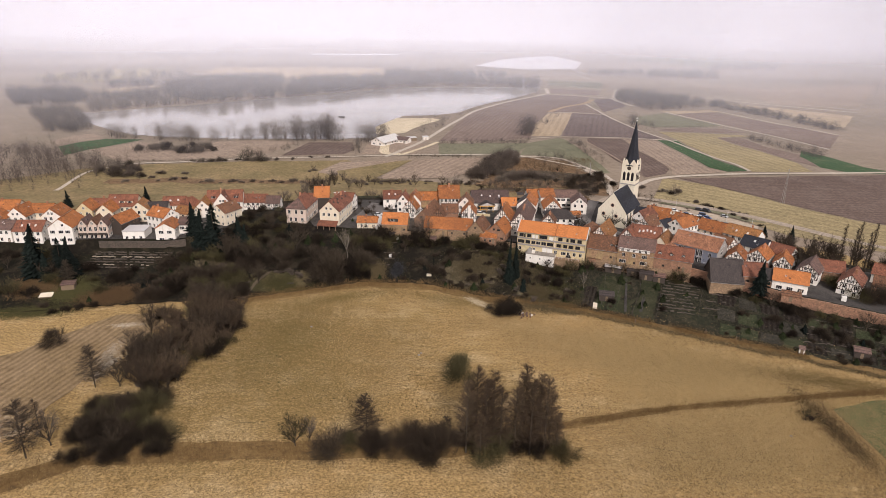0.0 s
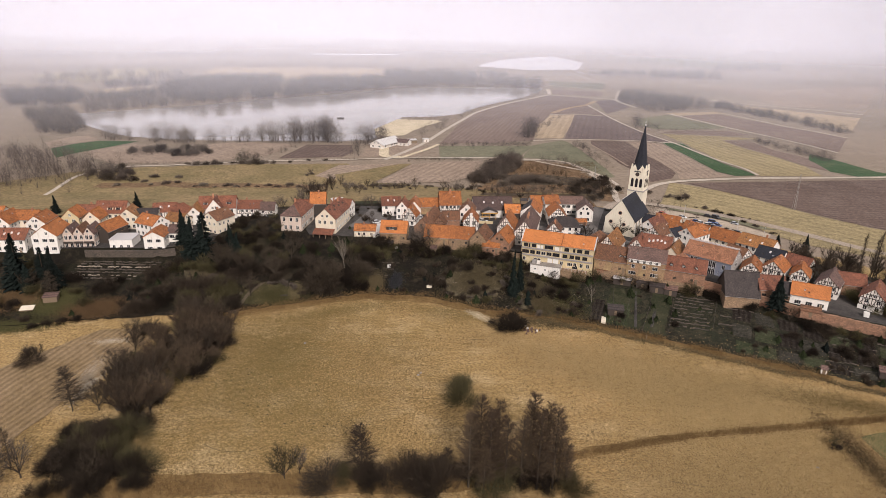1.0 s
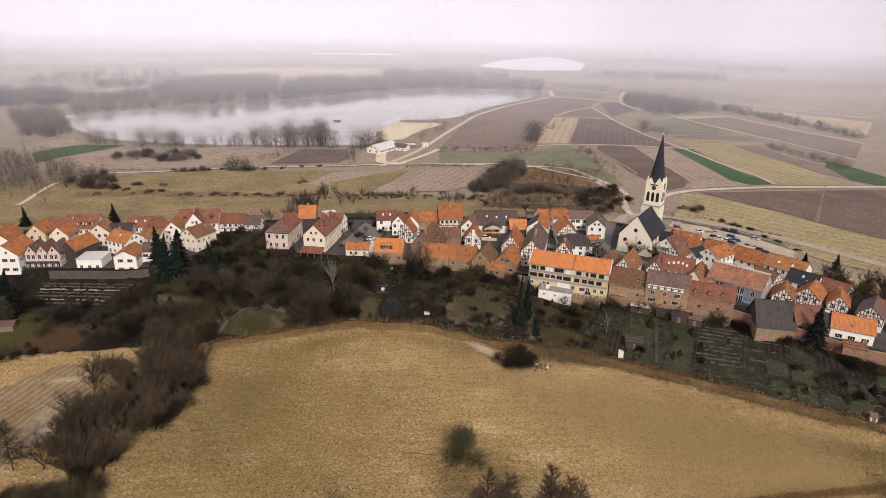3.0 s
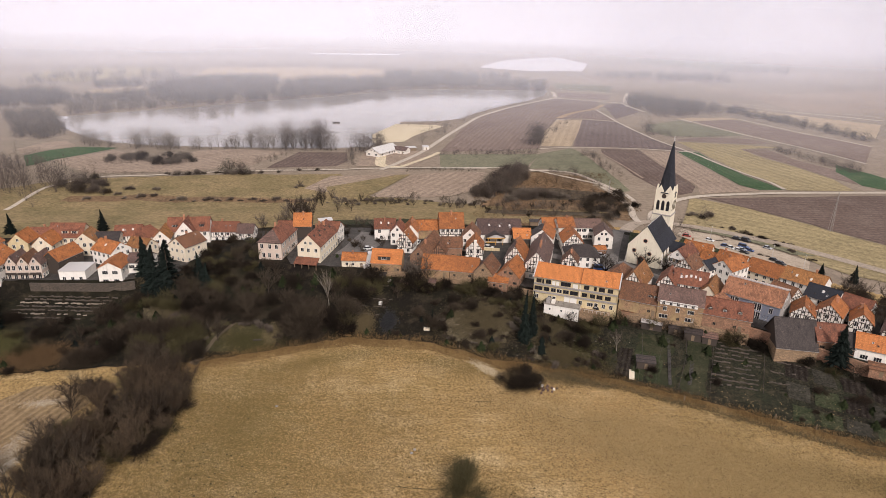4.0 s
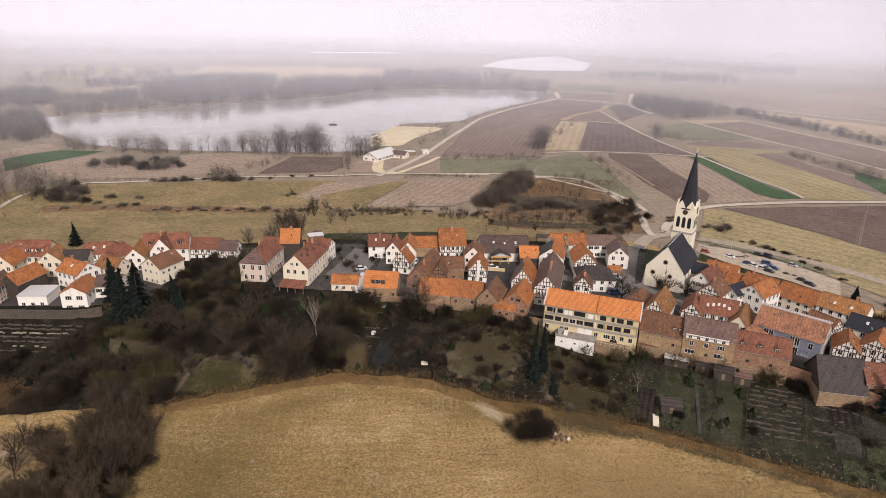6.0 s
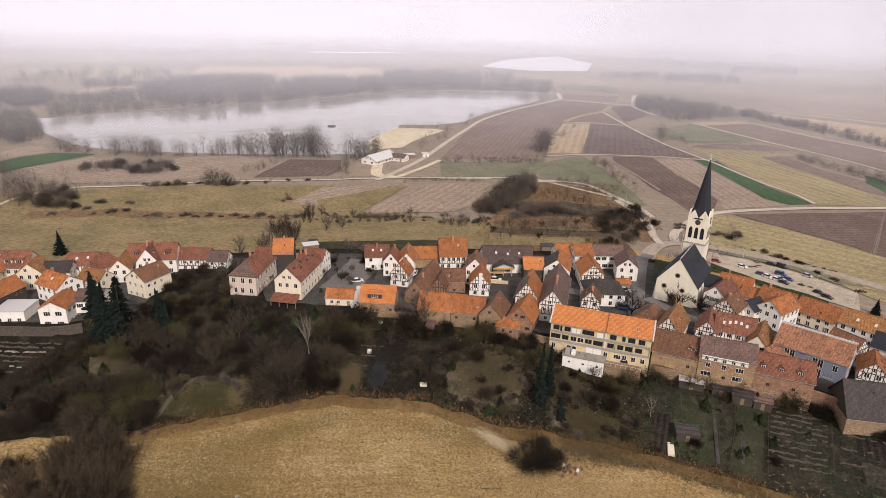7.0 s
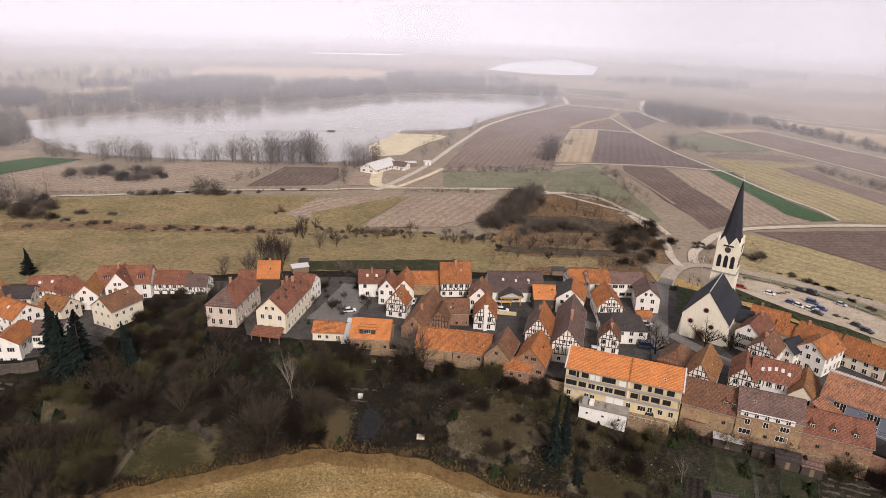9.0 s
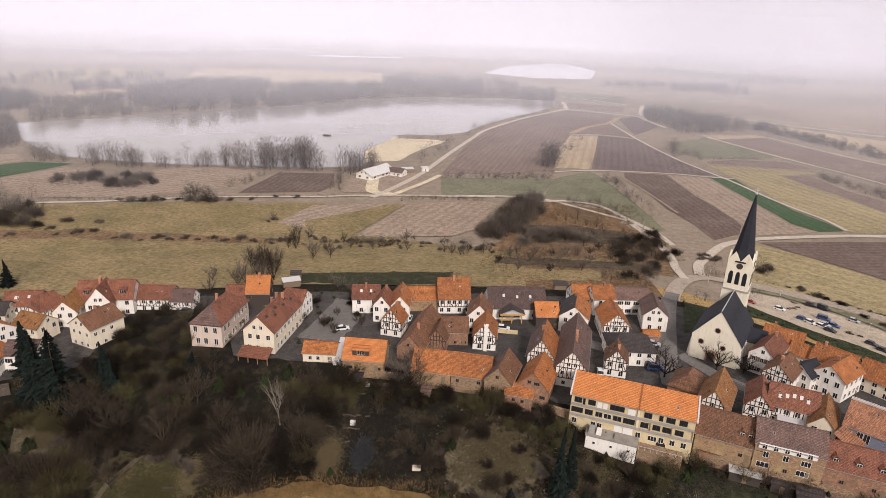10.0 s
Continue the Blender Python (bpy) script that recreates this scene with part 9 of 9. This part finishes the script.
wood_area("lane_hedge", [(-141, 474), (-74, 487), (-76, 494), (-143, 480)], 44, "low hedge along the farm track", 2.6, 0.4, 1.2, "twig_far", 196, 0.07)
wood_area("ivy_trees", [(-163, 468), (-142, 467), (-148, 482), (-168, 484)], 14, "dark ivy-clad trees by the track", 8, 0.5, 1.1, "twig_ivy", 420, 0.084)
wood_area("pasture_hedge", [(-50, 403), (-19, 408), (-20, 416), (-49, 414)], 40, "dark leafless hedge across the pasture", 4.2, 0.5, 1.1, "twig_far", 308, 0.056)
wood_area("pasture_hedge", [(-114, 394), (-101, 396), (-103, 402), (-116, 400)], 14, "dark bushes in the pasture", 3.2, 0.5, 1.1, "twig_far", 280, 0.056)
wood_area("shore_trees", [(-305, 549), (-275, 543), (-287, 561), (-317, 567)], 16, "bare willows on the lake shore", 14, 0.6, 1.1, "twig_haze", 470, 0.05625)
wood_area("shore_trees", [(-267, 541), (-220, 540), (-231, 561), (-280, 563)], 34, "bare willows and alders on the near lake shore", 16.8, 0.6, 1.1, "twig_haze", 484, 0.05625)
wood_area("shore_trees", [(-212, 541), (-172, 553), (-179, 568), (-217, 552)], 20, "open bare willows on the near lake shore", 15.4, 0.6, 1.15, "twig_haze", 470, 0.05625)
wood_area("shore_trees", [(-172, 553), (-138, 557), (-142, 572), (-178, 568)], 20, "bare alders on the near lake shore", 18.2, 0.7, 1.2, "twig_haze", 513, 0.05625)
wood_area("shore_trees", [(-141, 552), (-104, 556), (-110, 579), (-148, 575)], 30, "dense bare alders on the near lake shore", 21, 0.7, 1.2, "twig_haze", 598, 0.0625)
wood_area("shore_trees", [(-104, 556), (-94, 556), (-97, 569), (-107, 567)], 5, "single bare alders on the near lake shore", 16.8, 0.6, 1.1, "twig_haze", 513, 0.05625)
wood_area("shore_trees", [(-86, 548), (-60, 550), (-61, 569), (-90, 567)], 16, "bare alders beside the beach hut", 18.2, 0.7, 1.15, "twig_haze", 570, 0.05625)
wood_area("copse", [(13, 416), (29, 423), (46, 467), (51, 496), (35, 474), (18, 436)], 46, "dense grey-brown copse of bare trees behind the village", 13, 0.6, 1.1, "twig_far", 420, 0.06)
wood_area("hill_scrub", [(33, 420), (70, 422), (79, 435), (60, 453), (45, 448), (33, 431)], 90, "dark leafless scrub on the bracken hill", 5, 0.5, 1.1, "twig_far", 260, 0.05)
wood_area("hill_scrub", [(70, 422), (99, 422), (104, 442), (80, 440)], 46, "leafless scrub on the bracken hill", 4.5, 0.4, 1.1, "twig_far", 220, 0.05)
wood_area("orchard_row", [(18, 380), (68, 384), (92, 389), (100, 416), (75, 417), (23, 409)], 95, "old orchard of dark bare trees behind the village", 6.5, 0.5, 1.15, "twig_far", 260, 0.045)
wood_area("hill_scrub", [(72, 360), (84, 356), (97, 390), (99, 404), (99, 430), (95, 452), (90, 440), (88, 408)], 70, "tangled dark scrub beside the lane", 5.5, 0.5, 1.2, "twig_far", 280, 0.045)
wood_area("hill_scrub", [(68, 479), (85, 468), (101, 479), (93, 503), (72, 508)], 36, "leafless bushes on the hill top", 4.5, 0.5, 1.1, "twig_far", 220, 0.05)
wood_area("hill_scrub", [(62, 359), (78, 358), (83, 374), (65, 372)], 20, "evergreen and bare bushes behind the houses", 4, 0.5, 1.1, "twig_ivy", 240, 0.05)
wood_area("orchard_row", [(-2, 386), (10, 388), (10, 404), (-2, 402)], 7, "bare pear trees at the pasture edge", 10, 0.7, 1.1, "twig_far", 420, 0.04)
wood_area("orchard_row", [(-3, 327), (24, 354), (25, 372), (-4, 357)], 26, "bare garden trees behind the houses", 5, 0.4, 1.0, "twig_far", 240, 0.04)
wood_mass("church_scrub", along([(144, 393), (148, 386), (149, 405)], 14, 2.5, 0.6, 1.1, 59), "grey bushes beyond the road by the church", 7, 200, w=0.08)
wood_mass("roadside_scrub", along([(60, 470), (75, 440), (80, 400), (95, 410)], 60, 8, 0.5, 1.0, 17), "leafless scrub beside the lane", 8, 90, "twig_dark")
wood_mass("left_wood", along([(-330, 330), (-290, 380), (-260, 420), (-300, 450), (-340, 480)], 260, 16, 0.7, 1.3, 18), "bare scrubby wood left of the meadow", 10, 110, "twig_haze", w=0.22)
wood_mass("road_hedge", along([(150, 372), (168, 340), (182, 310), (217, 288)], 60, 2, 0.15, 0.35, 20), "low hedge along the road", 7, 120, "twig_haze", w=0.08)
wood_mass("church_scrub", along([(88, 335), (98, 345), (115, 352), (130, 375), (126, 390), (112, 380)], 50, 5, 0.4, 0.8, 21), "leafless bushes below the church", 7, 90, "twig_dark")

# ---- distance haze over the plain: thin translucent sheets, denser with the distance ----
def haze_veil(dist, density, spread=2.4):
    """A translucent sheet on an arc about the village, added to imitate haze. It thins out towards the ground and above
    the horizon.
    """
    m, n, l, p = nodes_of("haze_sheet_white")
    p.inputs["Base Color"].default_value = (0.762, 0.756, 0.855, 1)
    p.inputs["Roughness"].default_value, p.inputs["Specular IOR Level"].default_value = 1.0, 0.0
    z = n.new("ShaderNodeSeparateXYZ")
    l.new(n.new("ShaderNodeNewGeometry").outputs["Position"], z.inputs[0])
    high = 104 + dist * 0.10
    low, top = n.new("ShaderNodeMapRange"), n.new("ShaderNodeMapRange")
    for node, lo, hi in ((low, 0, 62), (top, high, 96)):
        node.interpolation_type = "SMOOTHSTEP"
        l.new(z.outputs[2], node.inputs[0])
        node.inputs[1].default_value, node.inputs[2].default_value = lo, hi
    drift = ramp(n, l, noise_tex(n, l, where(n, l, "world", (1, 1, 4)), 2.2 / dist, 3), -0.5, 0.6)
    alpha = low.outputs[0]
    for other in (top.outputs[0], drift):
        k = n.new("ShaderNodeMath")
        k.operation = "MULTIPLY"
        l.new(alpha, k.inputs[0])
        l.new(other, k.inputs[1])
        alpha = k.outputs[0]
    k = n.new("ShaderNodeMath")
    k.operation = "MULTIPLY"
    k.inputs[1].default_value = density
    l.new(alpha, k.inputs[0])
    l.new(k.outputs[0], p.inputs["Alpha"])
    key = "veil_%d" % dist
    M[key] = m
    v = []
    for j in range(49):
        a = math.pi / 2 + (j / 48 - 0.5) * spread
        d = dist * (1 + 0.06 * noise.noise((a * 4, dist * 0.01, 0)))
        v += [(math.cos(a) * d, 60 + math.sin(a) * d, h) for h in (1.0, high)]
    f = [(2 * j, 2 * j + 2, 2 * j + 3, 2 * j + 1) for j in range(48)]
    return tagged(put("mist_bank", mesh_from("mist_bank", v, f, [key], None, True)), "translucent sheet standing in for distance haze over the plain", "mist", kind="stuff")


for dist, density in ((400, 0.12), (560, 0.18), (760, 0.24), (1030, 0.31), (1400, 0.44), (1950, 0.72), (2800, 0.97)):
    haze_veil(dist, density)
# opaque ring beyond the plain, coloured like haze to hide the ground's end
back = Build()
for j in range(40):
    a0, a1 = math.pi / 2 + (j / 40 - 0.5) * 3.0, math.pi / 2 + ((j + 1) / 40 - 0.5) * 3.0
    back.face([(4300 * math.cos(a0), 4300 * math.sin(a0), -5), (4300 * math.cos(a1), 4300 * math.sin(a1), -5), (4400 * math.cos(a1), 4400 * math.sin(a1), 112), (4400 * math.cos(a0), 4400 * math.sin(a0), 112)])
tagged(back.link("backdrop", ["mist"]), "backdrop painted in the white of horizon haze", "haze", kind="structure")
for ob in list(TREES.values()):
    for c in ob.children_recursive:
        bpy.data.objects.remove(c)
    bpy.data.objects.remove(ob)
